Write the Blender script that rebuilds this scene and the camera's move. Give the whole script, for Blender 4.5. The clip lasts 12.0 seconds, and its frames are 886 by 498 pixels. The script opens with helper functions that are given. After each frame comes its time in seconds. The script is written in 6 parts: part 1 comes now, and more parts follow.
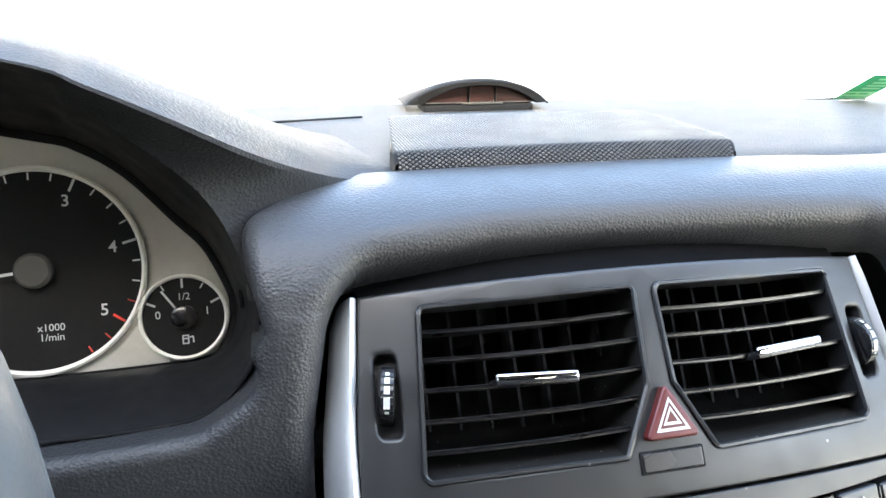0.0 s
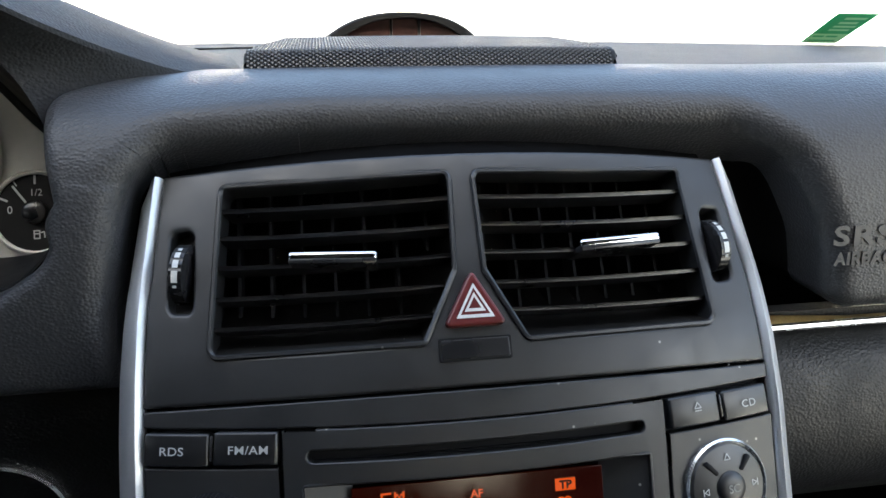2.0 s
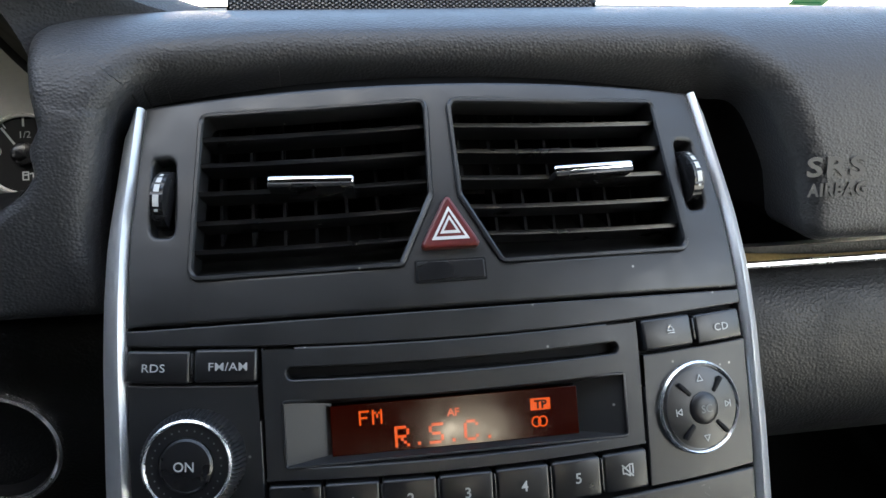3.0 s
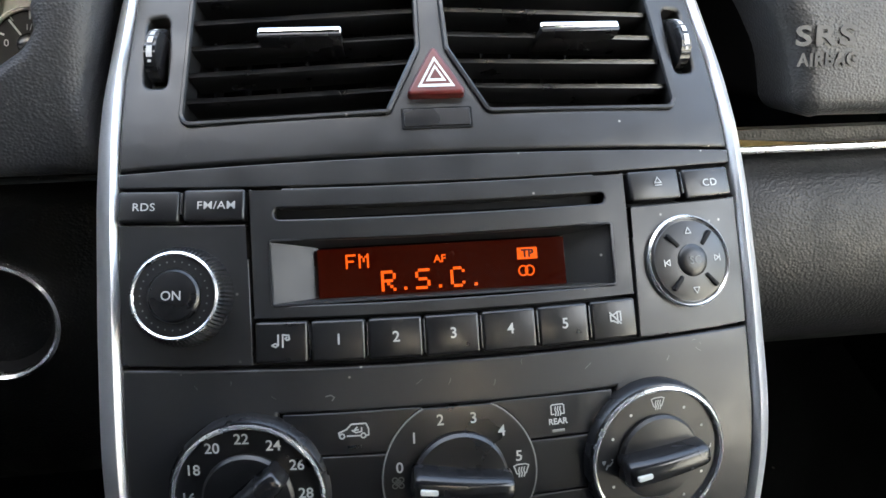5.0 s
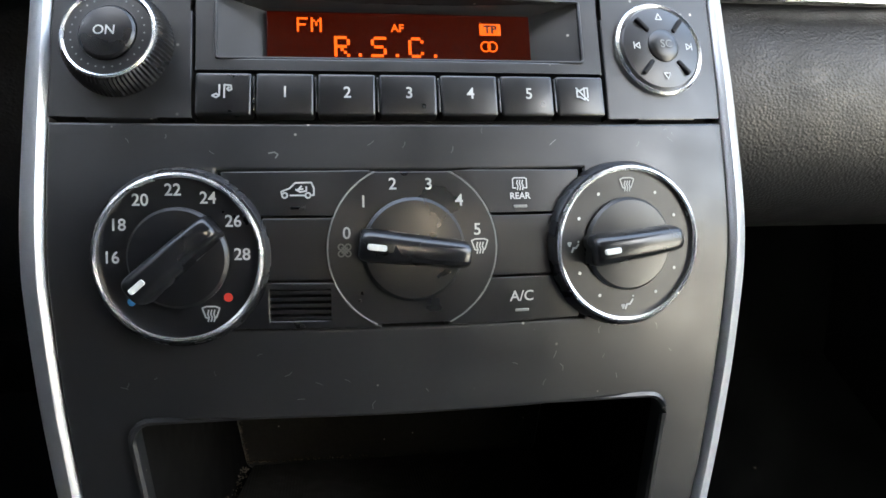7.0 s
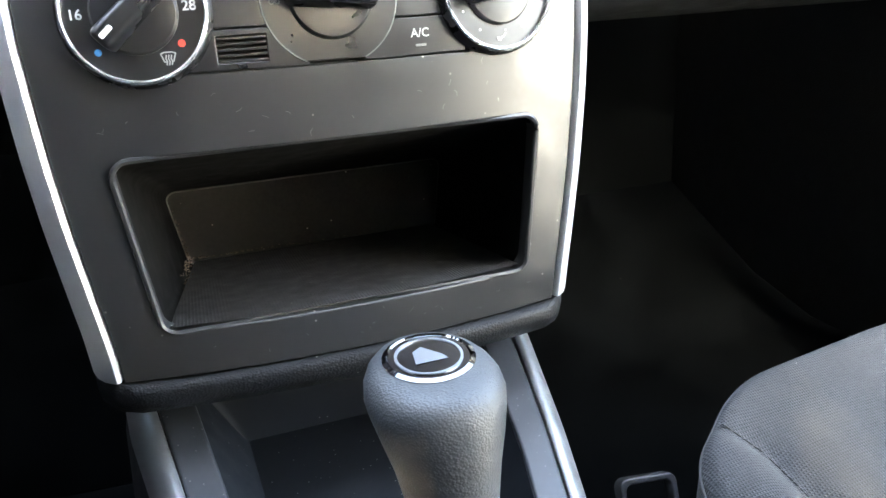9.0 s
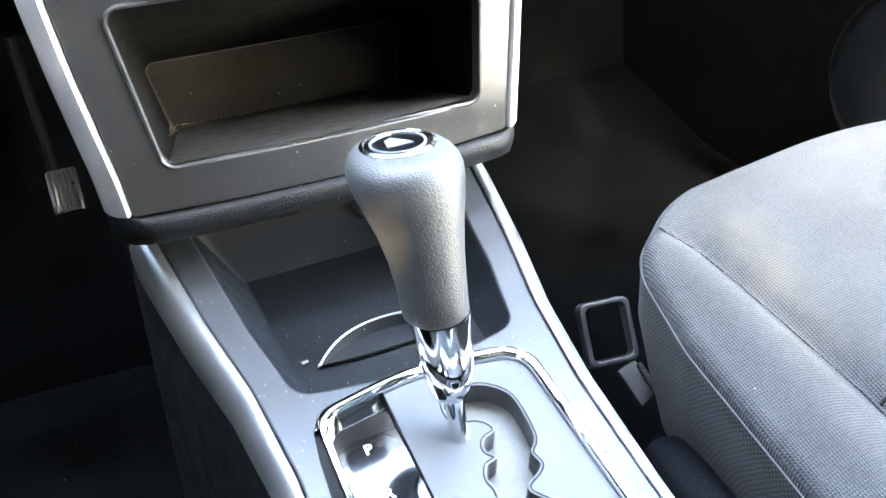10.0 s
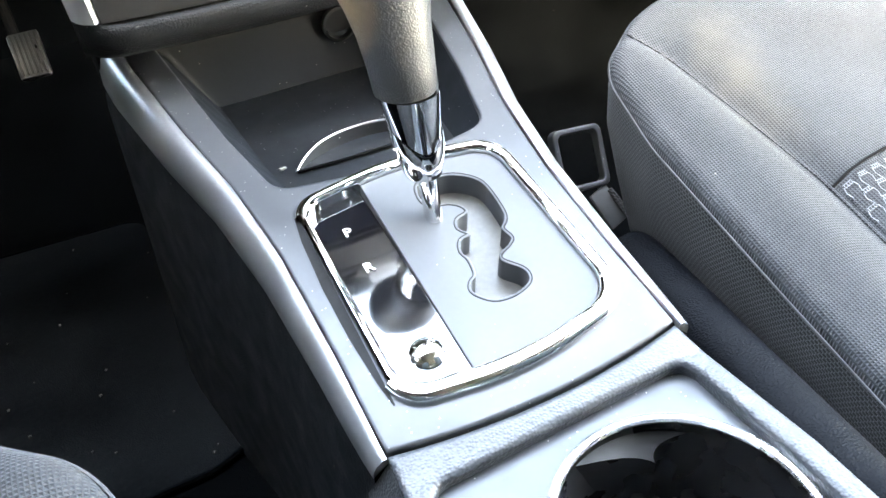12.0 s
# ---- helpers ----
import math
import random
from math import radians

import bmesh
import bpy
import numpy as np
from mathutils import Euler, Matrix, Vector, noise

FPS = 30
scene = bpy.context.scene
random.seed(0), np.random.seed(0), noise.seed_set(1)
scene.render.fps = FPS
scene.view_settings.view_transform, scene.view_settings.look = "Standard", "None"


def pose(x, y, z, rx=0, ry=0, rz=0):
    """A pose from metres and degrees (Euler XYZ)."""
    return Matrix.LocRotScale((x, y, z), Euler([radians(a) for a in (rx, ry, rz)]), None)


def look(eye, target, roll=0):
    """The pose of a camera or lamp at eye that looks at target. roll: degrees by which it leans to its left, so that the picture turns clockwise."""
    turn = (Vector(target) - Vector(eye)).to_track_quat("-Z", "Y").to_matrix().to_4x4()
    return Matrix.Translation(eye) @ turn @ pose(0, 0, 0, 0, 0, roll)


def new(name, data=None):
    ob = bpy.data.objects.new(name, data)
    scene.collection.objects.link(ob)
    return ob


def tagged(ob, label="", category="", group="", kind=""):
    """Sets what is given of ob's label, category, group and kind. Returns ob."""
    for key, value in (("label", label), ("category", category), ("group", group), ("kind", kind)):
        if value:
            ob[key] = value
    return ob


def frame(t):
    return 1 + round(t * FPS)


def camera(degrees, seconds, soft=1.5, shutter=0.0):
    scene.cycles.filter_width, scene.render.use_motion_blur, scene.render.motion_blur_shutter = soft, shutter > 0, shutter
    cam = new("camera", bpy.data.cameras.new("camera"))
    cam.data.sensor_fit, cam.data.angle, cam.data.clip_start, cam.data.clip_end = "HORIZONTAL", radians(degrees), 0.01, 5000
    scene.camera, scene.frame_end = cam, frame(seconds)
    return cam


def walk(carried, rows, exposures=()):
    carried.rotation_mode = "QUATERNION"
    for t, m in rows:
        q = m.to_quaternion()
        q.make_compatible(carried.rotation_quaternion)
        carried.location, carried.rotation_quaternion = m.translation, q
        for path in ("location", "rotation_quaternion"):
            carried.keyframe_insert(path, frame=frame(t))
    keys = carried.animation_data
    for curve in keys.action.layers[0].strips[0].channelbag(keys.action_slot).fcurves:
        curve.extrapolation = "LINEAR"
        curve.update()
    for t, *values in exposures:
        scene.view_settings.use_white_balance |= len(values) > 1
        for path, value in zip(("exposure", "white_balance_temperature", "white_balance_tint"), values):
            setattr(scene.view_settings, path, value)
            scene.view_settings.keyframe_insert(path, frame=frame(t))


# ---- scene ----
cam = camera(61.77, 12.0)
PATH = [
    (0, (-0.15011, -0.26308, 0.45944), (0.08771, 0.64859, 0.12434), 0.925),
    (0.5, (-0.11760, -0.25965, 0.45006), (0.10842, 0.65397, 0.11210), 0.784),
    (1, (-0.08265, -0.27868, 0.43623), (0.11356, 0.64567, 0.10901), 1.380),
    (1.5, (-0.06785, -0.28885, 0.42367), (0.10548, 0.64219, 0.10253), 1.154),
    (2, (-0.05257, -0.29217, 0.41266), (0.09977, 0.63959, 0.08311), 0.140),
    (2.5, (-0.05000, -0.30106, 0.40209), (0.10153, 0.63242, 0.07706), -0.157),
    (3, (-0.04463, -0.30860, 0.38788), (0.10310, 0.62305, 0.05592), -0.300),
    (4.8, (-0.03486, -0.33581, 0.32945), (0.08744, 0.61312, 0.03867), -1.008),
    (5, (-0.03552, -0.33478, 0.32253), (0.08565, 0.61309, 0.02777), -1.083),
    (5.5, (-0.02941, -0.33571, 0.29228), (0.08205, 0.62738, 0.04728), 1.407),
    (6, (-0.02834, -0.34235, 0.26625), (0.06467, 0.62572, 0.03347), 1.730),
    (6.5, (-0.02539, -0.34568, 0.24146), (0.10381, 0.62266, 0.02784), 0.774),
    (6.7, (-0.02551, -0.34489, 0.22853), (0.11328, 0.62371, 0.02221), 0.586),
    (8.3, (-0.05004, -0.36831, 0.17472), (0.19314, 0.56608, -0.08562), -1.713),
    (8.5, (-0.05054, -0.39019, 0.16765), (0.21999, 0.53170, -0.10972), -2.512),
    (9, (-0.06572, -0.42465, 0.16046), (0.23384, 0.47013, -0.17064), -3.338),
    (9.5, (-0.08332, -0.46411, 0.14806), (0.22802, 0.40278, -0.24127), -4.999),
    (10, (-0.09096, -0.48767, 0.13120), (0.22435, 0.35788, -0.29965), -6.935),
    (10.5, (-0.09417, -0.49842, 0.11486), (0.22248, 0.32598, -0.35429), -7.593),
    (11, (-0.09902, -0.51200, 0.10539), (0.20915, 0.29155, -0.40386), -8.439),
    (11.5, (-0.10342, -0.51705, 0.09618), (0.19606, 0.26618, -0.44866), -8.702),
    (12, (-0.10639, -0.52109, 0.09212), (0.18863, 0.25553, -0.46450), -8.771),
]
walk(cam, [(t, look(eye, target, roll)) for t, eye, target, roll in PATH],
     exposures=[(0, 4.7, 6500, 2), (1, 4.15, 6500, 2), (2, 3.5, 6500, 2), (3, 3.65, 6500, 2), (5, 4.45, 6900, 3), (6.7, 4.8, 7000, 3), (8.3, 5.9, 6900, 3), (9, 6.55, 7000, 2), (9.5, 7.25, 7100, 2),
                (10, 7.68, 7200, 2), (10.5, 7.98, 7500, 2), (11, 7.9, 7800, 2), (12, 7.66, 8200, 2)])

# ---- light ----
world = bpy.data.worlds.new("sky")
scene.world = world
world.use_nodes = True
wn = world.node_tree.nodes
sky = wn.new("ShaderNodeTexSky")
sky.sky_type, sky.sun_disc = "NISHITA", False
sky.sun_elevation, sky.sun_rotation = radians(30), radians(190)
sky.air_density, sky.dust_density, sky.ozone_density = 0.8, 7.0, 0.8
wn["Background"].inputs["Strength"].default_value = 0.15
world.node_tree.links.new(sky.outputs["Color"], wn["Background"].inputs["Color"])
sun = new("sun", bpy.data.lights.new("sun", "SUN"))
sun.data.energy, sun.data.angle, sun.data.color = 5.0, radians(1.0), (1.0, 0.96, 0.89)
sun.matrix_world = look((-0.5, -3.0, 1.75), (0.0, 0.0, 0.0))


# ---- materials ----
def ramp(nt, src, lo, hi, a=0.3, b=0.7):
    n = nt.nodes.new("ShaderNodeMapRange")
    n.inputs["From Min"].default_value, n.inputs["From Max"].default_value = a, b
    n.inputs["To Min"].default_value, n.inputs["To Max"].default_value = lo, hi
    nt.links.new(src, n.inputs["Value"])
    return n.outputs["Result"]


def material(name, base, rough=0.5, metal=0.0, vary=0.15, scale=60.0, grain=0.0, grain_scale=900.0,
             rough_vary=0.08, dust=0.0, dust_scale=260.0, spec=0.5, weave=0.0, weave_scale=900.0, coat=0.0, sheen=0.0, hide=0.0, hide_scale=600.0):
    """A surface with colour and gloss that vary at two scales, fine relief and specks of dust."""
    m = bpy.data.materials.new(name)
    m.use_nodes = True
    nt = m.node_tree
    bsdf = nt.nodes["Principled BSDF"]
    bsdf.inputs["Metallic"].default_value = metal
    bsdf.inputs["Specular IOR Level"].default_value = spec
    bsdf.inputs["Coat Weight"].default_value = coat
    bsdf.inputs["Coat Roughness"].default_value = 0.08
    if sheen:
        bsdf.inputs["Sheen Weight"].default_value, bsdf.inputs["Sheen Roughness"].default_value = sheen, 0.5
    co = nt.nodes.new("ShaderNodeTexCoord").outputs["Object"]

    def noise_tex(s, detail=4.0):
        n = nt.nodes.new("ShaderNodeTexNoise")
        n.inputs["Scale"].default_value, n.inputs["Detail"].default_value = s, detail
        nt.links.new(co, n.inputs["Vector"])
        return n.outputs["Fac"]

    big, small = noise_tex(scale * 0.25), noise_tex(scale * 6)
    add = nt.nodes.new("ShaderNodeMath")
    add.operation = "ADD"
    nt.links.new(ramp(nt, big, 1 - vary, 1 + vary * 0.6), add.inputs[0])
    nt.links.new(ramp(nt, small, -vary * 0.5, vary * 0.5), add.inputs[1])
    tint = nt.nodes.new("ShaderNodeVectorMath")
    tint.operation = "SCALE"
    tint.inputs[0].default_value = base
    nt.links.new(add.outputs[0], tint.inputs["Scale"])
    colour = tint.outputs[0]
    if dust:
        v = nt.nodes.new("ShaderNodeTexVoronoi")
        v.inputs["Scale"].default_value = dust_scale
        nt.links.new(co, v.inputs["Vector"])
        near = ramp(nt, v.outputs["Distance"], 1.0, 0.0, 0.05, 0.16)
        some = nt.nodes.new("ShaderNodeSeparateColor")
        nt.links.new(v.outputs["Color"], some.inputs[0])
        few = ramp(nt, some.outputs[0], 0.0, 1.0, 1 - dust, 1 - dust + 0.02)
        both = nt.nodes.new("ShaderNodeMath")
        both.operation = "MULTIPLY"
        nt.links.new(near, both.inputs[0])
        nt.links.new(few, both.inputs[1])
        mix = nt.nodes.new("ShaderNodeMix")
        mix.data_type = "RGBA"
        nt.links.new(both.outputs[0], mix.inputs["Factor"])
        nt.links.new(colour, mix.inputs[6])
        mix.inputs[7].default_value = (0.42, 0.40, 0.36, 1)
        colour = mix.outputs[2]
    nt.links.new(colour, bsdf.inputs["Base Color"])
    nt.links.new(ramp(nt, noise_tex(scale), rough - rough_vary, rough + rough_vary), bsdf.inputs["Roughness"])
    height = None
    if hide:
        # pebbled grain of moulded leather
        wide_co = nt.nodes.new("ShaderNodeMapping")
        wide_co.inputs["Scale"].default_value = (0.8, 1.0, 1.0)
        nt.links.new(co, wide_co.inputs["Vector"])
        n = nt.nodes.new("ShaderNodeTexVoronoi")
        n.feature = "SMOOTH_F1"
        n.inputs["Scale"].default_value, n.inputs["Smoothness"].default_value = hide_scale, 0.35
        nt.links.new(wide_co.outputs[0], n.inputs["Vector"])
        height, strength, depth = ramp(nt, n.outputs["Distance"], 1.0, 0.0, 0.1, 0.7), hide, 0.0005
    elif weave:
        w1, w2 = nt.nodes.new("ShaderNodeTexWave"), nt.nodes.new("ShaderNodeTexWave")
        for w, d in ((w1, "X"), (w2, "Y")):
            w.bands_direction = d
            w.inputs["Scale"].default_value, w.inputs["Distortion"].default_value = weave_scale / 20, 0.6
            w.inputs["Detail Scale"].default_value = 3.0
            nt.links.new(co, w.inputs["Vector"])
        mx = nt.nodes.new("ShaderNodeMath")
        mx.operation = "MAXIMUM"
        nt.links.new(w1.outputs["Fac"], mx.inputs[0])
        nt.links.new(w2.outputs["Fac"], mx.inputs[1])
        height, strength, depth = mx.outputs[0], weave, 0.0006
    elif grain:
        height, strength, depth = noise_tex(grain_scale, 3.0), grain, 0.0003
    if height is not None:
        b = nt.nodes.new("ShaderNodeBump")
        b.inputs["Strength"].default_value, b.inputs["Distance"].default_value = strength, depth
        nt.links.new(height, b.inputs["Height"])
        nt.links.new(b.outputs["Normal"], bsdf.inputs["Normal"])
    return m


def glow(name, colour, strength, base=(0.02, 0.005, 0.002), rough=0.2):
    m = material(name, base, rough, vary=0.05)
    b = m.node_tree.nodes["Principled BSDF"]
    b.inputs["Emission Color"].default_value = (*colour, 1)
    b.inputs["Emission Strength"].default_value = strength
    return m


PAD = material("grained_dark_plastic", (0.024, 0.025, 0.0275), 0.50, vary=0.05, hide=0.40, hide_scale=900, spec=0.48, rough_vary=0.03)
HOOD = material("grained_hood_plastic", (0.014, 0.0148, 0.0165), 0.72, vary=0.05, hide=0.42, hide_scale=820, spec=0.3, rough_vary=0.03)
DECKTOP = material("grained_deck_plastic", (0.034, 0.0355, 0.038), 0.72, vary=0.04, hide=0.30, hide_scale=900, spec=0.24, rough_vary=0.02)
# darker copy of the pad plastic: shadow below the pad put into the colour
LOWERDASH = material("grained_shaded_plastic", (0.0085, 0.0088, 0.0096), 0.46, vary=0.06, hide=0.36, hide_scale=800, spec=0.30)
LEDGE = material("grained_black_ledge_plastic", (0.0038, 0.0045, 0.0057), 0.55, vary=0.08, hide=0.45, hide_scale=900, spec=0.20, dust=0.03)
TRAY = material("dusty_gloss_tray_plastic", (0.0056, 0.0065, 0.0080), 0.42, vary=0.25, scale=60, dust=0.13, dust_scale=420, spec=0.26, rough_vary=0.06)
TRAYWALL = material("dusty_tray_side_plastic", (0.0058, 0.0070, 0.0090), 0.55, vary=0.2, scale=60, dust=0.06, dust_scale=420, spec=0.10)
RINGWHITE = material("cream_gauge_ring", (0.80, 0.78, 0.72), 0.35, vary=0.03)
# ceiling out of view, made dark so that less light bounces down
DARKLINING = material("darkened_headlining", (0.022, 0.022, 0.023), 0.95, vary=0.06, grain=0.4, spec=0.1)
FASCIA = material("matt_charcoal_plastic", (0.0138, 0.0142, 0.0152), 0.40, vary=0.06, dust=0.05, dust_scale=230, spec=0.54)
BUTTON = material("button_plastic", (0.007, 0.0072, 0.008), 0.34, vary=0.08, spec=0.58)
KNOB = material("satin_black_plastic", (0.009, 0.009, 0.010), 0.27, vary=0.08, spec=0.5)
BLACK = material("black_plastic", (0.009, 0.009, 0.0097), 0.65, vary=0.15, grain=0.08, spec=0.14)
DUSTY = material("dusty_black_plastic", (0.010, 0.0098, 0.0096), 0.6, vary=0.35, scale=90, grain=0.1, dust=0.08, dust_scale=500, spec=0.22)
RUBBER = material("ribbed_rubber_mat", (0.016, 0.0148, 0.0135), 0.6, vary=0.3, scale=120, weave=0.5, weave_scale=3800, dust=0.03)
SILVER = material("satin_silver_paint", (0.56, 0.57, 0.58), 0.36, metal=0.66, vary=0.04, rough_vary=0.03)
KNURL = material("knurled_black_plastic", (0.010, 0.010, 0.011), 0.32, vary=0.08, spec=0.5)
RAIL = material("satin_grey_metal_paint", (0.40, 0.41, 0.42), 0.34, metal=0.9, vary=0.05, rough_vary=0.04)
# near-black: shade under the pad lip and stack put into the colour
FOOT = material("shade_dark_plastic", (0.003, 0.003, 0.0033), 0.75, vary=0.2, spec=0.05)
CHROME = material("chrome", (0.80, 0.81, 0.82), 0.07, metal=1.0, vary=0.04, rough_vary=0.03)
RING = material("worn_chrome", (0.88, 0.885, 0.89), 0.24, metal=0.9, vary=0.05, rough_vary=0.06)
COVER = material("dull_grey_plastic", (0.007, 0.0068, 0.0066), 0.65, vary=0.12, grain=0.15, spec=0.12)
# recess over the chrome line: warm light put into the colour
SUNGOLD = material("sunlit_recess_gold", (0.42, 0.30, 0.13), 0.45, metal=0.5, vary=0.25, scale=120, grain=0.3, spec=0.4)
HUBGREY = material("olive_grey_plastic", (0.045, 0.044, 0.038), 0.5, vary=0.08)
PRINT = material("white_print", (0.52, 0.53, 0.52), 0.5, vary=0.05)
INK = material("pale_grey_print", (0.40, 0.41, 0.405), 0.5, vary=0.08)
GREYPRINT = material("faded_grey_print", (0.16, 0.165, 0.16), 0.5, vary=0.05)
REDPRINT = material("red_print", (0.62, 0.045, 0.03), 0.5, vary=0.05)
BLUEPRINT = material("blue_print", (0.03, 0.18, 0.42), 0.5, vary=0.05)
HAZARD = material("red_translucent_plastic", (0.085, 0.0095, 0.0095), 0.36, vary=0.15, grain=0.06)
DIAL = material("black_dial_face", (0.0056, 0.0057, 0.0061), 0.55, vary=0.1, spec=0.22)
CLUSTER = material("warm_grey_paint", (0.52, 0.50, 0.45), 0.45, metal=0.3, vary=0.06, grain=0.08)
GLASSY = material("gloss_black_panel", (0.004, 0.004, 0.005), 0.04, vary=0.05, rough_vary=0.02, spec=1.0, dust=0.01, coat=1.0)
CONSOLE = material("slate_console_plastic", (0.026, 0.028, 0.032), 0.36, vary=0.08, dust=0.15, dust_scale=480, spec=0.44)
GATE = material("grey_gate_plastic", (0.052, 0.055, 0.060), 0.44, vary=0.06, dust=0.03, dust_scale=420, spec=0.30)
GATEFLOOR = material("dusty_gate_slider", (0.075, 0.073, 0.068), 0.5, vary=0.2, grain=0.1)
LEATHER = material("worn_grey_leather", (0.032, 0.0335, 0.0350), 0.50, vary=0.15, scale=70, hide=0.30, hide_scale=1250, spec=0.42)
RIMLEATHER = material("pale_grey_leather", (0.036, 0.039, 0.042), 0.5, vary=0.1, hide=0.12, hide_scale=800)
BOXTOP = material("grained_slate_plastic", (0.030, 0.032, 0.036), 0.42, vary=0.08, hide=0.40, hide_scale=800, dust=0.02, dust_scale=480, spec=0.5)
MATCARPET = material("blue_black_mat_carpet", (0.0046, 0.0054, 0.0062), 0.95, vary=0.5, scale=45, grain=1.0, grain_scale=900, dust=0.005, dust_scale=60, spec=0.0)
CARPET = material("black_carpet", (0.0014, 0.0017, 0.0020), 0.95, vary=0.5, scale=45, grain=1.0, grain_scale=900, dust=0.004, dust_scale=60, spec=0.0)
FABRIC = material("grey_seat_fabric", (0.027, 0.0285, 0.031), 0.92, vary=0.22, scale=50, weave=0.9, weave_scale=3800, dust=0.010, dust_scale=260, spec=0.15, sheen=0.04)
SIDECLOTH = material("coarse_grey_cloth", (0.019, 0.0195, 0.0208), 0.92, vary=0.15, scale=40, hide=1.0, hide_scale=760, spec=0.15, sheen=0.04)


def knit(m, dark, pale, size):
    """Courses of dark dashes between paler yarn, as in a coarse seat cloth."""
    nt = m.node_tree
    bsdf = nt.nodes["Principled BSDF"]
    sep = nt.nodes.new("ShaderNodeSeparateXYZ")
    nt.links.new(nt.nodes.new("ShaderNodeTexCoord").outputs["Object"], sep.inputs[0])
    along = nt.nodes.new("ShaderNodeMath")
    along.operation = "ADD"
    nt.links.new(sep.outputs["X"], along.inputs[0])
    nt.links.new(sep.outputs["Y"], along.inputs[1])
    lie = nt.nodes.new("ShaderNodeMath")
    lie.operation = "MULTIPLY_ADD"
    lie.inputs[1].default_value = -0.40
    nt.links.new(sep.outputs["Y"], lie.inputs[0])
    nt.links.new(sep.outputs["Z"], lie.inputs[2])
    com = nt.nodes.new("ShaderNodeCombineXYZ")
    nt.links.new(along.outputs[0], com.inputs["X"])
    nt.links.new(lie.outputs[0], com.inputs["Y"])
    br = nt.nodes.new("ShaderNodeTexBrick")
    for key, value in (("Scale", 1.0), ("Mortar Size", size * 0.20), ("Mortar Smooth", 0.6), ("Brick Width", size * 1.35), ("Row Height", size)):
        br.inputs[key].default_value = value
    br.inputs["Color1"].default_value, br.inputs["Color2"].default_value, br.inputs["Mortar"].default_value = (*dark, 1), (*[c * 1.3 for c in dark], 1), (*pale, 1)
    nt.links.new(com.outputs[0], br.inputs["Vector"])
    nt.links.new(br.outputs["Color"], bsdf.inputs["Base Color"])
    b = nt.nodes.new("ShaderNodeBump")
    b.inputs["Strength"].default_value, b.inputs["Distance"].default_value = 0.8, 0.0005
    nt.links.new(br.outputs["Fac"], b.inputs["Height"])
    nt.links.new(b.outputs["Normal"], bsdf.inputs["Normal"])


knit(SIDECLOTH, (0.009, 0.0093, 0.010), (0.038, 0.039, 0.041), 0.0019)


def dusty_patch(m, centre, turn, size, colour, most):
    """A faint warm patch with an uneven outline on a cloth or leather."""
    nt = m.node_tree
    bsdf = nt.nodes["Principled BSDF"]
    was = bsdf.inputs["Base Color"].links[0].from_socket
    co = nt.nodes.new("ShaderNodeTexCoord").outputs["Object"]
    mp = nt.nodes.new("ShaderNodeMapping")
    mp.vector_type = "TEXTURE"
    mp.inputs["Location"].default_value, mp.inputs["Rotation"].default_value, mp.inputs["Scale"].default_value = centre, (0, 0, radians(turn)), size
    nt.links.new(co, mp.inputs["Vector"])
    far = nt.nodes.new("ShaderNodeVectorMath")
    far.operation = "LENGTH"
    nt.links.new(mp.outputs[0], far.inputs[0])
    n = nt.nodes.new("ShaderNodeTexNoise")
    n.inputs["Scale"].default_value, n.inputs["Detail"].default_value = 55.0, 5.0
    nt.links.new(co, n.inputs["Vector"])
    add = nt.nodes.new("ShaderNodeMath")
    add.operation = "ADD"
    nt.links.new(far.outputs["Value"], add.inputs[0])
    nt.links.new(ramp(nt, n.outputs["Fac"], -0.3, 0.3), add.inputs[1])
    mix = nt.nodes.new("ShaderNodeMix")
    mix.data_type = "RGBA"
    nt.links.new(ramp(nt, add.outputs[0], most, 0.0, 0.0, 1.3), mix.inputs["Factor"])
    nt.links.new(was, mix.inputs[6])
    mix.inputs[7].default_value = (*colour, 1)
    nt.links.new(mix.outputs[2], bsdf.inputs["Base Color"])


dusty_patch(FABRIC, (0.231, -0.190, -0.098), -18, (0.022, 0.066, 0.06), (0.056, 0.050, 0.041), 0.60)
dusty_patch(LEATHER, (-0.0176, -0.2215, 0.0075), 0, (0.011, 0.011, 0.019), (0.20, 0.145, 0.085), 0.9)
PATTERN = material("pale_patterned_fabric", (0.13, 0.134, 0.142), 0.9, vary=0.1, weave=0.8, weave_scale=4000, spec=0.2)
THREAD = material("grey_thread", (0.05, 0.05, 0.053), 0.9, vary=0.1, grain=0.5, spec=0.2)
LINING = material("pale_headlining", (0.08, 0.08, 0.078), 0.95, vary=0.06, grain=0.4, spec=0.1)
TRIMDARK = material("dark_door_trim", (0.0055, 0.0057, 0.0062), 0.7, vary=0.15, hide=0.3, spec=0.15)
STICKER = material("green_vinyl", (0.03, 0.42, 0.16), 0.5, vary=0.05)
STICKERPRINT = material("pale_green_print", (0.35, 0.72, 0.42), 0.5, vary=0.05)
LENS = material("dark_red_lens", (0.022, 0.0075, 0.0055), 0.5, vary=0.3, spec=0.15)
GROUND = material("pale_concrete", (0.34, 0.345, 0.335), 0.9, vary=0.1, scale=1.5, grain=0.3, grain_scale=60)
HOUSE = material("pale_render", (0.70, 0.66, 0.58), 0.9, vary=0.06, scale=2, grain=0.2, grain_scale=40)
ROOFTILE = material("clay_roof", (0.42, 0.24, 0.15), 0.8, vary=0.15, scale=3)
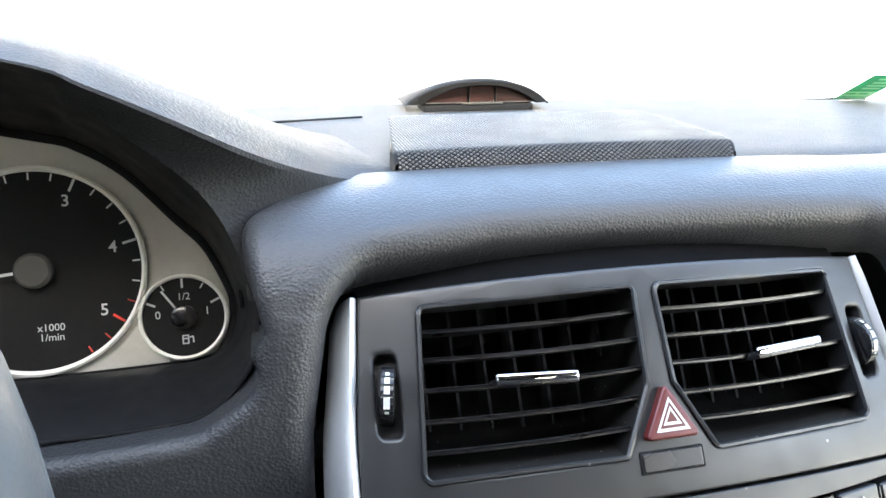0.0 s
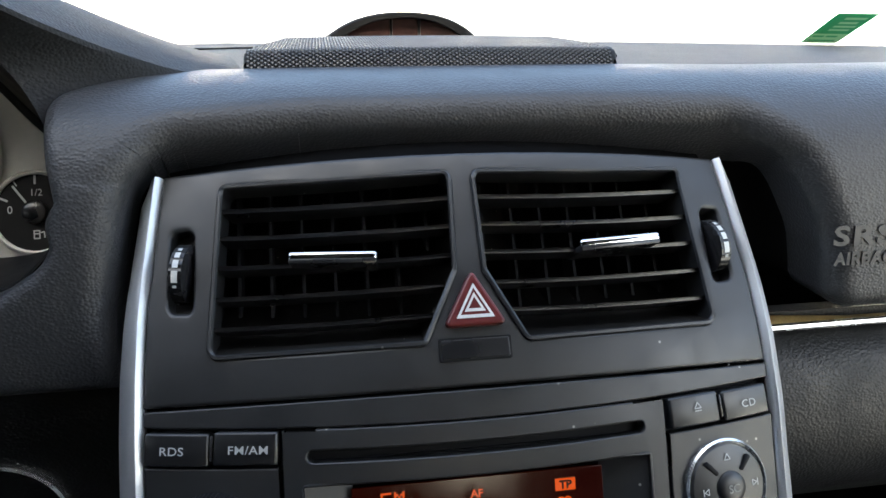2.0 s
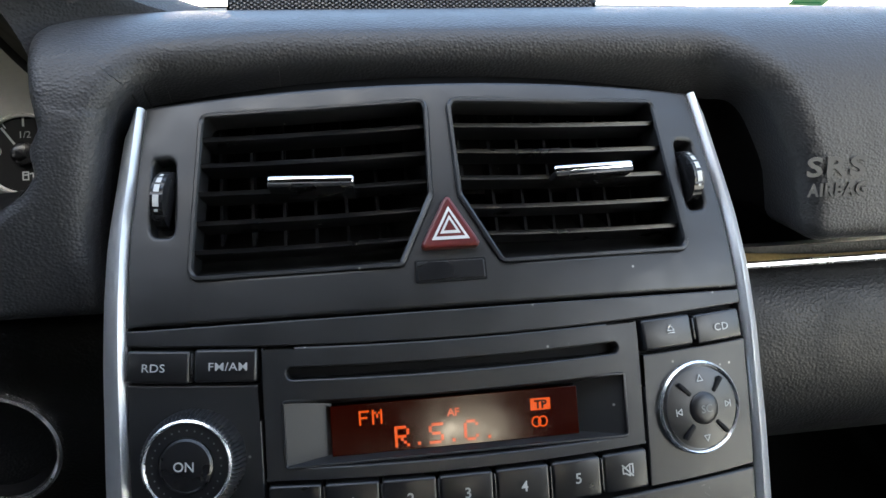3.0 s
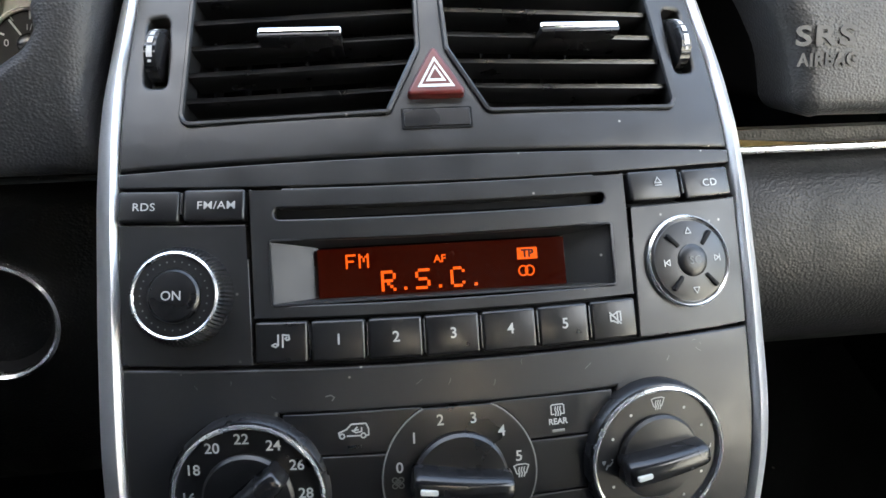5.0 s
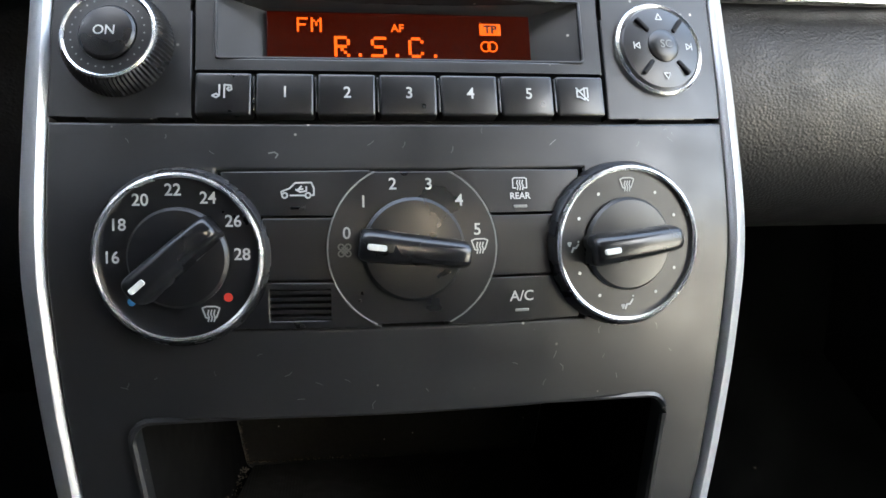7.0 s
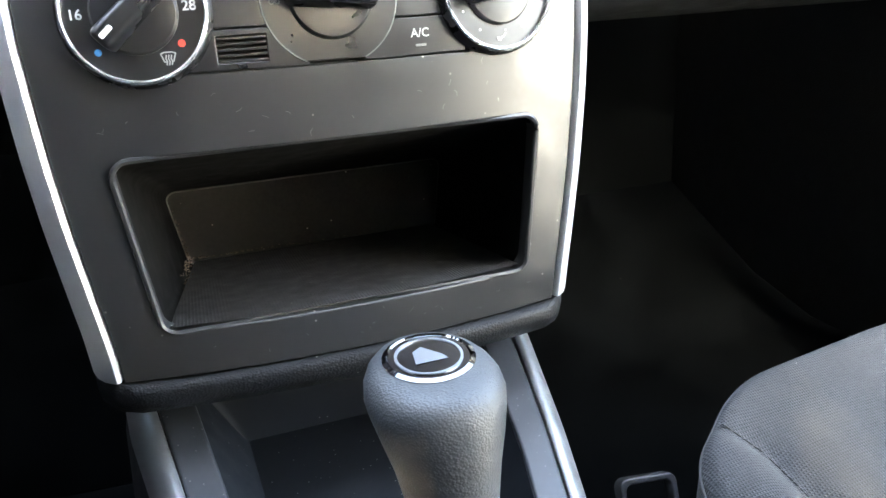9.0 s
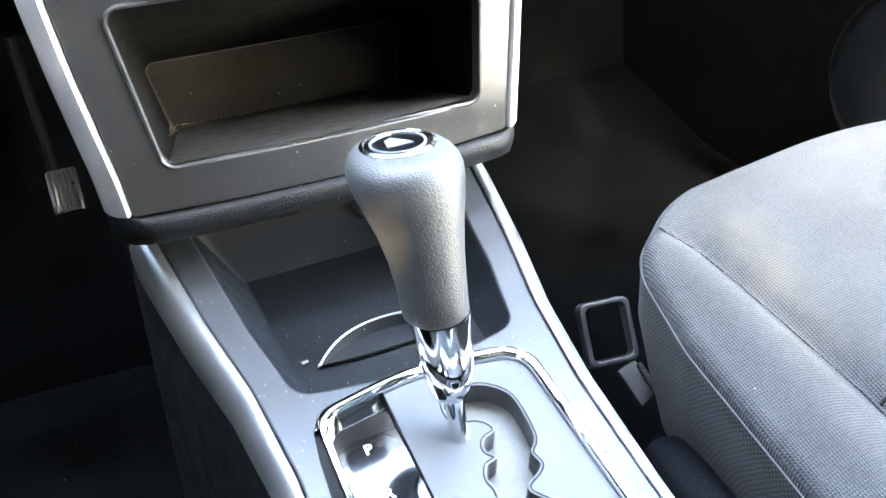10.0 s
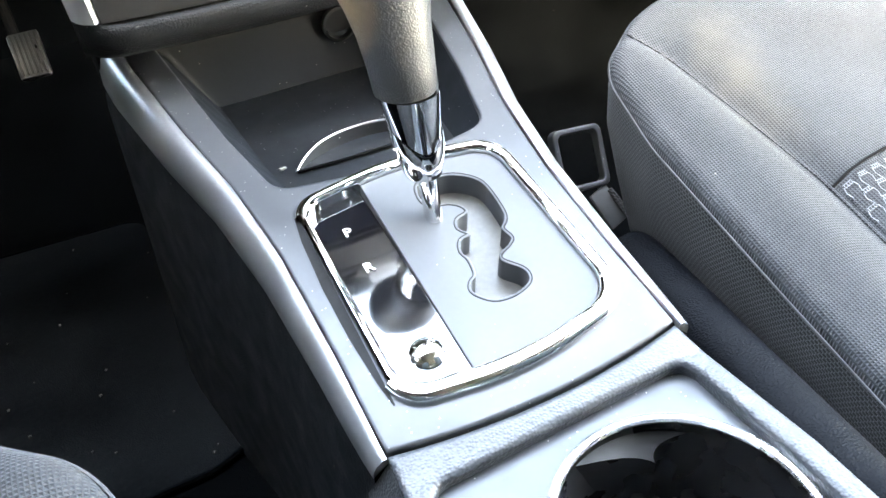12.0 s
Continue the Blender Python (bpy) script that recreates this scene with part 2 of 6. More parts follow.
DARKPANE = material("house_window_glass", (0.42, 0.43, 0.44), 0.1, vary=0.05)
ROLLVINYL = material("smooth_black_vinyl", (0.0017, 0.0022, 0.0033), 0.62, vary=0.1, hide=0.6, hide_scale=900, spec=0.06)
# cubby walls blacker than their dusty back: shade put into the colour
CUBBY = material("shaded_cubby_plastic", (0.0040, 0.0039, 0.0038), 0.8, vary=0.4, scale=90, dust=0.02, dust_scale=300, spec=0.07)
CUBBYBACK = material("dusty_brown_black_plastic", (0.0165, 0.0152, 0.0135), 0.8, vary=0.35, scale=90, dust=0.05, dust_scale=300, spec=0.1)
DUST = material("brown_dust", (0.12, 0.10, 0.075), 0.95, vary=0.4, scale=400, spec=0.05)
LETTER = material("smooth_dark_plastic", (0.017, 0.018, 0.020), 0.5, vary=0.05)
WELL = material("matt_slate_plastic", (0.0052, 0.0055, 0.0063), 0.6, vary=0.08, spec=0.3)
GRILLERIB = material("worn_pedal_rubber", (0.016, 0.016, 0.016), 0.6, vary=0.2, spec=0.3)
GRILLE = material("grille_plastic", (0.050, 0.052, 0.056), 0.45, vary=0.06, spec=0.5)
LIT = glow("amber_lit_segment", (1.0, 0.11, 0.010), 0.060)
LCD = glow("lit_display_back", (1.0, 0.045, 0.007), 0.0010, base=(0.006, 0.0016, 0.0008), rough=0.12)
LCD.node_tree.nodes["Principled BSDF"].inputs["Specular IOR Level"].default_value = 0.32
GLASS = bpy.data.materials.new("clear_glass")
GLASS.use_nodes = True
gb = GLASS.node_tree.nodes["Principled BSDF"]
gb.inputs["Transmission Weight"].default_value, gb.inputs["Roughness"].default_value = 1.0, 0.0
gb.inputs["IOR"].default_value, gb.inputs["Base Color"].default_value = 1.0, (0.97, 0.99, 0.98, 1)


# ---- shaping tools ----
def thing(name, label, category, at=(0, 0, 0), group="", kind=""):
    ob = new(name)
    ob.location, ob.empty_display_size = at, 0.01
    return tagged(ob, label, category, group, kind)


def part(name, bm, mat, parent=None, label="", smooth=35.0):
    """Links a bmesh, in world metres, as one mesh object under a thing or a part."""
    me = bpy.data.meshes.new(name)
    bmesh.ops.recalc_face_normals(bm, faces=bm.faces[:]) if smooth < 0 else None
    bm.to_mesh(me)
    bm.free()
    me.polygons.foreach_set("use_smooth", [True] * len(me.polygons))
    if "flush" in me.attributes:
        # large faces rule the shading, so that flat panels stay flat up to their rounded edges
        me.attributes.remove(me.attributes["flush"])
        lean = [Vector() for _ in me.vertices]
        for f in me.polygons:
            for k in f.vertices:
                lean[k] += f.normal * f.area
        me.normals_split_custom_set_from_vertices([n.normalized() if n.length > 0 else Vector((0, 0, 1)) for n in lean])
    else:
        me.set_sharp_from_angle(angle=radians(abs(smooth)))
    me.materials.append(mat)
    ob = new(name, me)
    if parent:
        ob.parent = parent
        if parent.type == "EMPTY":
            ob.matrix_parent_inverse = Matrix.Translation(parent.location).inverted()
    if label:
        ob["label"] = label
    return ob


def rpoly(points, radius, seg=5):
    """A closed outline with its corners rounded; a point may carry its own radius as a third number."""
    out, n = [], len(points)
    for i in range(n):
        p, a, b = (Vector(points[j][:2]) for j in (i, i - 1, (i + 1) % n))
        r = points[i][2] if len(points[i]) > 2 else radius
        u, v = (a - p), (b - p)
        lu, lv = u.length, v.length
        u, v = u / lu, v / lv
        ang = math.acos(max(-1, min(1, u.dot(v))))
        if r <= 0 or ang > radians(175):
            out.append(tuple(p))
            continue
        cut = min(r / math.tan(ang / 2), lu * 0.48, lv * 0.48)
        r = cut * math.tan(ang / 2)
        c = p + (u + v).normalized() * (r / math.sin(ang / 2))
        s, e = p + u * cut - c, p + v * cut - c
        turn = math.atan2(s.x * e.y - s.y * e.x, s.dot(e))
        for k in range(seg + 1):
            t = turn * k / seg
            out.append((c.x + s.x * math.cos(t) - s.y * math.sin(t), c.y + s.x * math.sin(t) + s.y * math.cos(t)))
    return out


def circle(cx, cy, r, n=32, ry=None):
    return [(cx + r * math.cos(2 * math.pi * k / n), cy + (ry or r) * math.sin(2 * math.pi * k / n)) for k in range(n)]


def rect(x0, y0, x1, y1):
    return [(x0, y0), (x1, y0), (x1, y1), (x0, y1)]


def area2(p):
    return sum(p[i - 1][0] * p[i][1] - p[i][0] * p[i - 1][1] for i in range(len(p)))


def inset(p, r):
    """Moves an outline to its left by r."""
    out, n = [], len(p)
    for i in range(n):
        a, b, c = Vector(p[i - 1]), Vector(p[i]), Vector(p[(i + 1) % n])
        d, e = (b - a).normalized(), (c - b).normalized()
        na, nb = Vector((-d.y, d.x)), Vector((-e.y, e.x))
        m = na + nb
        m = m / max(0.5, m.dot(na)) if m.length > 1e-6 else na
        out.append((b.x + m.x * r, b.y + m.y * r))
    return out


def plate(outer, holes, fmap, r=0.001, depth=0.004, step=0.01, rseg=3, step_v=None, bm=None, rmap=None):
    """A sheet with holes, laid on a surface by fmap(u, v, height), with rounded edges that turn back to a depth; rmap(u, v) scales the radius."""
    own = bmesh.new()
    loops = [outer if area2(outer) > 0 else outer[::-1]] + [h if area2(h) < 0 else h[::-1] for h in holes]
    edges = []
    for lp in loops:
        line = inset(lp, r)
        if rmap:
            line = [(a + (c - a) * rmap(a, b), b + (d - b) * rmap(a, b)) for (a, b), (c, d) in zip(lp, line)]
        vs = [own.verts.new((x, y, 0)) for x, y in line]
        edges += [own.edges.new((vs[i - 1], vs[i])) for i in range(len(vs))]
    bmesh.ops.triangle_fill(own, edges=edges, use_beauty=True, normal=(0, 0, 1))
    us, vv = [v.co.x for v in own.verts], [v.co.y for v in own.verts]
    for lo, hi, no, st in ((min(us), max(us), (1, 0, 0), step), (min(vv), max(vv), (0, 1, 0), step_v or step)):
        k = lo + st
        while k < hi - st * 0.2:
            geom = own.verts[:] + own.edges[:] + own.faces[:]
            bmesh.ops.bisect_plane(own, geom=geom, dist=1e-6, plane_co=(no[0] * k, no[1] * k, 0), plane_no=no)
            k += st
    for f in own.faces:
        if f.normal.z < 0:
            f.normal_flip()
    place = {v: (v.co.x, v.co.y, 0.0) for v in own.verts}
    after = {}
    for e in own.edges:
        if len(e.link_faces) == 1:
            lp = e.link_loops[0]
            after[lp.vert] = lp.link_loop_next.vert
    before = {b: a for a, b in after.items()}
    out = {}
    for v in after:
        if v not in before:
            continue
        a, b, c = (Vector(place[w][:2]) for w in (before[v], v, after[v]))
        d, e = (b - a).normalized(), (c - b).normalized()
        m = Vector((d.y + e.y, -d.x - e.x))
        out[v] = m / max(0.5, m.dot(Vector((d.y, -d.x)))) if m.length > 1e-6 else Vector((d.y, -d.x))
    prev = {v: v for v in out}
    levels = [(r * math.sin(math.pi / 2 * k / rseg), -r * (1 - math.cos(math.pi / 2 * k / rseg))) for k in range(1, rseg + 1)] if r > 0 else []
    if depth > r:
        levels.append((r, -depth))
    for o, d in levels:
        ring = {}
        for v in out:
            w = own.verts.new((0, 0, 0))
            k = rmap(*place[v][:2]) if rmap else 1.0
            place[w] = (place[v][0] + out[v].x * o * k, place[v][1] + out[v].y * o * k, d if d == -depth else d * k)
            ring[v] = w
        for v in out:
            n = after[v]
            if n in out:
                own.faces.new((prev[n], prev[v], ring[v], ring[n]))
        prev = ring
    if r > 0:
        own.faces.layers.int.new("flush")
    for v, (x, y, d) in place.items():
        v.co = fmap(x, y, d)
    return merge(bm, own) if bm else own


def merge(bm, other):
    me = bpy.data.meshes.new("scratch")
    other.to_mesh(me)
    other.free()
    bm.from_mesh(me)
    bpy.data.meshes.remove(me)
    return bm


def on(m):
    """fmap for a flat frame."""
    return lambda x, y, d: m @ Vector((x, y, d))


def lathe(profile, m, n=40, bm=None, closed=False):
    """A turned shape: (radius, height) round the z axis of frame m."""
    bm = bm or bmesh.new()
    rings = []
    for r, h in profile:
        if r < 1e-7:
            rings.append([bm.verts.new(m @ Vector((0, 0, h)))])
        else:
            rings.append([bm.verts.new(m @ Vector((r * math.cos(2 * math.pi * k / n), r * math.sin(2 * math.pi * k / n), h))) for k in range(n)])
    for a, b in zip(rings, rings[1:] + ([rings[0]] if closed else [])):
        for k in range(n):
            j = (k + 1) % n
            if len(a) == 1 and len(b) == 1:
                break
            if len(a) == 1:
                bm.faces.new((a[0], b[k], b[j]))
            elif len(b) == 1:
                bm.faces.new((a[k], b[0], a[j]))
            else:
                bm.faces.new((a[k], b[k], b[j], a[j]))
    bmesh.ops.recalc_face_normals(bm, faces=bm.faces[:])
    return bm


def loft(rows, bm=None, close_rows=False, close_cols=False, caps=False):
    """A sheet through rows of points, each of the same count."""
    bm = bm or bmesh.new()
    vs = [[bm.verts.new(p) for p in row] for row in rows]
    pairs = list(zip(vs, vs[1:])) + ([(vs[-1], vs[0])] if close_rows else [])
    made = []
    for a, b in pairs:
        n = len(a)
        for k in range(n if close_cols else n - 1):
            j = (k + 1) % n
            made.append(bm.faces.new((a[k], a[j], b[j], b[k])))
    if caps:
        made += [bm.faces.new(vs[0][::-1]), bm.faces.new(vs[-1])]
    bmesh.ops.recalc_face_normals(bm, faces=made)
    return bm


def smooth_line(points, n=8):
    """Catmull-Rom through the points."""
    p = [Vector(q) for q in points]
    out = []
    for i in range(len(p) - 1):
        a, b, c, d = p[max(0, i - 1)], p[i], p[i + 1], p[min(len(p) - 1, i + 2)]
        for k in range(n):
            t = k / n
            out.append(0.5 * (2 * b + (c - a) * t + (2 * a - 5 * b + 4 * c - d) * t * t + (3 * b - a - 3 * c + d) * t ** 3))
    return out + [p[-1]]


def smooth_ring(points, n=5):
    """A smooth closed outline through the points."""
    out, m = [], len(points)
    for i in range(m):
        a, b, c, d = (Vector(points[(i + k) % m][:2]) for k in (-1, 0, 1, 2))
        for k in range(n):
            t = k / n
            q = 0.5 * (2 * b + (c - a) * t + (2 * a - 5 * b + 4 * c - d) * t * t + (3 * b - a - 3 * c + d) * t ** 3)
            out.append((q.x, q.y))
    return out


def tube(points, radius, n=8, bm=None, up=(0, 0, 1), flat=1.0, caps=True, radii=None):
    pts = [Vector(p) for p in points]
    rows = []
    for i, p in enumerate(pts):
        d = (pts[min(i + 1, len(pts) - 1)] - pts[max(i - 1, 0)]).normalized()
        s = d.cross(Vector(up))
        s = s.normalized() if s.length > 1e-6 else d.orthogonal().normalized()
        t = s.cross(d)
        r = radii[i] if radii else radius
        rows.append([p + s * (r * math.cos(2 * math.pi * k / n)) + t * (r * flat * math.sin(2 * math.pi * k / n)) for k in range(n)])
    return loft(rows, bm, close_cols=True, caps=caps)


def brick(m, sx, sy, sz, bevel=0.001, bm=None, seg=2):
    """A block with rounded edges, centred on frame m."""
    own = bmesh.new()
    bmesh.ops.create_cube(own, size=1.0, matrix=Matrix.Diagonal((sx, sy, sz, 1)))
    if bevel:
        bmesh.ops.bevel(own, geom=own.edges[:], offset=min(bevel, sx * 0.45, sy * 0.45, sz * 0.45), segments=seg, affect="EDGES", profile=0.5)
    own.transform(m)
    return merge(bm, own) if bm else own


def strokes(lines, width, m, lift=0.0002, bm=None):
    """Printed lines: flat ribbons along polylines in the frame m."""
    bm = bm or bmesh.new()
    for line in lines:
        p = [Vector(q) for q in line]
        for a, b in zip(p, p[1:]):
            d = (b - a).normalized()
            s = Vector((-d.y, d.x)) * width / 2
            a2, b2 = a - d * width * 0.3, b + d * width * 0.3
            bm.faces.new([bm.verts.new(m @ Vector((q.x, q.y, lift))) for q in (a2 - s, b2 - s, b2 + s, a2 + s)])
    return bm


def blot(outline, m, lift=0.0002, bm=None):
    bm = bm or bmesh.new()
    bm.faces.new([bm.verts.new(m @ Vector((x, y, lift))) for x, y in outline])
    return bm


def lettering(body, height, m, bold=0.0, spread=1.0, extrude=0.0, lift=0.0002, wide=1.0):
    """Words in the built-in font, centred on frame m, as a bmesh."""
    cu = bpy.data.curves.new("words", "FONT")
    cu.body, cu.size, cu.offset, cu.space_character, cu.extrude = body, height / 0.70, bold, spread, extrude
    cu.resolution_u = 3
    tmp = bpy.data.objects.new("words", cu)
    me = tmp.to_mesh()
    bm = bmesh.new()
    bm.from_mesh(me)
    tmp.to_mesh_clear()
    bpy.data.objects.remove(tmp)
    bpy.data.curves.remove(cu)
    xs, ys = [v.co.x for v in bm.verts], [v.co.y for v in bm.verts]
    cx, cy = (min(xs) + max(xs)) / 2, (min(ys) + max(ys)) / 2
    for v in bm.verts:
        v.co = m @ Vector(((v.co.x - cx) * wide, v.co.y - cy, v.co.z + lift + extrude))
    return bm


def lerp(table, t):
    return float(np.interp(t, [a for a, _ in table], [b for _, b in table]))


# ---- the centre stack's face: y over x and z ----
STACK = [(-0.04, -0.0880), (-0.0067, -0.0911), (0.0175, -0.0950), (0.06, -0.0978), (0.095, -0.0995), (0.12, -0.1005), (0.145, -0.1003),
         (0.165, -0.0980), (0.18, -0.0940), (0.201, -0.0868), (0.2178, -0.0809), (0.2345, -0.0740), (0.255, -0.0657), (0.27, -0.0580),
         (0.2854, -0.0497), (0.312, -0.033), (0.330, -0.0215), (0.3455, -0.011), (0.36, 0.0)]
SLOPE = [(b[1] - a[1]) / (b[0] - a[0]) for a, b in zip([STACK[0]] + STACK[:-1], STACK[1:] + [STACK[-1]])]


def stack_y(x, z):
    z = min(max(z, -0.04), 0.36)
    i = max(0, min(len(STACK) - 2, sum(1 for k in STACK if k[0] < z) - 1))
    (z0, y0), (z1, y1) = STACK[i], STACK[i + 1]
    h = z1 - z0
    t = (z - z0) / h
    y = (2 * t ** 3 - 3 * t * t + 1) * y0 + (t ** 3 - 2 * t * t + t) * h * SLOPE[i] + (3 * t * t - 2 * t ** 3) * y1 + (t ** 3 - t * t) * h * SLOPE[i + 1]
    return y + (0.82 + max(0.0, z - 0.28) * 7) * x * x


def stack_normal(x, z):
    e = 0.002
    return Vector(((stack_y(x + e, z) - stack_y(x - e, z)) / (2 * e), -1, (stack_y(x, z + e) - stack_y(x, z - e)) / (2 * e))).normalized()


def face(x, z, d=0.0):
    return Vector((x, stack_y(x, z), z)) + stack_normal(x, z) * d


def facing(x, z, d=0.0):
    """The frame on the stack's face: x to the right, y up along it, z outwards."""
    n = stack_normal(x, z)
    ex = Vector((1, (stack_y(x + 0.002, z) - stack_y(x - 0.002, z)) / 0.004, 0)).normalized()
    up = n.cross(ex)
    m = Matrix((ex, up, n)).transposed().to_4x4()
    m.translation = face(x, z, d)
    return m


HALF = [(-0.03, 0.1125), (-0.0067, 0.1130), (0.0146, 0.1136), (0.07, 0.1192), (0.10, 0.1213), (0.15, 0.1230), (0.20, 0.1224), (0.27, 0.1216), (0.30, 0.1208), (0.3433, 0.1155), (0.36, 0.1125)]


def half(z):
    return lerp(HALF, z)


# ---- the gear console's top: z over y ----
CN = Vector((0, -0.28, 1)).normalized()


def deck(x, y, d=0.0):
    return Vector((x, y, -0.0897 + 0.28 * (y + 0.1985))) + CN * d


def deck_frame(x, y, d=0.0, turn=0.0):
    ex, ey = Vector((1, 0, 0)), CN.cross(Vector((1, 0, 0)))
    m = Matrix((ex, ey, CN)).transposed().to_4x4()
    m.translation = deck(x, y, d)
    return m @ Matrix.Rotation(turn, 4, "Z")


def move(x, y, z=0.0, turn=0.0):
    return Matrix.Translation((x, y, z)) @ Matrix.Rotation(radians(turn), 4, "Z")


# ---- centre stack ----
def build_stack():
    st = thing("centre_stack", "charcoal plastic dashboard centre stack edged with satin silver", "centre console", (0, 0.0, -0.02))
    zs = [0.2742 - 0.0045 * (x / 0.122) ** 2 for x in np.linspace(-0.122, 0.122, 13)]
    xs = list(np.linspace(-0.1215, 0.1215, 13))
    seam = list(zip(xs, zs))
    side = lambda s, a, b, n=10: [(s * (half(z) - 0.0004), z) for z in np.linspace(a, b, n)]
    # vent panel
    top = [(x, 0.3520 - 0.0085 * (x / 0.1155) ** 2) for x in np.linspace(0.1150, -0.1150, 13)]
    outer = [(x, z + 0.0005) for x, z in seam] + side(1, 0.2700, 0.3425)[1:-1] + top + side(-1, 0.3425, 0.2700)[1:-1]
    vl = rpoly([(-0.0925, 0.3404), (-0.0045, 0.3452), (-0.0058, 0.3120, 0.004), (-0.0190, 0.2893, 0.002), (-0.0975, 0.2862)], 0.003)
    vr = rpoly([(-x, z) for x, z, *_ in [(-0.0950, 0.3408), (-0.0045, 0.3452), (-0.0058, 0.3115), (-0.0200, 0.2886), (-0.0995, 0.2866)]], 0.003)
    wl, wr = [rpoly([(s * 0.1030, 0.3262), (s * 0.1118, 0.3250), (s * 0.1125, 0.2998), (s * 0.1035, 0.2998)], 0.0025) for s in (-1, 1)]
    part("vent_panel", plate(outer, [vl, vr, wl, wr], face, 0.0014, 0.012, 0.008), FASCIA, st)
    # added sheet, coloured as the shade over the vents, hides the ducts
    part("panel_top", loft([[face(x, z, -0.006) + Vector((0, 0, -0.0005)) for x, z in top], [Vector((x * 1.02, 0.030, z + 0.002)) for x, z in top], [Vector((x * 1.02, 0.075, z + 0.004)) for x, z in top]]), FOOT, st, "near-black sheet for the shade over the vent housing", -60)
    # rounded ribs round the two openings and up to the warning switch
    for lp, nm in ((vl, "left"), (vr, "right")):
        part("vent_rim", tube([face(x, z, 0.0006) for x, z in lp + lp[:1]], 0.0011, 6, caps=False), FASCIA, st)
    # climate panel, with openings for the controls and the cubby
    bottom = [(x, -0.0067 - 0.0010 * (1 - (x / 0.113) ** 2)) for x in np.linspace(-0.1126, 0.1126, 11)]
    upper = [(x, 0.2020) for x in np.linspace(0.122, -0.122, 11)]
    outer = bottom + side(1, 0.0, 0.196, 18) + upper + side(-1, 0.196, 0.0, 18)
    control = [(-0.066, 0.1331), (0.062, 0.1331), (0.062, 0.1864), (-0.066, 0.1864)]
    cubby = rpoly([(-0.0995, 0.1000), (0.0990, 0.1000), (0.0930, 0.0170), (-0.0905, 0.0175)], 0.008)
    part("lower_panel", plate(outer, [control, cubby], face, 0.0012, 0.008, 0.008, step_v=0.009), FASCIA, st)
    part("cubby_rim", tube([face(x, z, 0.0004) for x, z in cubby + cubby[:1]], 0.0014, 6, caps=False), FASCIA, st)
    # the cubby's walls and floor; the walls' near-black holds the shade inside
    inner = rpoly([(-0.0860, 0.0500), (0.0965, 0.0500), (0.0900, 0.0003), (-0.0780, 0.0003)], 0.006)
    front = [face(x, z, -0.004) for x, z in cubby]
    back = [Vector((x, 0.057, z)) for x, z in inner]
    part("cubby", loft([front, [a.lerp(b, 0.5) for a, b in zip(front, back)], back], close_cols=True), CUBBY, st, "deep open storage cubby, dusty, its walls darkened for shade", -30)
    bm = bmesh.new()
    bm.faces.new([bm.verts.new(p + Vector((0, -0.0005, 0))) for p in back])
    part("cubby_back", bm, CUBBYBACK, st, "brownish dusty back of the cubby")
    part("back_edge", tube([p + Vector((0, -0.0012, 0)) for p in back + back[:1]], 0.0006, 6, caps=False), HUBGREY, st, "pale edge of the cubby back")
    random.seed(11)
    for a, b, w in (((-0.0765, 0.0540, 0.0052), (0.045, 0.0540, 0.0040), 0.0009), ((-0.0790, 0.045, 0.0060), (-0.0815, -0.060, 0.0150), 0.0016), ((-0.0780, 0.0550, 0.006), (-0.0840, 0.0550, 0.044), 0.0006)):
        a, b = Vector(a), Vector(b)
        bm = bmesh.new()
        for k in range(90):
            t = random.random() ** 1.8
            p = a.lerp(b, t) + Vector((random.gauss(0, w), random.gauss(0, w * 0.5), abs(random.gauss(0, w * 0.5))))
            s = random.uniform(0.00018, 0.00055) * (1.3 - t)
            brick(Matrix.Translation(p) @ Matrix.Rotation(random.uniform(0, 3), 4, "Z"), s * 2.4, s * 1.2, s, 0, bm)
        part("dust_streak", bm, DUST, st, "brown dust in the cubby corner")["kind"] = "stuff"
    fl = []
    for i in range(12):
        t = i / 11
        fl.append([face(-0.0885 + 0.1785 * k / 12, 0.0186, -0.0022).lerp(Vector((-0.0745 + 0.161 * k / 12, 0.0545, 0.0025)), t) + Vector((0, 0, 0.0008)) for k in range(13)])
    part("cubby_mat", loft(fl), RUBBER, st, "ribbed rubber mat")
    # silver side strips that roll back into the sides
    for s in (-1, 1):
        rows = []
        for z in np.linspace(-0.0055, 0.3432, 46):
            w, n = half(z), stack_normal(s * half(z), z)
            p = face(s * w, z)
            fade = min(1.0, (0.354 - z) / 0.014)
            out = Vector((s, 0, 0))
            wide_by = lerp([(0.0, 1.30), (0.2, 1.20), (0.30, 1.10), (0.345, 1.0)], z) * fade
            rows.append([p + n * -0.002, p + n * 0.0006 + out * 0.0005, p + n * 0.0015 + out * 0.0020, p + n * 0.0007 + out * 0.0036 * fade,
                         p + n * -0.0022 + out * 0.0062 * wide_by, p + n * -0.0068 + out * 0.0094 * wide_by, p + n * -0.0135 + out * 0.0122 * wide_by,
                         p + n * -0.026 + out * 0.0142 * wide_by, p + n * -0.045 + out * 0.0147 * wide_by])
        part("side_strip", loft(rows, caps=False), SILVER, st, "satin silver trim strip", -50)
        rows = [[face(s * half(z), z, -0.040) + Vector((s * 0.0120, 0, 0)), face(s * half(z), z, -0.05) + Vector((s * 0.0140, 0.02, 0)), Vector((s * 0.128, 0.10, z))] for z in np.linspace(-0.02, 0.345, 30)]
        part("side_wall", loft(rows), BLACK, st, "", -40)
    # grained bottom ledge under the lower panel
    rows = []
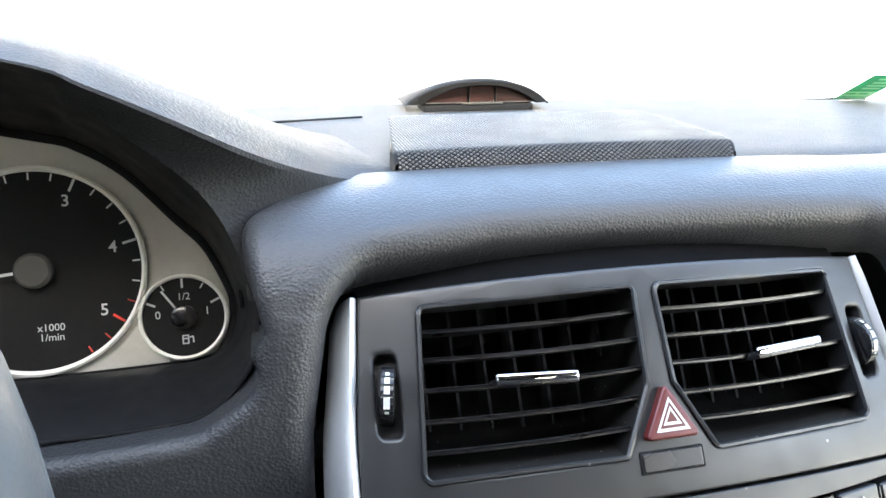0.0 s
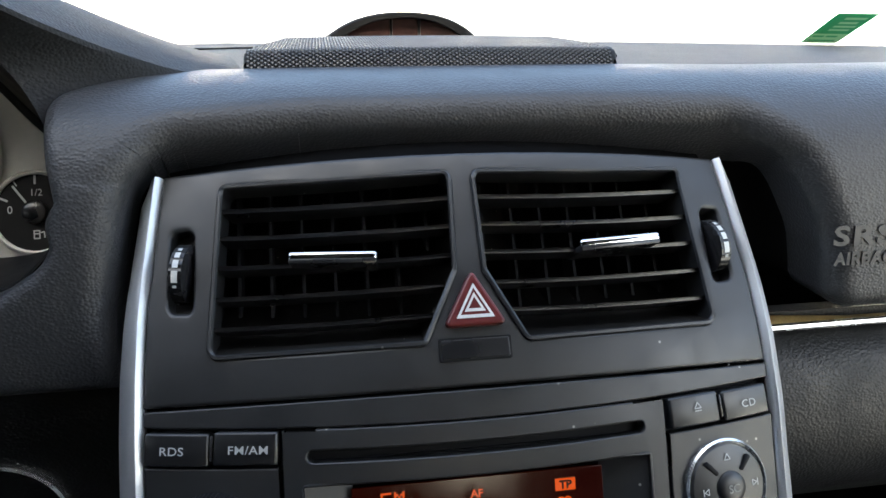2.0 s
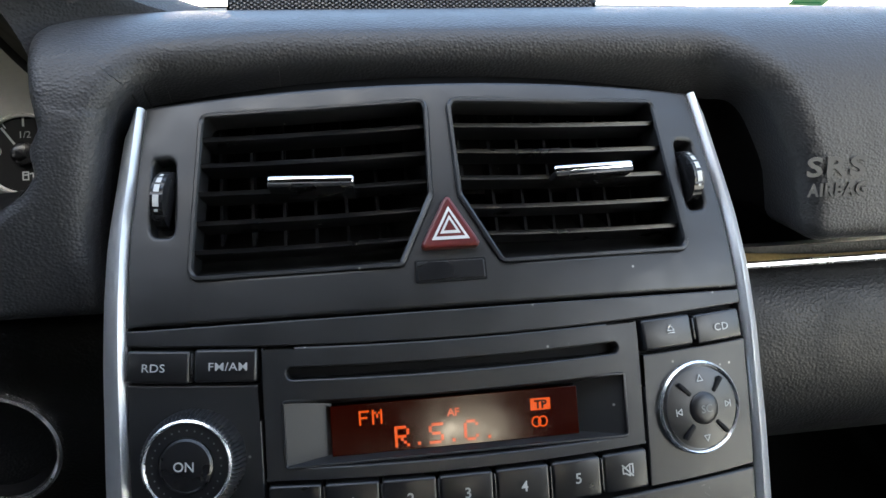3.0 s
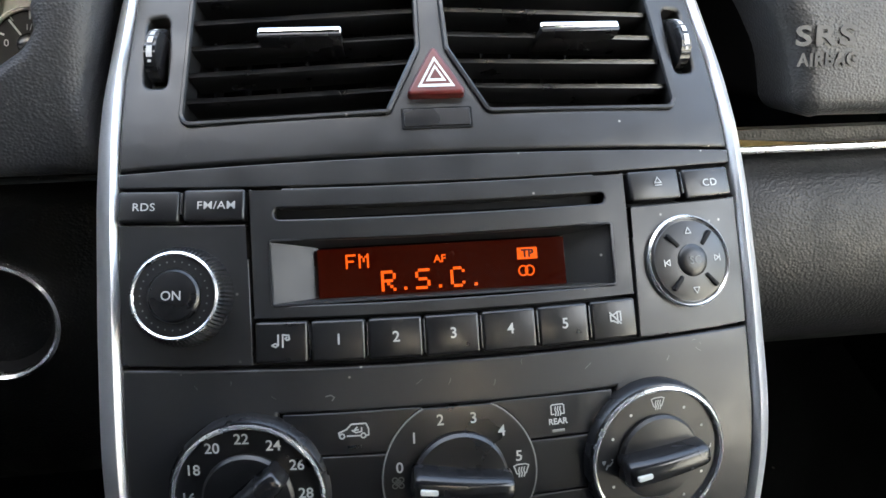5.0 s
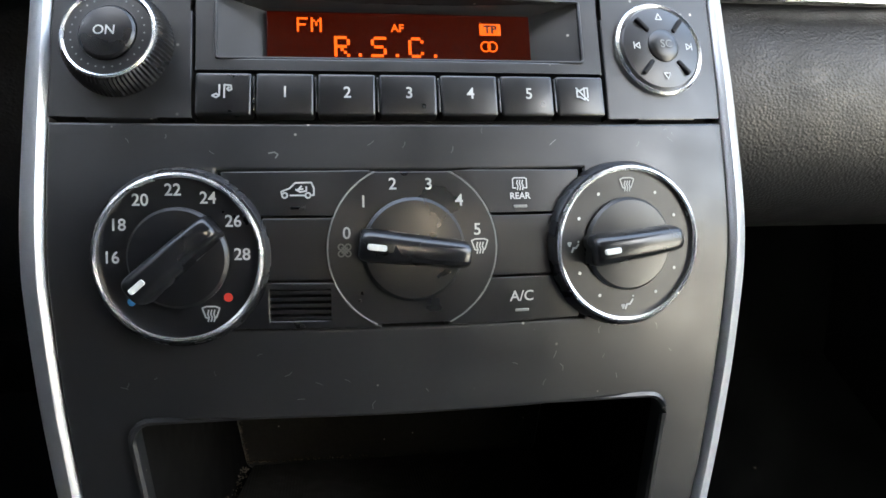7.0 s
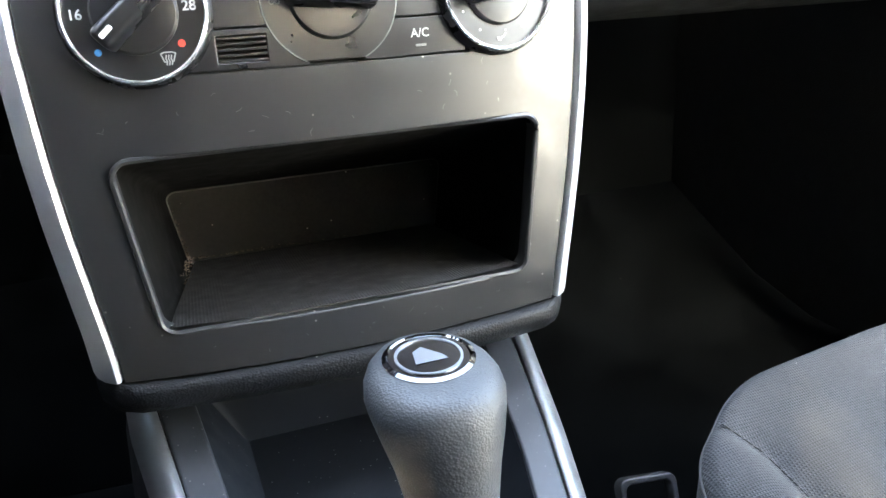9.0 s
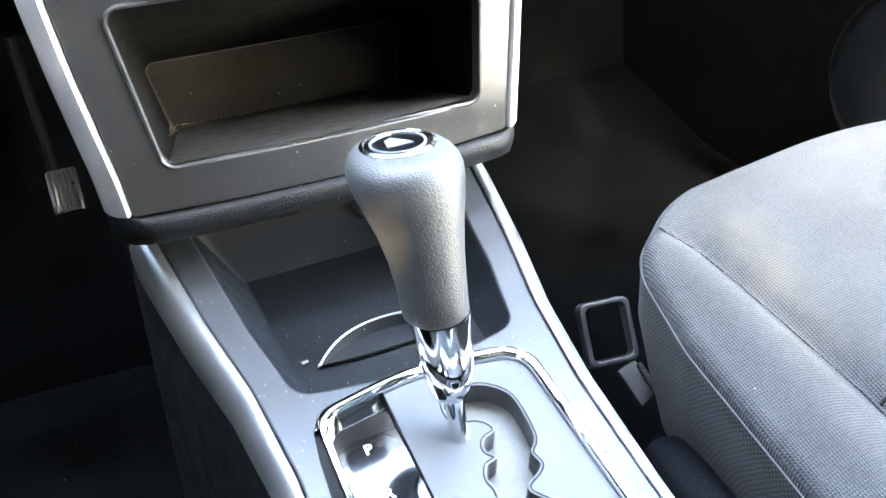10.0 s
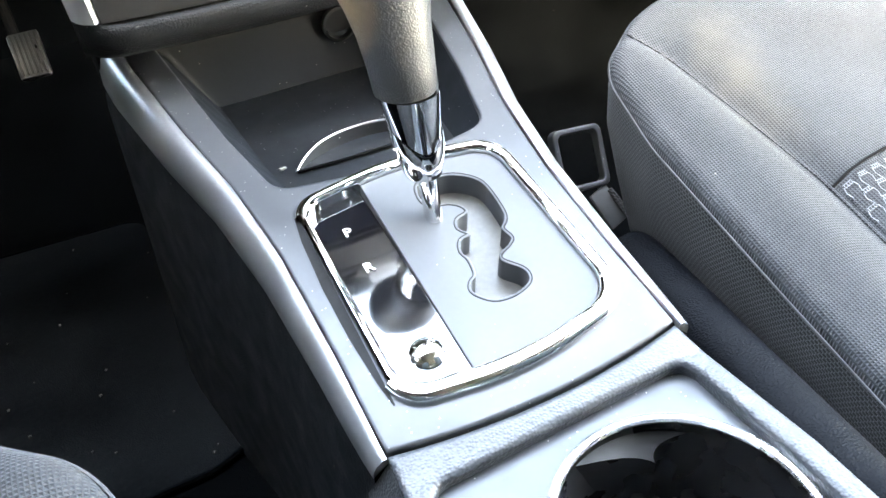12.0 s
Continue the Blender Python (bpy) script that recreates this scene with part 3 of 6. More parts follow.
    for x in np.linspace(-0.1265, 0.1265, 27):
        e = max(0.0, (abs(x) - 0.108) / 0.0185)
        y = stack_y(max(-0.113, min(0.113, x)), -0.0067) + 0.020 * e * e
        lift = 0.006 * e
        rows.append([Vector((x, y + 0.004, -0.0078 + lift)), Vector((x, y - 0.0035, -0.0085 + lift)), Vector((x, y - 0.0050, -0.0115 + lift)), Vector((x, y - 0.0040, -0.0175)),
                     Vector((x, y + 0.001, -0.0240)), Vector((x, y + 0.012, -0.0285)), Vector((x, y + 0.08, -0.0300))])
    part("bottom_ledge", loft(rows), LEDGE, st, "grained black plastic ledge", -60)
    random.seed(21)
    bm = bmesh.new()
    for k in range(46):
        x = random.uniform(-0.100, 0.100)
        z = random.choice((random.uniform(0.104, 0.130), random.uniform(0.104, 0.118), random.uniform(0.0, 0.014), random.uniform(0.190, 0.200)))
        turn, size = random.uniform(0, 180), random.uniform(0.0005, 0.0016)
        bend = random.uniform(-0.5, 0.5) * size
        strokes([[(-size, 0), (0, bend), (size, 0.2 * bend)]], random.uniform(0.00010, 0.00020), facing(x, z) @ move(0, 0, 0, turn), 0.0003, bm)
    part("dust_fibres", bm, GREYPRINT, st, "fine pale dust fibres")["kind"] = "stuff"
    part("scuff_mark", strokes([[(-0.0015, 0.0006), (0.0004, 0.0010), (0.0016, 0.0002), (0.0008, -0.0010)]], 0.0005, facing(-0.0467, 0.1914), 0.0003), GREYPRINT, st)
    return st


build_stack()


def build_vent(s):
    """An air outlet with five slats across, upright slats behind them, a chrome-tipped tab and a thumb wheel."""
    v = thing("air_vent", "black slatted centre air vent with a chrome-tipped tab", "air vent", tuple(face(s * 0.05, 0.2866, -0.03)), "centre air vents")
    if s < 0:
        hole = [(-0.0925, 0.3404), (-0.0045, 0.3452), (-0.0058, 0.3120), (-0.0190, 0.2893), (-0.0975, 0.2862)]
        levels = [(0.3328, 0.3368), (0.3238, 0.3272), (0.3142, 0.3174), (0.3044, 0.3078), (0.2950, 0.2982)]
        tab = (-0.0672, -0.0345, 2)
    else:
        hole = [(0.0045, 0.3452), (0.0950, 0.3408), (0.0995, 0.2866), (0.0200, 0.2886), (0.0058, 0.3115)]
        levels = [(0.3368, 0.3333), (0.3275, 0.3238), (0.3180, 0.3144), (0.3078, 0.3049), (0.2985, 0.2953)]
        tab = (0.0437, 0.0785, 2)
    back = [Vector((x * 1.0, 0.075 + (z - 0.31) * 0.4, z - 0.004)) for x, z in hole]
    bm = loft([[face(x, z, -0.002) for x, z in hole], back], close_cols=True)
    bm.faces.new([bm.verts.new(p) for p in back])
    part("duct", bm, DUSTY, v, "", -30)

    def ends(z):
        """Where a level crosses the opening."""
        hits = []
        for (x0, z0), (x1, z1) in zip(hole, hole[1:] + hole[:1]):
            if (z0 - z) * (z1 - z) < 0:
                hits.append(x0 + (x1 - x0) * (z - z0) / (z1 - z0))
        return min(hits), max(hits)

    for n, (za, zb) in enumerate(levels):
        lo, hi = ends((za + zb) / 2)
        rows = []
        for k in range(17):
            t = k / 16
            x = lo + 0.0004 + (hi - lo - 0.0008) * t
            z = za + (zb - za) * t
            prof = [(-0.0015, 0.0), (-0.0012, 0.0009), (-0.004, 0.0013), (-0.014, 0.0008), (-0.0145, -0.0006), (-0.004, -0.0013), (-0.0012, -0.0008)]
            rows.append([face(x, z, d) + Vector((0, 0, h)) for d, h in prof])
        slat = part("slat", loft(rows, close_cols=True, caps=True), BUTTON, v)
        if n == tab[2]:
            zt = za + (zb - za) * ((tab[0] + tab[1]) / 2 - lo) / (hi - lo) + 0.0012
            fx = facing((tab[0] + tab[1]) / 2, zt, 0.0)
            w = tab[1] - tab[0]
            part("tab", brick(fx @ move(0, -0.0012, -0.003), w, 0.0030, 0.016, 0.0010), KNOB, slat)
            part("tab_tip", brick(fx @ move(0, 0.0004, 0.0040), w, 0.0034, 0.0024, 0.0011, seg=3), CHROME, slat, "chrome tab tip")
    for k in range(7):
        x = s * (0.012 + 0.0128 * k)
        lo, hi = 0.289, 0.341 if k < 6 else 0.339
        rows = [[Vector((x - 0.0006, stack_y(x, z) + 0.028, z)), Vector((x + 0.0006, stack_y(x, z) + 0.028, z)), Vector((x + 0.0006, stack_y(x, z) + 0.044, z)), Vector((x - 0.0006, stack_y(x, z) + 0.044, z))] for z in np.linspace(lo + (0.022 if k == 0 else 0), hi, 6)]
        part("upright_slat", loft(rows, close_cols=True, caps=True), BLACK, v, "", -30)
    # thumb wheel in its well
    cx, cz = s * 0.1076, 0.3128
    m = facing(cx, cz, -0.0052) @ Matrix.Rotation(radians(90), 4, "Y")
    n, rows = 56, []
    for h, dr in ((-0.0030, -0.0012), (-0.0024, 0), (0.0024, 0), (0.0030, -0.0012)):
        rows.append([m @ Vector(((0.0112 + dr + (0.00035 if k % 2 and dr == 0 else 0)) * math.cos(2 * math.pi * k / n), (0.0112 + dr + (0.00035 if k % 2 and dr == 0 else 0)) * math.sin(2 * math.pi * k / n), h)) for k in range(n)])
    wheel = part("thumb_wheel", loft(rows, close_cols=True, caps=True), KNOB, v, "ribbed black thumb wheel", -25)
    bm = bmesh.new()
    for a0, a1, w in ((46, 38, 0.0016), (33, 20, 0.0020), (15, 0, 0.0022), (-6, -28, 0.0024), (-33, -38, 0.0014)):
        rows = []
        for q in range(4):
            a = radians(a0 + (a1 - a0) * q / 3)
            # the wheel's rim faces outwards where the angle is measured from the frame's outward axis
            rows.append([m @ Vector((-0.01165 * math.cos(a), 0.01165 * math.sin(a), h)) for h in (-w / 2, w / 2)])
        loft(rows, bm)
    part("wheel_marking", bm, PRINT, wheel, "white printed wedge marks", -30)
    part("wheel_well", loft([[face(cx + x, cz + z, d) for x, z in rect(-0.0052, -0.0140, 0.0052, 0.0140)] for d in (-0.002, -0.012)] , close_cols=True), BLACK, v, "", -30)
    bm = bmesh.new()
    bm.faces.new([bm.verts.new(face(cx + x, cz + z, -0.0075)) for x, z in rect(-0.0052, -0.0140, 0.0052, 0.0140)])
    part("well_floor", bm, FASCIA, v)
    return v


build_vent(-1)
build_vent(1)


def build_hazard():
    h = thing("hazard_switch", "dark red triangular hazard warning light switch", "switch", tuple(face(0, 0.296)))
    m = facing(0.0, 0.3010, 0.0)
    tri = lambda k, lift=0.0: [(-0.0122 * k, -0.0088 * k + lift), (0.0122 * k, -0.0088 * k + lift), (0.0, 0.0130 * k + lift)]
    # the fork of the mullion that frames the switch
    part("frame", plate(rpoly([(-0.0170, -0.0115), (0.0170, -0.0115), (0.0036, 0.0125, 0.004), (0.0030, 0.052), (-0.0030, 0.052), (-0.0036, 0.0125, 0.004)], 0.002),
                        [], lambda x, y, d: face(x, 0.3010 + y * 0.84, d - (0.0 if y < 0.014 else min(0.003, (y - 0.014) * 0.2))), 0.0012, 0.012, 0.004), FASCIA, h)
    body = part("button", plate(rpoly(tri(1.0, 0.0), 0.0016), [], on(m @ Matrix.Translation((0, 0, 0.0040))), 0.0012, 0.008, 0.01), HAZARD, h)
    bm = bmesh.new()
    f = m @ Matrix.Translation((0, -0.0006, 0.0041))
    for k0, k1 in ((0.60, 0.46), (0.33, 0.20)):
        a, b = tri(k0), tri(k1)
        for i in range(3):
            j = (i + 1) % 3
            bm.faces.new([bm.verts.new(f @ Vector((*q, 0.0002))) for q in (a[i], a[j], b[j], b[i])])
    part("triangle_sign", bm, PRINT, body, "white double triangle")
    b = thing("blank_switch", "blank charcoal plastic switch cover", "switch", tuple(face(0, 0.284)))
    m = facing(-0.0003, 0.28675, 0.0)
    part("recess", plate(rpoly(rect(-0.0138, -0.0044, 0.0138, 0.0044), 0.0008), [], on(m @ Matrix.Translation((0, 0, 0.0004))), 0.0003, 0.002, 0.02), BLACK, b)
    part("cover", plate(rpoly(rect(-0.0129, -0.0036, 0.0129, 0.0036), 0.0008), [], on(m @ Matrix.Translation((0, 0, 0.0008))), 0.0004, 0.003, 0.02), KNOB, b)


build_hazard()


# ---- car radio ----
def band(x0, z0, x1, z1, r=0.0006, depth=0.006, proud=0.0, corner=0.0006, step=0.012, holes=()):
    """A flush rectangular piece of the face."""
    return plate(rpoly(rect(x0, z0, x1, z1), corner, 3), list(holes), lambda x, z, d: face(x, z, d + proud), r, depth, step)


def push_button(x0, z0, x1, z1, name, parent, label=""):
    """A button with rounded edges, a little proud of the face."""
    m = facing((x0 + x1) / 2, (z0 + z1) / 2, -0.0020)
    up = (face(0, z1) - face(0, z0)).length
    return part(name, brick(m, x1 - x0, up, 0.0070, 0.0011, seg=3), BUTTON, parent, label)


ICON = {
    "note": [[(-1.6, -0.7), (-1.0, -0.4), (-0.6, -0.7), (-1.0, -1.0), (-1.6, -0.7)], [(-0.55, -0.7), (-0.55, 1.0)], [(0.2, -1.0), (0.2, 1.0), (1.2, 0.9), (1.3, 0.3), (0.9, 0.1), (0.6, 0.4), (0.9, 0.6)]],
    "mute": [[(-0.9, 0.5), (-0.4, 0.5), (0.4, 1.0), (0.4, -1.0), (-0.4, -0.5), (-0.9, -0.5), (-0.9, 0.5)], [(-1.0, 1.0), (1.0, -1.1)], [(0.4, 1.0), (1.0, 1.0), (1.0, -0.6)]],
    "up": [[(-0.9, -0.7), (0.9, -0.7), (0.0, 0.9), (-0.9, -0.7)]],
    "down": [[(-0.9, 0.7), (0.9, 0.7), (0.0, -0.9), (-0.9, 0.7)]],
    "eject": [[(-0.9, -0.3), (0.9, -0.3), (0.0, 1.1), (-0.9, -0.3)], [(-0.9, -0.9), (0.9, -0.9)]],
    "skip_back": [[(-0.8, -0.9), (-0.8, 0.9)], [(0.8, 0.8), (-0.5, 0.0), (0.8, -0.8), (0.8, 0.8)]],
    "skip_on": [[(0.8, -0.9), (0.8, 0.9)], [(-0.8, 0.8), (0.5, 0.0), (-0.8, -0.8), (-0.8, 0.8)]],
    "screen": [[(-1.3, 0.9), (-0.7, 1.15), (0.7, 1.15), (1.3, 0.9), (0.8, -0.5), (0.5, -0.6)], [(-1.3, 0.9), (-0.8, -0.5), (-0.5, -0.6)],
               [(-0.45, -1.1), (-0.3, -0.5), (-0.5, 0.0), (-0.35, 0.6)], [(0.0, -1.1), (0.15, -0.5), (-0.05, 0.0), (0.1, 0.6)], [(0.45, -1.1), (0.6, -0.5), (0.4, 0.0), (0.55, 0.6)]],
    "rear": [[(-1.2, -0.7), (-1.2, 0.8), (-0.9, 1.0), (0.9, 1.0), (1.2, 0.8), (1.2, -0.7), (0.7, -0.7)], [(-1.2, -0.7), (-0.7, -0.7)],
             [(-0.45, -1.0), (-0.3, -0.4), (-0.5, 0.1), (-0.35, 0.6)], [(0.0, -1.0), (0.15, -0.4), (-0.05, 0.1), (0.1, 0.6)], [(0.45, -1.0), (0.6, -0.4), (0.4, 0.1), (0.55, 0.6)]],
    "car": [[(-2.3, -0.7), (-2.4, -0.2), (-1.2, 0.3), (-0.4, 1.1), (1.9, 1.15), (2.3, 0.3), (2.3, -0.7), (1.9, -0.75)], [(-1.1, -0.75), (1.0, -0.75)],
            [(-1.9 + 0.38 * math.cos(a), -0.75 + 0.38 * math.sin(a)) for a in np.linspace(0, 6.3, 11)], [(1.45 + 0.38 * math.cos(a), -0.75 + 0.38 * math.sin(a)) for a in np.linspace(0, 6.3, 11)],
            [(1.2, 0.5), (1.2, -0.1), (0.3, -0.25), (-0.3, 0.1)], [(0.5, 0.6), (0.0, 0.1), (0.7, 0.2)]],
    "fan": [[(sx * (0.5 + 0.42 * math.cos(a)), sy * (0.5 + 0.42 * math.sin(a))) for a in np.linspace(0, 6.3, 10)] for sx in (-1, 1) for sy in (-1, 1)] + [[(-0.4, -0.4), (0.4, 0.4)], [(-0.4, 0.4), (0.4, -0.4)]],
    "feet": [[(0.9, 1.0), (0.85, 0.9)], [(0.8, 0.4), (0.3, -0.3), (-0.2, -0.3), (-0.5, -1.0)], [(-1.1, -0.4), (-0.7, -0.4), (-0.9, -0.9), (-1.1, -0.4)]],
    "face": [[(1.0, 0.8), (0.95, 0.7)], [(1.0, 0.3), (0.5, -0.3), (0.0, -0.3), (-0.3, -1.0)], [(-1.0, 0.6), (-0.5, 0.6), (-0.75, 0.1), (-1.0, 0.6)]],
}


def icon(kind, size, m, width=None, bm=None):
    return strokes([[(x * size / 2, y * size / 2) for x, y in line] for line in ICON[kind]], width or size * 0.13, m, bm=bm)


DOTS = {"R": "11110 10001 10001 11110 10100 10010 10001", "S": "01111 10000 10000 01110 00001 00001 11110", "C": "01110 10001 10000 10000 10000 10001 01110",
        "F": "11111 10000 10000 11110 10000 10000 10000", "M": "10001 11011 10101 10101 10001 10001 10001"}


def build_radio():
    rd = thing("car_radio", "charcoal car radio with lit amber display and push buttons", "car radio", tuple(face(0, 0.204)))
    zs = lambda x: 0.2742 - 0.0045 * (x / 0.122) ** 2 - 0.0005
    # top band, end blocks and middle plate
    outer = [(x, 0.2644) for x in np.linspace(-0.1212, 0.1212, 13)] + [(x, zs(x)) for x in np.linspace(0.1212, -0.1212, 13)]
    part("top_band", plate(outer, [], face, 0.0006, 0.008, 0.01), FASCIA, rd)
    part("end_block", band(-0.1218, 0.2030, -0.0737, 0.2518, 0.0006), FASCIA, rd)
    part("end_block", band(0.0735, 0.2030, 0.1215, 0.2512, 0.0006), FASCIA, rd)
    slot = rpoly(rect(-0.0638, 0.2532, 0.0634, 0.2572), 0.0018, 4)
    bez = rpoly(rect(-0.0656, 0.2236, 0.0649, 0.2458), 0.0010, 3)
    part("face_plate", band(-0.0731, 0.2189, 0.0728, 0.2639, 0.0007, holes=[slot, bez]), FASCIA, rd)
    part("backing", plate(rect(-0.1218, 0.2024, 0.1218, 0.2690), [bez], lambda x, z, d: face(x, z, d - 0.0052), 0, 0.001, 0.012), BLACK, rd)
    bm = loft([[face(x, z, d) for x, z in slot] for d in (-0.001, -0.0050)], close_cols=True)
    part("disc_slot", bm, BLACK, rd, "narrow black disc slot")
    # window: sloped cheeks to a sunken screen
    scr = [(-0.0490, 0.2262), (0.0465, 0.2262), (0.0470, 0.2434), (-0.0490, 0.2434)]
    deep = -0.0085
    front = [face(x, z, -0.0008) for x, z in rect(-0.0652, 0.2240, 0.0645, 0.2454)]
    rear = [face(x, z, deep) for x, z in scr]
    part("window_surround", loft([front, rear], close_cols=True), FASCIA, rd, "", 20)
    part("window_frame", tube([face(x, z, 0.0002) for x, z in bez + bez[:1]], 0.0006, 6, caps=False), FASCIA, rd)
    sm = facing(-0.001, 0.2348, deep + 0.0010)
    screen = part("screen", plate(rect(-0.0478, -0.0092, 0.0478, 0.0092), [], on(sm), 0.0001, 0.001, 0.02), LCD, rd, "dim amber backlit display")

    def dots(ch, x, y, pitch, bm):
        for r, row in enumerate(DOTS[ch].split()):
            for c, bit in enumerate(row):
                if bit == "1":
                    blot([(x + (c + a) * pitch, y - (r + b) * pitch) for a, b in ((0.0, 1.0), (1.0, 1.0), (1.0, 0.0), (0.0, 0.0))], sm, 0.0004, bm)

    bm = bmesh.new()
    for ch, x in (("R", -0.0244), ("S", -0.0113), ("C", 0.0022)):
        dots(ch, x, -0.0001, 0.00112, bm)
    for x in (-0.0158, -0.0025, 0.0114):
        blot([(x + a, -0.0066 - b) for a, b in ((0, 0.0012), (0.0012, 0.0012), (0.0012, 0), (0, 0))], sm, 0.0004, bm)
    for ch, x in (("F", -0.0374), ("M", -0.0325)):
        dots(ch, x, 0.0068, 0.00078, bm)
    part("display_letters", bm, LIT, screen, "glowing amber letters R.S.C. and FM")
    part("display_word", lettering("AF", 0.0029, sm @ move(-0.0016, 0.0034), bold=0.00010, lift=0.0004), LIT, screen, "glowing amber AF sign")
    part("display_block", blot([(x, y) for x, y in rect(0.0288, 0.0012, 0.0368, 0.0058)], sm, 0.0004), LIT, screen, "glowing amber TP block")
    bm = bmesh.new()
    for cx in (0.0308, 0.0334):
        strokes([[(cx + 0.0017 * math.cos(a), -0.0032 + 0.0019 * math.sin(a)) for a in np.linspace(0, 2 * math.pi, 15)]], 0.0006, sm, 0.0004, bm)
    part("stereo_sign", bm, LIT, screen, "two linked amber rings")
    part("block_word", lettering("TP", 0.0030, sm @ move(0.0328, 0.0035), bold=0.00015, lift=0.0007), BLACK, screen)
    # buttons
    for x0, x1, z0, z1, word, dx in ((-0.1210, -0.0979, 0.2527, 0.2632, "RDS", -0.0012), (-0.0966, -0.0739, 0.2531, 0.2637, "FM/AM", 0.0012)):
        b = push_button(x0, z0, x1, z1, "button", rd)
        part("button_word", lettering(word, 0.0029, facing((x0 + x1) / 2 + dx, (z0 + z1) / 2 - 0.0003, 0.0022), bold=0.00002, spread=1.04, wide=1.15), INK, b)
    b = push_button(0.0738, 0.2527, 0.0958, 0.2635, "button", rd)
    part("eject_sign", icon("eject", 0.0032, facing(0.0858, 0.2590, 0.0020)), INK, b)
    b = push_button(0.0974, 0.2522, 0.1190, 0.2628, "button", rd)
    part("button_word", lettering("CD", 0.0029, facing(0.1090, 0.2572, 0.0020), bold=0.00005, spread=1.1, wide=1.1), INK, b)
    for x, z in ((-0.0972, 0.2585), (0.0966, 0.2580)):
        part("button_gap", brick(facing(x, z, 0.0008), 0.0012, 0.0088, 0.0014, 0.0005), KNOB, rd)
    edges = [-0.0730, -0.0528, -0.0320, -0.0111, 0.0102, 0.0319, 0.0527, 0.0724]
    for n, (a, c) in enumerate(zip(edges, edges[1:])):
        b = push_button(a + 0.0006, 0.2042, c - 0.0006, 0.2182, "preset_button", rd)
        m = facing((a + c) / 2 + 0.0002, 0.2117, 0.0020)
        if n in (0, 6):
            part("button_sign", icon("note" if n == 0 else "mute", 0.0044, m, 0.0006), INK, b)
        else:
            part("button_number", lettering(str(n), 0.0039, m, bold=0.00007), INK, b)
        if n:
            part("button_gap", brick(facing(a, 0.2113, 0.0004), 0.0009, 0.0122, 0.0018, 0.0003), KNOB, rd)
    # volume knob
    c = facing(-0.0978, 0.2272, 0.0)
    n, rows = 144, []
    for r, h in ((0.0184, 0.0), (0.0182, 0.0042), (0.0176, 0.0070), (0.0166, 0.0090), (0.0158, 0.0094)):
        notch = 0.0007 if 0.0 < h < 0.0091 else 0.0
        rows.append([c @ Vector(((r - notch * (k % 2)) * math.cos(2 * math.pi * k / n), (r - notch * (k % 2)) * math.sin(2 * math.pi * k / n), h)) for k in range(n)])
    kn = part("volume_knob", loft(rows, close_cols=True), KNURL, rd, "knurled black rotary knob", 8)
    part("knob_ring", lathe([(0.0159, 0.0090), (0.0159, 0.0099), (0.0152, 0.0103), (0.0146, 0.0099), (0.0145, 0.0090)], c, 64), RING, kn, "chrome ring")
    part("knob_face", lathe([(0.0147, 0.0094), (0.0098, 0.0097), (0.0096, 0.0088)], c, 48), BUTTON, kn)
    part("on_button", lathe([(0.0095, 0.0088), (0.0094, 0.0102), (0.0086, 0.0110), (0.0055, 0.0115), (0, 0.0117)], c, 40), KNOB, kn)
    part("on_word", lettering("ON", 0.0033, c @ Matrix.Translation((-0.0003, 0, 0.0118)), bold=0.00005), INK, kn)
    bm = bmesh.new()
    for k in range(28):
        a = 2 * math.pi * k / 28
        blot(circle(0.0122 * math.cos(a), 0.0122 * math.sin(a), 0.00034, 8), c, 0.0099, bm)
    part("knob_dots", bm, GREYPRINT, kn)["kind"] = "stuff"
    # four-way pad
    c = facing(0.0968, 0.2290, 0.0)
    pad = part("direction_pad", lathe([(0.0168, 0.0), (0.0168, 0.0012), (0.0160, 0.0022), (0.0100, 0.0034), (0.0062, 0.0036)], c, 56), BUTTON, rd, "round four-way button pad")
    part("pad_ring", lathe([(0.0186, 0.0), (0.0185, 0.0014), (0.0177, 0.0021), (0.0169, 0.0014), (0.0168, 0.0)], c, 80), RING, pad, "chrome ring")
    part("pad_centre", lathe([(0.0064, 0.0020), (0.0064, 0.0040), (0.0054, 0.0049), (0.0030, 0.0053), (0, 0.0054)], c, 36), BUTTON, pad)
    part("pad_word", lettering("SC", 0.0031, c @ Matrix.Translation((0, 0, 0.0055)), bold=0.00008), GREYPRINT, pad)
    for a in (48, 132, 228, 312):
        part("pad_groove", brick(c @ Matrix.Rotation(radians(a), 4, "Z") @ Matrix.Translation((0.0113, 0, 0.0032)), 0.0070, 0.0018, 0.0022, 0.0007), BLACK, pad)
    for kind, x, y in (("up", 0, 0.0118), ("down", 0, -0.0118), ("skip_back", -0.0112, 0), ("skip_on", 0.0114, 0)):
        part("pad_sign", icon(kind, 0.0029, c @ Matrix.Translation((x, y, 0.0033)), 0.0004), INK, pad)


build_radio()


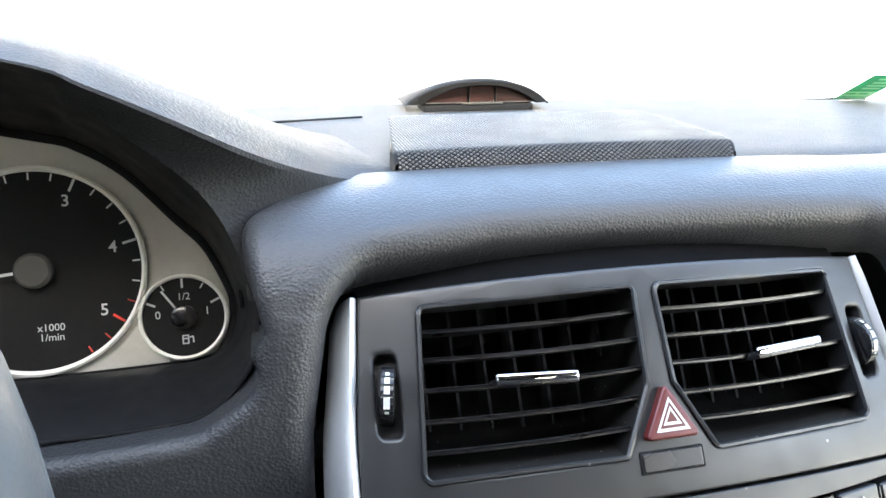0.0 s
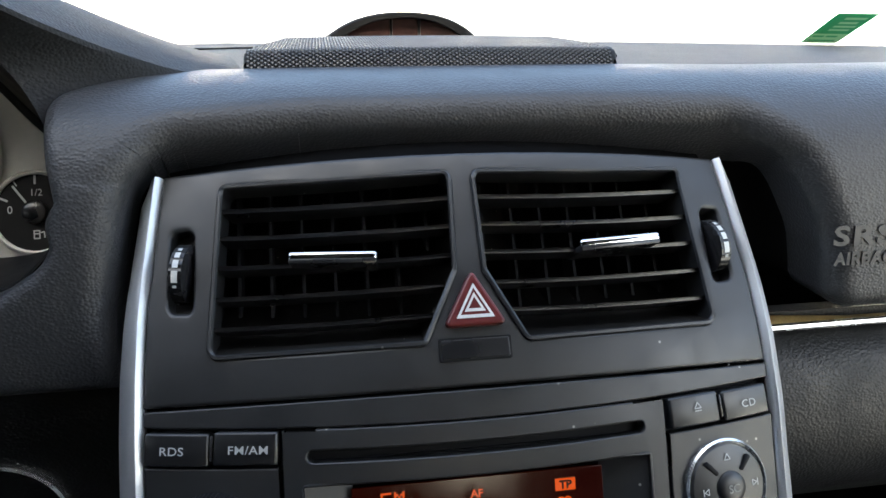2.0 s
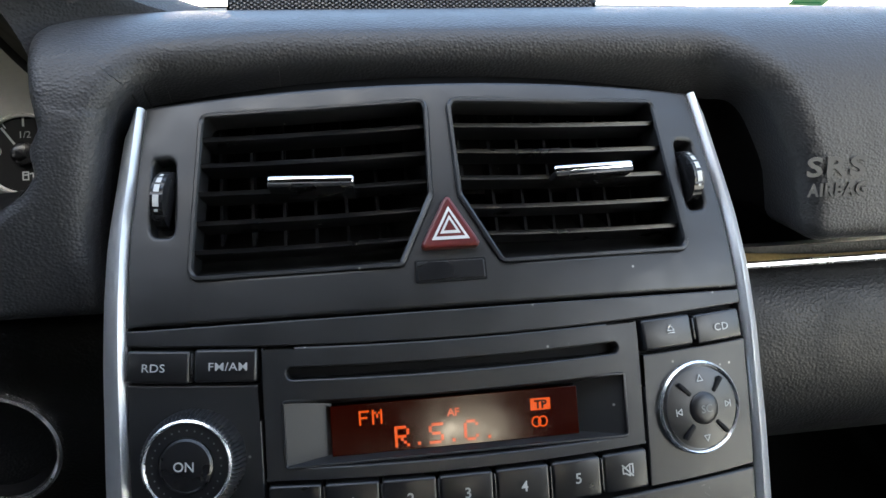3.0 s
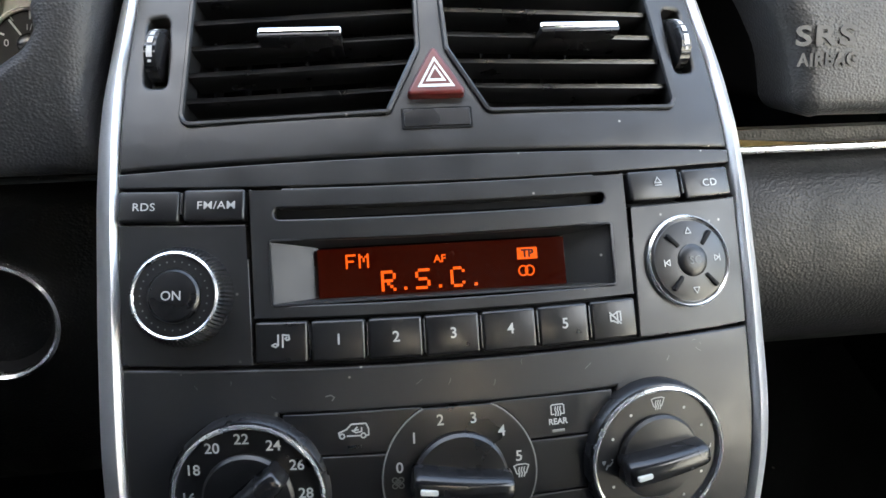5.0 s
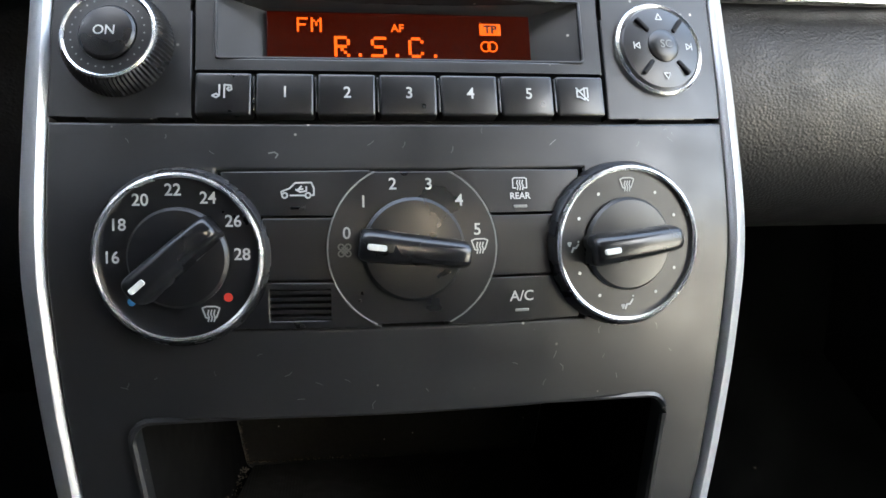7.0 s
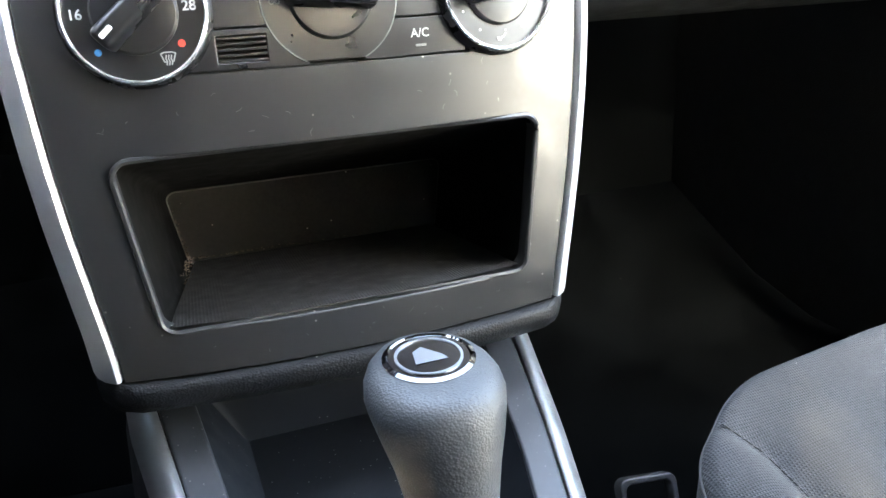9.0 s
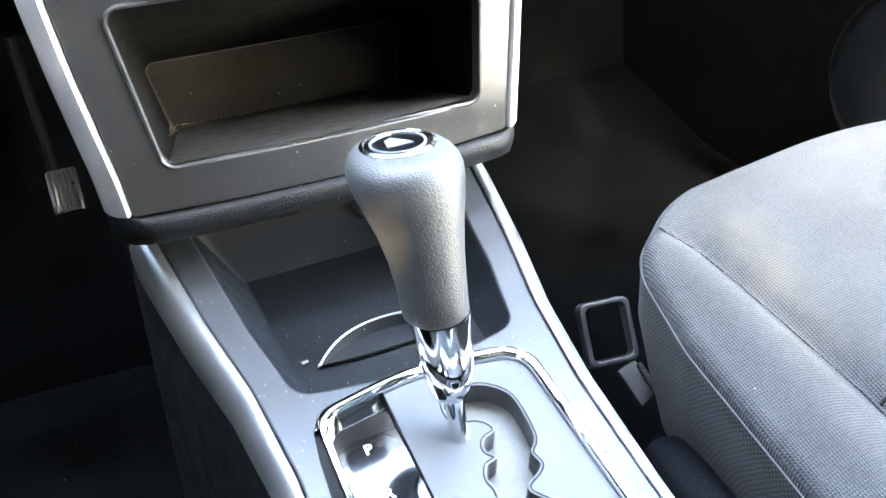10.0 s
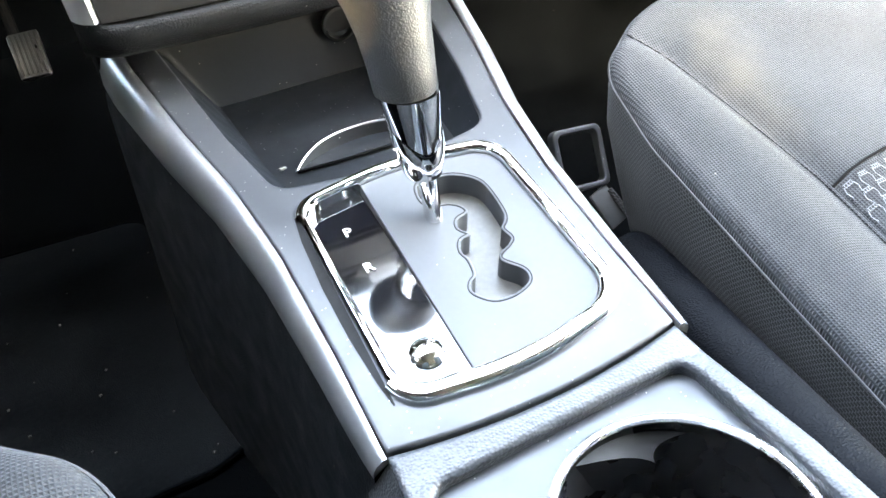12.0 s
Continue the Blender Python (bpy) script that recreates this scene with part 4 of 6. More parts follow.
# ---- climate controls ----
def dial_grip(m, turn, base_r, length, parent, width=0.0105, h0=0.0, tall=0.0125):
    """A round base with a raised finger bar across it, tapered and rounded."""
    t = m @ Matrix.Rotation(radians(turn), 4, "Z")
    grip = part("dial_base", lathe([(base_r, h0 - 0.002), (base_r, h0 + 0.0012), (base_r - 0.0010, h0 + 0.0024), (base_r * 0.8, h0 + 0.0027), (base_r * 0.6, h0 + 0.0029), (base_r * 0.3, h0 + 0.0031), (base_r * 0.1, h0 + 0.0031), (0, h0 + 0.0031)], m, 96), BUTTON, parent)
    rows = []
    for k in range(29):
        q = -math.cos(math.pi * k / 28)
        e = max(0.0, 1 - abs(q) ** 14) ** 0.5 * 0.35 + 0.65
        w = width / 2 * (1.0 - 0.10 * q) * e
        top = tall * (1 - 0.10 * (q + 0.25) ** 2) * (0.55 + 0.45 * e)
        rows.append([t @ Vector((q * length / 2, w * math.copysign(abs(math.cos(b)) ** 0.55, math.cos(b)), h0 + 0.0005 + top * math.sin(b) ** 0.55)) for b in np.linspace(0, math.pi, 17)])
    bar = part("finger_bar", loft(rows, caps=True), KNOB, grip, "glossy black finger bar", -50)
    zt = h0 + tall + 0.0004
    part("pointer_mark", plate(rpoly(rect(-length * 0.44, -0.0011, -length * 0.27, 0.0009), 0.0007, 4), [], on(t @ Matrix.Translation((0, 0, zt + 0.0003)) @ Matrix.Rotation(radians(1.5), 4, "Y")), 0.0002, 0.0024, 0.01), PRINT, bar, "white pointer mark")
    return grip


def build_climate():
    cl = thing("climate_controls", "black car heater controls with three rotary dials", "climate control", tuple(face(0, 0.133)))
    part("backing", plate(rect(-0.068, 0.1325, 0.064, 0.1870), [], lambda x, z, d: face(x, z, d - 0.0040), 0, 0.001, 0.012), BLACK, cl)
    C = (-0.0003, 0.1602)
    arc = lambda a0, a1, r, n=12: [(C[0] + r * math.cos(radians(a0 + (a1 - a0) * k / n)), C[1] + r * 0.985 * math.sin(radians(a0 + (a1 - a0) * k / n))) for k in range(n + 1)]
    R = 0.0290
    # buttons to both sides of the middle dial
    rows = [(0.1860, 0.1715), (0.1709, 0.1502), (0.1496, 0.1336)]
    ang = lambda z: math.degrees(math.asin(max(-1, min(1, (z - C[1]) / (R * 0.985)))))
    keys = {}
    for s, xe in ((-1, -0.0640), (1, 0.0600)):
        for i, (zt, zb) in enumerate(rows):
            at, ab = ang(zt - 0.0001), ang(zb)
            pts = arc(at, ab, R + 0.0003) if s > 0 else arc(180 - at, 180 - ab, R + 0.0003)
            o = pts + [(xe, zb), (xe, zt)]
            if s > 0:
                o = o[::-1]
            holes = [[(x, z) for x, z in rect(-0.0490, 0.1362, -0.0286, 0.1470)]] if s < 0 and i == 2 else []
            keys[s, i] = part("button" if not holes else "grille_plate", plate(o, holes, lambda x, z, d: face(x, z, d + 0.0003), 0.0005, 0.0045, 0.008), BUTTON, cl)
    for k in range(5):
        z = 0.1371 + 0.00225 * k
        part("grille_slat", loft([[face(x, z + a, d) for a, d in ((-0.0005, -0.0002), (0.0005, -0.0002), (0.0007, -0.003), (-0.0007, -0.003))] for x in np.linspace(-0.0490, -0.0286, 5)], close_cols=True, caps=True), BUTTON, keys[-1, 2], "", -30)
    # middle ring plate, cut flat above and below
    a = math.degrees(math.asin(0.0257 / (R * 0.985)))
    ring = arc(-a, a, R) + arc(180 - a, 180 + a, R)
    part("ring_plate", plate(ring, [], lambda x, z, d: face(x, z, d + 0.0006), 0.0005, 0.005, 0.008), BUTTON, cl)
    for lo, hi in ((-a, a), (180 - a, 180 + a)):
        part("ring_edge", tube([face(x, z, 0.0006) for x, z in arc(lo, hi, R, 24)], 0.00028, 5), GREYPRINT, cl)
    m = facing(C[0], C[1], 0.0006)
    dial_grip(m, -7, 0.0176, 0.0372, cl)
    words = [("0", -0.0228, 0.1659), ("1", -0.0170, 0.1761), ("2", -0.0070, 0.1818), ("3", 0.0053, 0.1816), ("4", 0.0157, 0.1762), ("5", 0.0218, 0.1664)]
    for w, x, z in words:
        part("fan_number", lettering(w, 0.0040, facing(x, z, 0.0010), bold=0.00007), INK, cl)
    part("screen_sign", icon("screen", 0.0044, facing(0.0226, 0.1606, 0.0010), 0.0005), INK, cl)
    part("fan_sign", icon("fan", 0.0046, facing(-0.0236, 0.1602, 0.0010), 0.0005), GREYPRINT, cl)
    part("recirculation_sign", icon("car", 0.0046, facing(-0.0386, 0.1798, 0.0009), 0.00055), INK, keys[-1, 0])
    bm = icon("rear", 0.0042, facing(0.0376, 0.1812, 0.0009), 0.00045)
    merge(bm, lettering("REAR", 0.0022, facing(0.0377, 0.1772, 0.0009), bold=0.00008))
    part("rear_sign", bm, INK, keys[1, 0])
    part("button_word", lettering("A/C", 0.0037, facing(0.0378, 0.1428, 0.0009), bold=0.00007), INK, keys[1, 2])
    for key, x, z in (((-1, 0), -0.0388, 0.1742), ((1, 0), 0.0377, 0.1737), ((1, 2), 0.0383, 0.1375)):
        part("indicator", brick(facing(x, z, 0.0006), 0.0050, 0.0010, 0.0006, 0.0002), KNOB if x < 0 else GREYPRINT, keys[key])
    # outer dials
    for cx, cz, turn, sy in ((-0.0775, 0.1582, 41, 1), (0.0770, 0.1595, 6, -1)):
        m = facing(cx, cz, 0.0)
        d = part("dial", lathe([(0.0297, -0.004), (0.0297, 0.0012), (0.0287, 0.0030), (0.0278, 0.0034)], m, 120), KNOB, cl, "large round temperature dial" if cx < 0 else "large round airflow dial")
        part("dial_ring", lathe([(0.0280, 0.0030), (0.0280, 0.0042), (0.0272, 0.0046), (0.0264, 0.0042), (0.0263, 0.0022)], m, 80), RING, d, "worn chrome ring")
        part("dial_plate", lathe([(0.0264, 0.0026), (0.0170, 0.0026), (0, 0.0026)], m, 56), BUTTON, d)
        dial_grip(m, turn, 0.0167, 0.0345 if cx < 0 else 0.0345, d, h0=0.0026, tall=0.0120)
        top = m @ Matrix.Translation((0, 0, 0.0028))
        inv = m.inverted()
        if cx < 0:
            for w, x, z in (("16", -0.0987, 0.1583), ("18", -0.0961, 0.1689), ("20", -0.0889, 0.1769), ("22", -0.0782, 0.1802), ("24", -0.0670, 0.1777), ("26", -0.0592, 0.1703), ("28", -0.0567, 0.1595)):
                q = inv @ face(x, z)
                part("dial_number", lettering(w, 0.0039, top @ move(q.x, q.y), bold=0.00007), INK, d)
            q = inv @ face(-0.0674, 0.1396)
            part("dial_sign", icon("screen", 0.0044, top @ move(q.x, q.y), 0.0005), INK, d)
            q = inv @ face(-0.0616, 0.1452)
            part("warm_dot", blot(circle(q.x, q.y, 0.0015, 16), top), REDPRINT, d)
            q = inv @ face(-0.0931, 0.1436)
            part("cold_dot", blot(circle(q.x, q.y, 0.0014, 16), top), BLUEPRINT, d)
        else:
            for a in (27, 58, 122, 153, 207, 238, 302, 333):
                part("dial_dot", blot(circle(0.0213 * math.cos(radians(a)), 0.0213 * math.sin(radians(a)), 0.00062, 10), top), INK, d)
            for kind, size, x, y, w in (("screen", 0.0042, 0, 0.0212, 0.0005), ("feet", 0.0046, 0, -0.0212, 0.0007), ("face", 0.0040, -0.0213, 0.0, 0.0007), ("face", 0.0030, 0.0216, 0.0, 0.0005)):
                part("dial_sign", icon(kind, size, top @ move(x, y), w), INK, d)


build_climate()


# ---- dashboard ----
PROF = [(0.110, 0.3795), (0.062, 0.3788), (0.040, 0.3780), (0.020, 0.3748), (0.002, 0.3675), (-0.0090, 0.3565), (-0.0150, 0.3420), (-0.0190, 0.3240), (-0.0215, 0.3040), (-0.0228, 0.2850), (-0.0225, 0.2700), (-0.0200, 0.2550)]
PLINE = [Vector((0, y, z)) for y, z in PROF]
PLINE = smooth_line(PLINE, 8)
PLEN = [0.0]
for p0, p1 in zip(PLINE, PLINE[1:]):
    PLEN.append(PLEN[-1] + (p1 - p0).length)


def pad_at(x, s, d=0.0):
    """The dashboard's padded front: s runs from the back of its top over the nose and down."""
    y, z = float(np.interp(s, PLEN, [p.y for p in PLINE])), float(np.interp(s, PLEN, [p.z for p in PLINE]))
    y1, z1 = float(np.interp(s + 0.003, PLEN, [p.y for p in PLINE])), float(np.interp(s + 0.003, PLEN, [p.z for p in PLINE]))
    y0, z0 = float(np.interp(s - 0.003, PLEN, [p.y for p in PLINE])), float(np.interp(s - 0.003, PLEN, [p.z for p in PLINE]))
    n = Vector((0, z1 - z0, -(y1 - y0))).normalized()
    y += 0.030 * max(0.0, abs(x) - 0.28) ** 1.5 + 0.006 * math.exp(-(x / 0.10) ** 2) * (1 if z > 0.345 else 0.3)
    return Vector((x, y, z)) + n * d


def pad_s(z):
    """s on the pad's front at a height."""
    k = [(p.z, s) for p, s in zip(PLINE, PLEN) if p.z < 0.3787]
    k.sort()
    return float(np.interp(z, [a for a, _ in k], [b for _, b in k]))


def pad_sy(y):
    k = sorted((p.y, s) for p, s in zip(PLINE, PLEN))
    return float(np.interp(y, [a for a, _ in k], [b for _, b in k]))


def build_dashboard():
    db = thing("dashboard", "dark grained plastic dashboard with padded nose and airbag cover", "dashboard", (0, 0.1, 0.25))
    Z = pad_s
    top = pad_sy(0.064)
    o = [(0.74, top), (-0.104, top), (-0.128, pad_sy(0.050), 0.02), (-0.158, pad_sy(0.020), 0.02), (-0.1535, Z(0.352), 0.03), (-0.1500, Z(0.332), 0.03), (-0.1575, Z(0.3165), 0.02), (-0.177, Z(0.3040), 0.02), (-0.24, Z(0.3012), 0.03),
         (-0.70, Z(0.3012)), (-0.70, Z(0.264)), (-0.1368, Z(0.264), 0.006), (-0.1353, Z(0.296), 0.03), (-0.1275, Z(0.3420), 0.03), (-0.114, Z(0.3625), 0.02), (-0.06, Z(0.3670), 0.05),
         (0.06, Z(0.3670), 0.05), (0.122, Z(0.3650), 0.02), (0.1480, Z(0.3450), 0.03), (0.1625, Z(0.310), 0.03), (0.1680, Z(0.277), 0.014), (0.74, Z(0.277))]
    fm = lambda x, s, d: pad_at(x, -s, d)
    arch = [Vector((x, -s)) for x, s, *_ in o[11:21]]

    def roll(x, s):
        """How far the pad's edge rolls in: widely along the arch over the stack, little elsewhere."""
        q, near = Vector((x, s)), 1.0
        for a, b in zip(arch, arch[1:]):
            t = max(0.0, min(1.0, (q - a).dot(b - a) / (b - a).length_squared))
            near = min(near, (q - a.lerp(b, t)).length)
        full = lerp([(-0.135, 0.0125), (-0.105, 0.0125), (0.100, 0.0130), (0.135, 0.0125)], x)
        ends, least = min((q - arch[0]).length, (q - arch[-1]).length), lerp([(-0.12, 0.0065), (-0.10, 0.003), (0.11, 0.003), (0.14, 0.0098), (0.55, 0.0098), (0.65, 0.003)], x)
        full = least + (full - least) * min(1.0, max(0.0, ends - 0.008) / 0.030)
        k = min(1.0, max(0.0, (full * 1.35 - near) / (full * 0.15)))
        return (least + (full - least) * k) / 0.02

    ring, rough = [], [(x, -s) for x, s in rpoly(o, 0.008, 6)]
    for a, b in zip(rough, rough[1:] + rough[:1]):
        a, b = Vector(a), Vector(b)
        n = max(1, int((b - a).length / (0.005 if abs(a.x) < 0.2 and abs(b.x) < 0.2 else 0.03)))
        ring += [a.lerp(b, k / n) for k in range(n)]
    part("pad", plate([tuple(q) for q in ring], [], fm, 0.02, 0.034, 0.006, rseg=9, step_v=0.005, rmap=roll), PAD, db)
    # near-black sheet for the shade behind the pad's lip, round the stack
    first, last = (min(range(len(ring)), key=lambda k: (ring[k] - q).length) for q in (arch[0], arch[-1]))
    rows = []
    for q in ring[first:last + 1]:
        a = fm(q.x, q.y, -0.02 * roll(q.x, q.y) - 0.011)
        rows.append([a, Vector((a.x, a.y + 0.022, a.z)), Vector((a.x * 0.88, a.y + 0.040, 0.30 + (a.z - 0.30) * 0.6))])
    part("lip_shade", loft(rows), FOOT, db, "near-black sheet standing for shade under the pad's lip", -60)
    # deck towards the windscreen, with a groove at its front edge
    rows = []
    for t in np.linspace(0, 1, 22):
        row = []
        for x in np.linspace(-0.72, 0.72, 73):
            y0 = lerp([(-0.135, 0.215), (-0.104, 0.0655)], x)
            y = y0 + (0.30 - y0) * t
            z = 0.3765 - 0.0045 * max(0.0, 1 - (y - 0.0655) / 0.02) ** 2 - 0.25 * max(0.0, y - 0.285) - 0.02 * max(0.0, abs(x) - 0.12) * min(1.0, y / 0.2)
            row.append(Vector((x, y - 0.05 * x * x * min(1.0, y / 0.2), z)))
        rows.append(row)
    rows = [[p + Vector((0, 0, -0.03)) for p in rows[0]]] + rows + [[p + Vector((0, 0.02, -0.04)) for p in rows[-1]], [Vector((p.x, 0.66, 0.30)) for p in rows[-1]]]
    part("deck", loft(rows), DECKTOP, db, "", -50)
    # defroster slit
    part("defroster_slit", brick(pose(-0.109, 0.2195, 0.3768, 0, 0, 11), 0.060, 0.003, 0.0016, 0.0006), BLACK, db)
    # instrument hood
    A = [(-0.52, 0.012, 0.4170), (-0.42, 0.012, 0.4430), (-0.32, 0.012, 0.4480), (-0.2308, 0.020, 0.4313), (-0.2123, 0.020, 0.4196), (-0.1955, 0.020, 0.4072), (-0.1779, 0.020, 0.3919), (-0.1680, 0.020, 0.3800), (-0.1606, 0.018, 0.3650), (-0.1562, 0.014, 0.3490), (-0.1528, 0.010, 0.3390)]
    B = [(-0.52, 0.0, 0.4250), (-0.42, 0.0, 0.4500), (-0.32, 0.0, 0.4530), (-0.2247, 0.0, 0.4353), (-0.2016, 0.0, 0.4268), (-0.1772, 0.003, 0.4147), (-0.1542, 0.015, 0.4005), (-0.1353, 0.032, 0.3893), (-0.1154, 0.050, 0.3797), (-0.1000, 0.058, 0.3765), (-0.0880, 0.064, 0.3745)]
    C = [(-0.53, 0.06, 0.4330), (-0.43, 0.06, 0.4560), (-0.33, 0.06, 0.4590), (-0.2400, 0.06, 0.4402), (-0.2116, 0.06, 0.4323), (-0.1816, 0.06, 0.4188), (-0.1538, 0.070, 0.4050), (-0.1321, 0.080, 0.3925), (-0.1100, 0.095, 0.3824), (-0.0950, 0.100, 0.3775), (-0.0860, 0.105, 0.3740)]
    D = [(x - 0.01, 0.16, 0.376 + (z - 0.376) * 0.70) for x, y, z in C]
    E = [(x - 0.01, 0.23, 0.368) for x, y, z in C]
    cols = []
    for i in range(len(A)):
        a, b, c, d, e = (Vector(q[i]) for q in (A, B, C, D, E))
        cols.append([a + Vector((0, 0.008, -0.002)), a, a.lerp(b, 0.3), a.lerp(b, 0.75), b + (a - b) * 0.07, b + (c - b) * 0.03 + Vector((0, 0, 0.0004)), b.lerp(c, 0.45) + Vector((0, 0, 0.0020)), c, d, e])
    rows = [smooth_line([c[k] for c in cols], 5) for k in range(len(cols[0]))]
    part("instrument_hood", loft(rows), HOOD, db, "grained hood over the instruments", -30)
    # the well behind the hood's edge, down to the instruments
    front = A + [(-0.1545, 0.004, 0.3265), (-0.1600, 0.0, 0.3160), (-0.1755, -0.004, 0.3040), (-0.205, -0.006, 0.3020), (-0.2425, -0.006, 0.3022), (-0.36, -0.006, 0.3022), (-0.52, -0.006, 0.3022)]
    back = [(-0.52, 0.3956), (-0.42, 0.4080), (-0.33, 0.4080), (-0.2461, 0.3935), (-0.2266, 0.3880), (-0.2071, 0.3760), (-0.1873, 0.3560), (-0.1780, 0.3470), (-0.1728, 0.3400), (-0.1665, 0.3270), (-0.1640, 0.3180),
            (-0.1650, 0.3080), (-0.1690, 0.3000), (-0.1769, 0.2940), (-0.203, 0.2925), (-0.2496, 0.2920), (-0.36, 0.2920), (-0.52, 0.2920)]
    gy = lambda z: 0.0685 + 0.39 * (z - 0.3154)
    fr, bk = smooth_line(front, 4), smooth_line([(x, gy(z) + 0.004, z) for x, z in back], 4)
    mid = [a.lerp(b, 0.6) + Vector((0, 0, 0.0065 * min(1.0, max(0.0, (0.325 - a.z) / 0.02)))) for a, b in zip(fr, bk)]
    part("instrument_well", loft([[p + Vector((0, 0.001, 0)) for p in fr], mid, bk]), WELL, db, "smooth slate well round the instruments", -40)
    part("well_gap", tube([q + Vector((0, -0.0035, 0)) for q in bk], 0.0024, 8), BLACK, db, "dark gap round the gauges")
    part("lip_groove", tube([q + Vector((0, -0.0006, 0)) for q in fr[44:]], 0.0009, 6), BLACK, db, "dark groove")
    part("clip_slot", brick(Matrix.Translation((-0.1597, 0.0445, 0.3305)) @ Matrix.Rotation(radians(-12), 4, "Z"), 0.0016, 0.0045, 0.0085, 0.0004), BLACK, db, "small dark clip slot")
    # airbag words, raised
    def words(w, h, x, z, stretch):
        bm = lettering(w, h, Matrix.Identity(4), bold=0.0003, spread=1.12, extrude=0.00025, lift=0.0, wide=stretch)
        islands, left = [], set(bm.faces)
        while left:
            todo = [left.pop()]
            got = set(todo)
            while todo:
                for e in todo.pop().edges:
                    for f in e.link_faces:
                        if f in left:
                            left.discard(f)
                            got.add(f)
                            todo.append(f)
            islands.append(got)
        islands.sort(key=lambda g: min(v.co.x for f in g for v in f.verts))
        for g in islands:
            own, known = bmesh.new(), {}
            for f in g:
                for v in f.verts:
                    if v not in known:
                        known[v] = own.verts.new(pad_at(x + v.co.x, pad_s(z + v.co.y), 0.0002 + v.co.z))
                own.faces.new([known[v] for v in f.verts])
            part("raised_letter", own, LETTER, db, "raised black letter", 30)
        bm.free()
    words("SRS", 0.0082, 0.1762, 0.3132, 1.50)
    words("AIRBAG", 0.0053, 0.1775, 0.3030, 1.00)
    # chrome lines and the faces under the pad
    for s in (-1, 1):
        pts = [Vector((s * x, 0.003 + 0.02 * (x - 0.15), 0.2592 - 0.004 * (x - 0.15))) for x in np.linspace(0.136, 0.70, 24)]
        part("chrome_line", tube(pts, 0.0021 if s > 0 else 0.0014, 8, flat=0.9), RING if s > 0 else GATE, db, "thin chrome line" if s > 0 else "thin dark trim line")
        rows = []
        for x in np.linspace(0.122, 0.70, 30):
            prof = [(-0.006, 0.272), (0.010, 0.268), (0.010, 0.2565), (0.0030, 0.2535), (-0.0060, 0.244), (-0.0130, 0.228), (-0.0160, 0.212), (-0.0158, 0.198), (-0.0125, 0.184), (-0.0055, 0.170), (0.006, 0.157), (0.022, 0.146), (0.045, 0.138), (0.14, 0.128)] if s > 0 else \
                   [(-0.006, 0.274), (0.010, 0.268), (0.010, 0.2565), (0.004, 0.2535), (0.000, 0.240), (0.000, 0.205), (0.004, 0.165), (0.020, 0.115), (0.05, 0.085), (0.16, 0.07)]
            rows.append([Vector((s * x, y, z)) for y, z in prof])
        part("lower_dash" if s < 0 else "glovebox_door", loft(rows), LOWERDASH, db, "grained black lower dash, darker for its shade" if s < 0 else "grained black glovebox door, darker for its shade", -50)
    # strip tinted gold for the sunlit surface in the gap above the chrome
    rows = []
    for x in np.linspace(0.134, 0.30, 24):
        h = 0.0052 * max(0.12, 1 - (x - 0.134) / 0.075)
        rows.append([Vector((x, 0.0085, 0.2598 + h)), Vector((x, 0.0062, 0.2596 + 0.75 * h)), Vector((x, 0.0045, 0.2596))])
    part("recess_strip", loft(rows), SUNGOLD, db, "thin gold strip for light in the recess over the chrome line", -40)
    # round dial or lock ring left of the stack
    m = Matrix.Translation((-0.1965, 0.0, 0.196)) @ Matrix.Rotation(radians(90), 4, "X")
    part("ignition_ring", lathe([(0.0283, 0.0), (0.0280, 0.0034), (0.0268, 0.0042), (0.0256, 0.003), (0.0247, -0.004)], m, 64), RING, db, "thin chrome ring")
    part("ignition_bezel", lathe([(0.0250, 0.0005), (0.020, -0.004), (0.012, -0.006), (0, -0.006)], m, 36), BLACK, db)
    return db


build_dashboard()


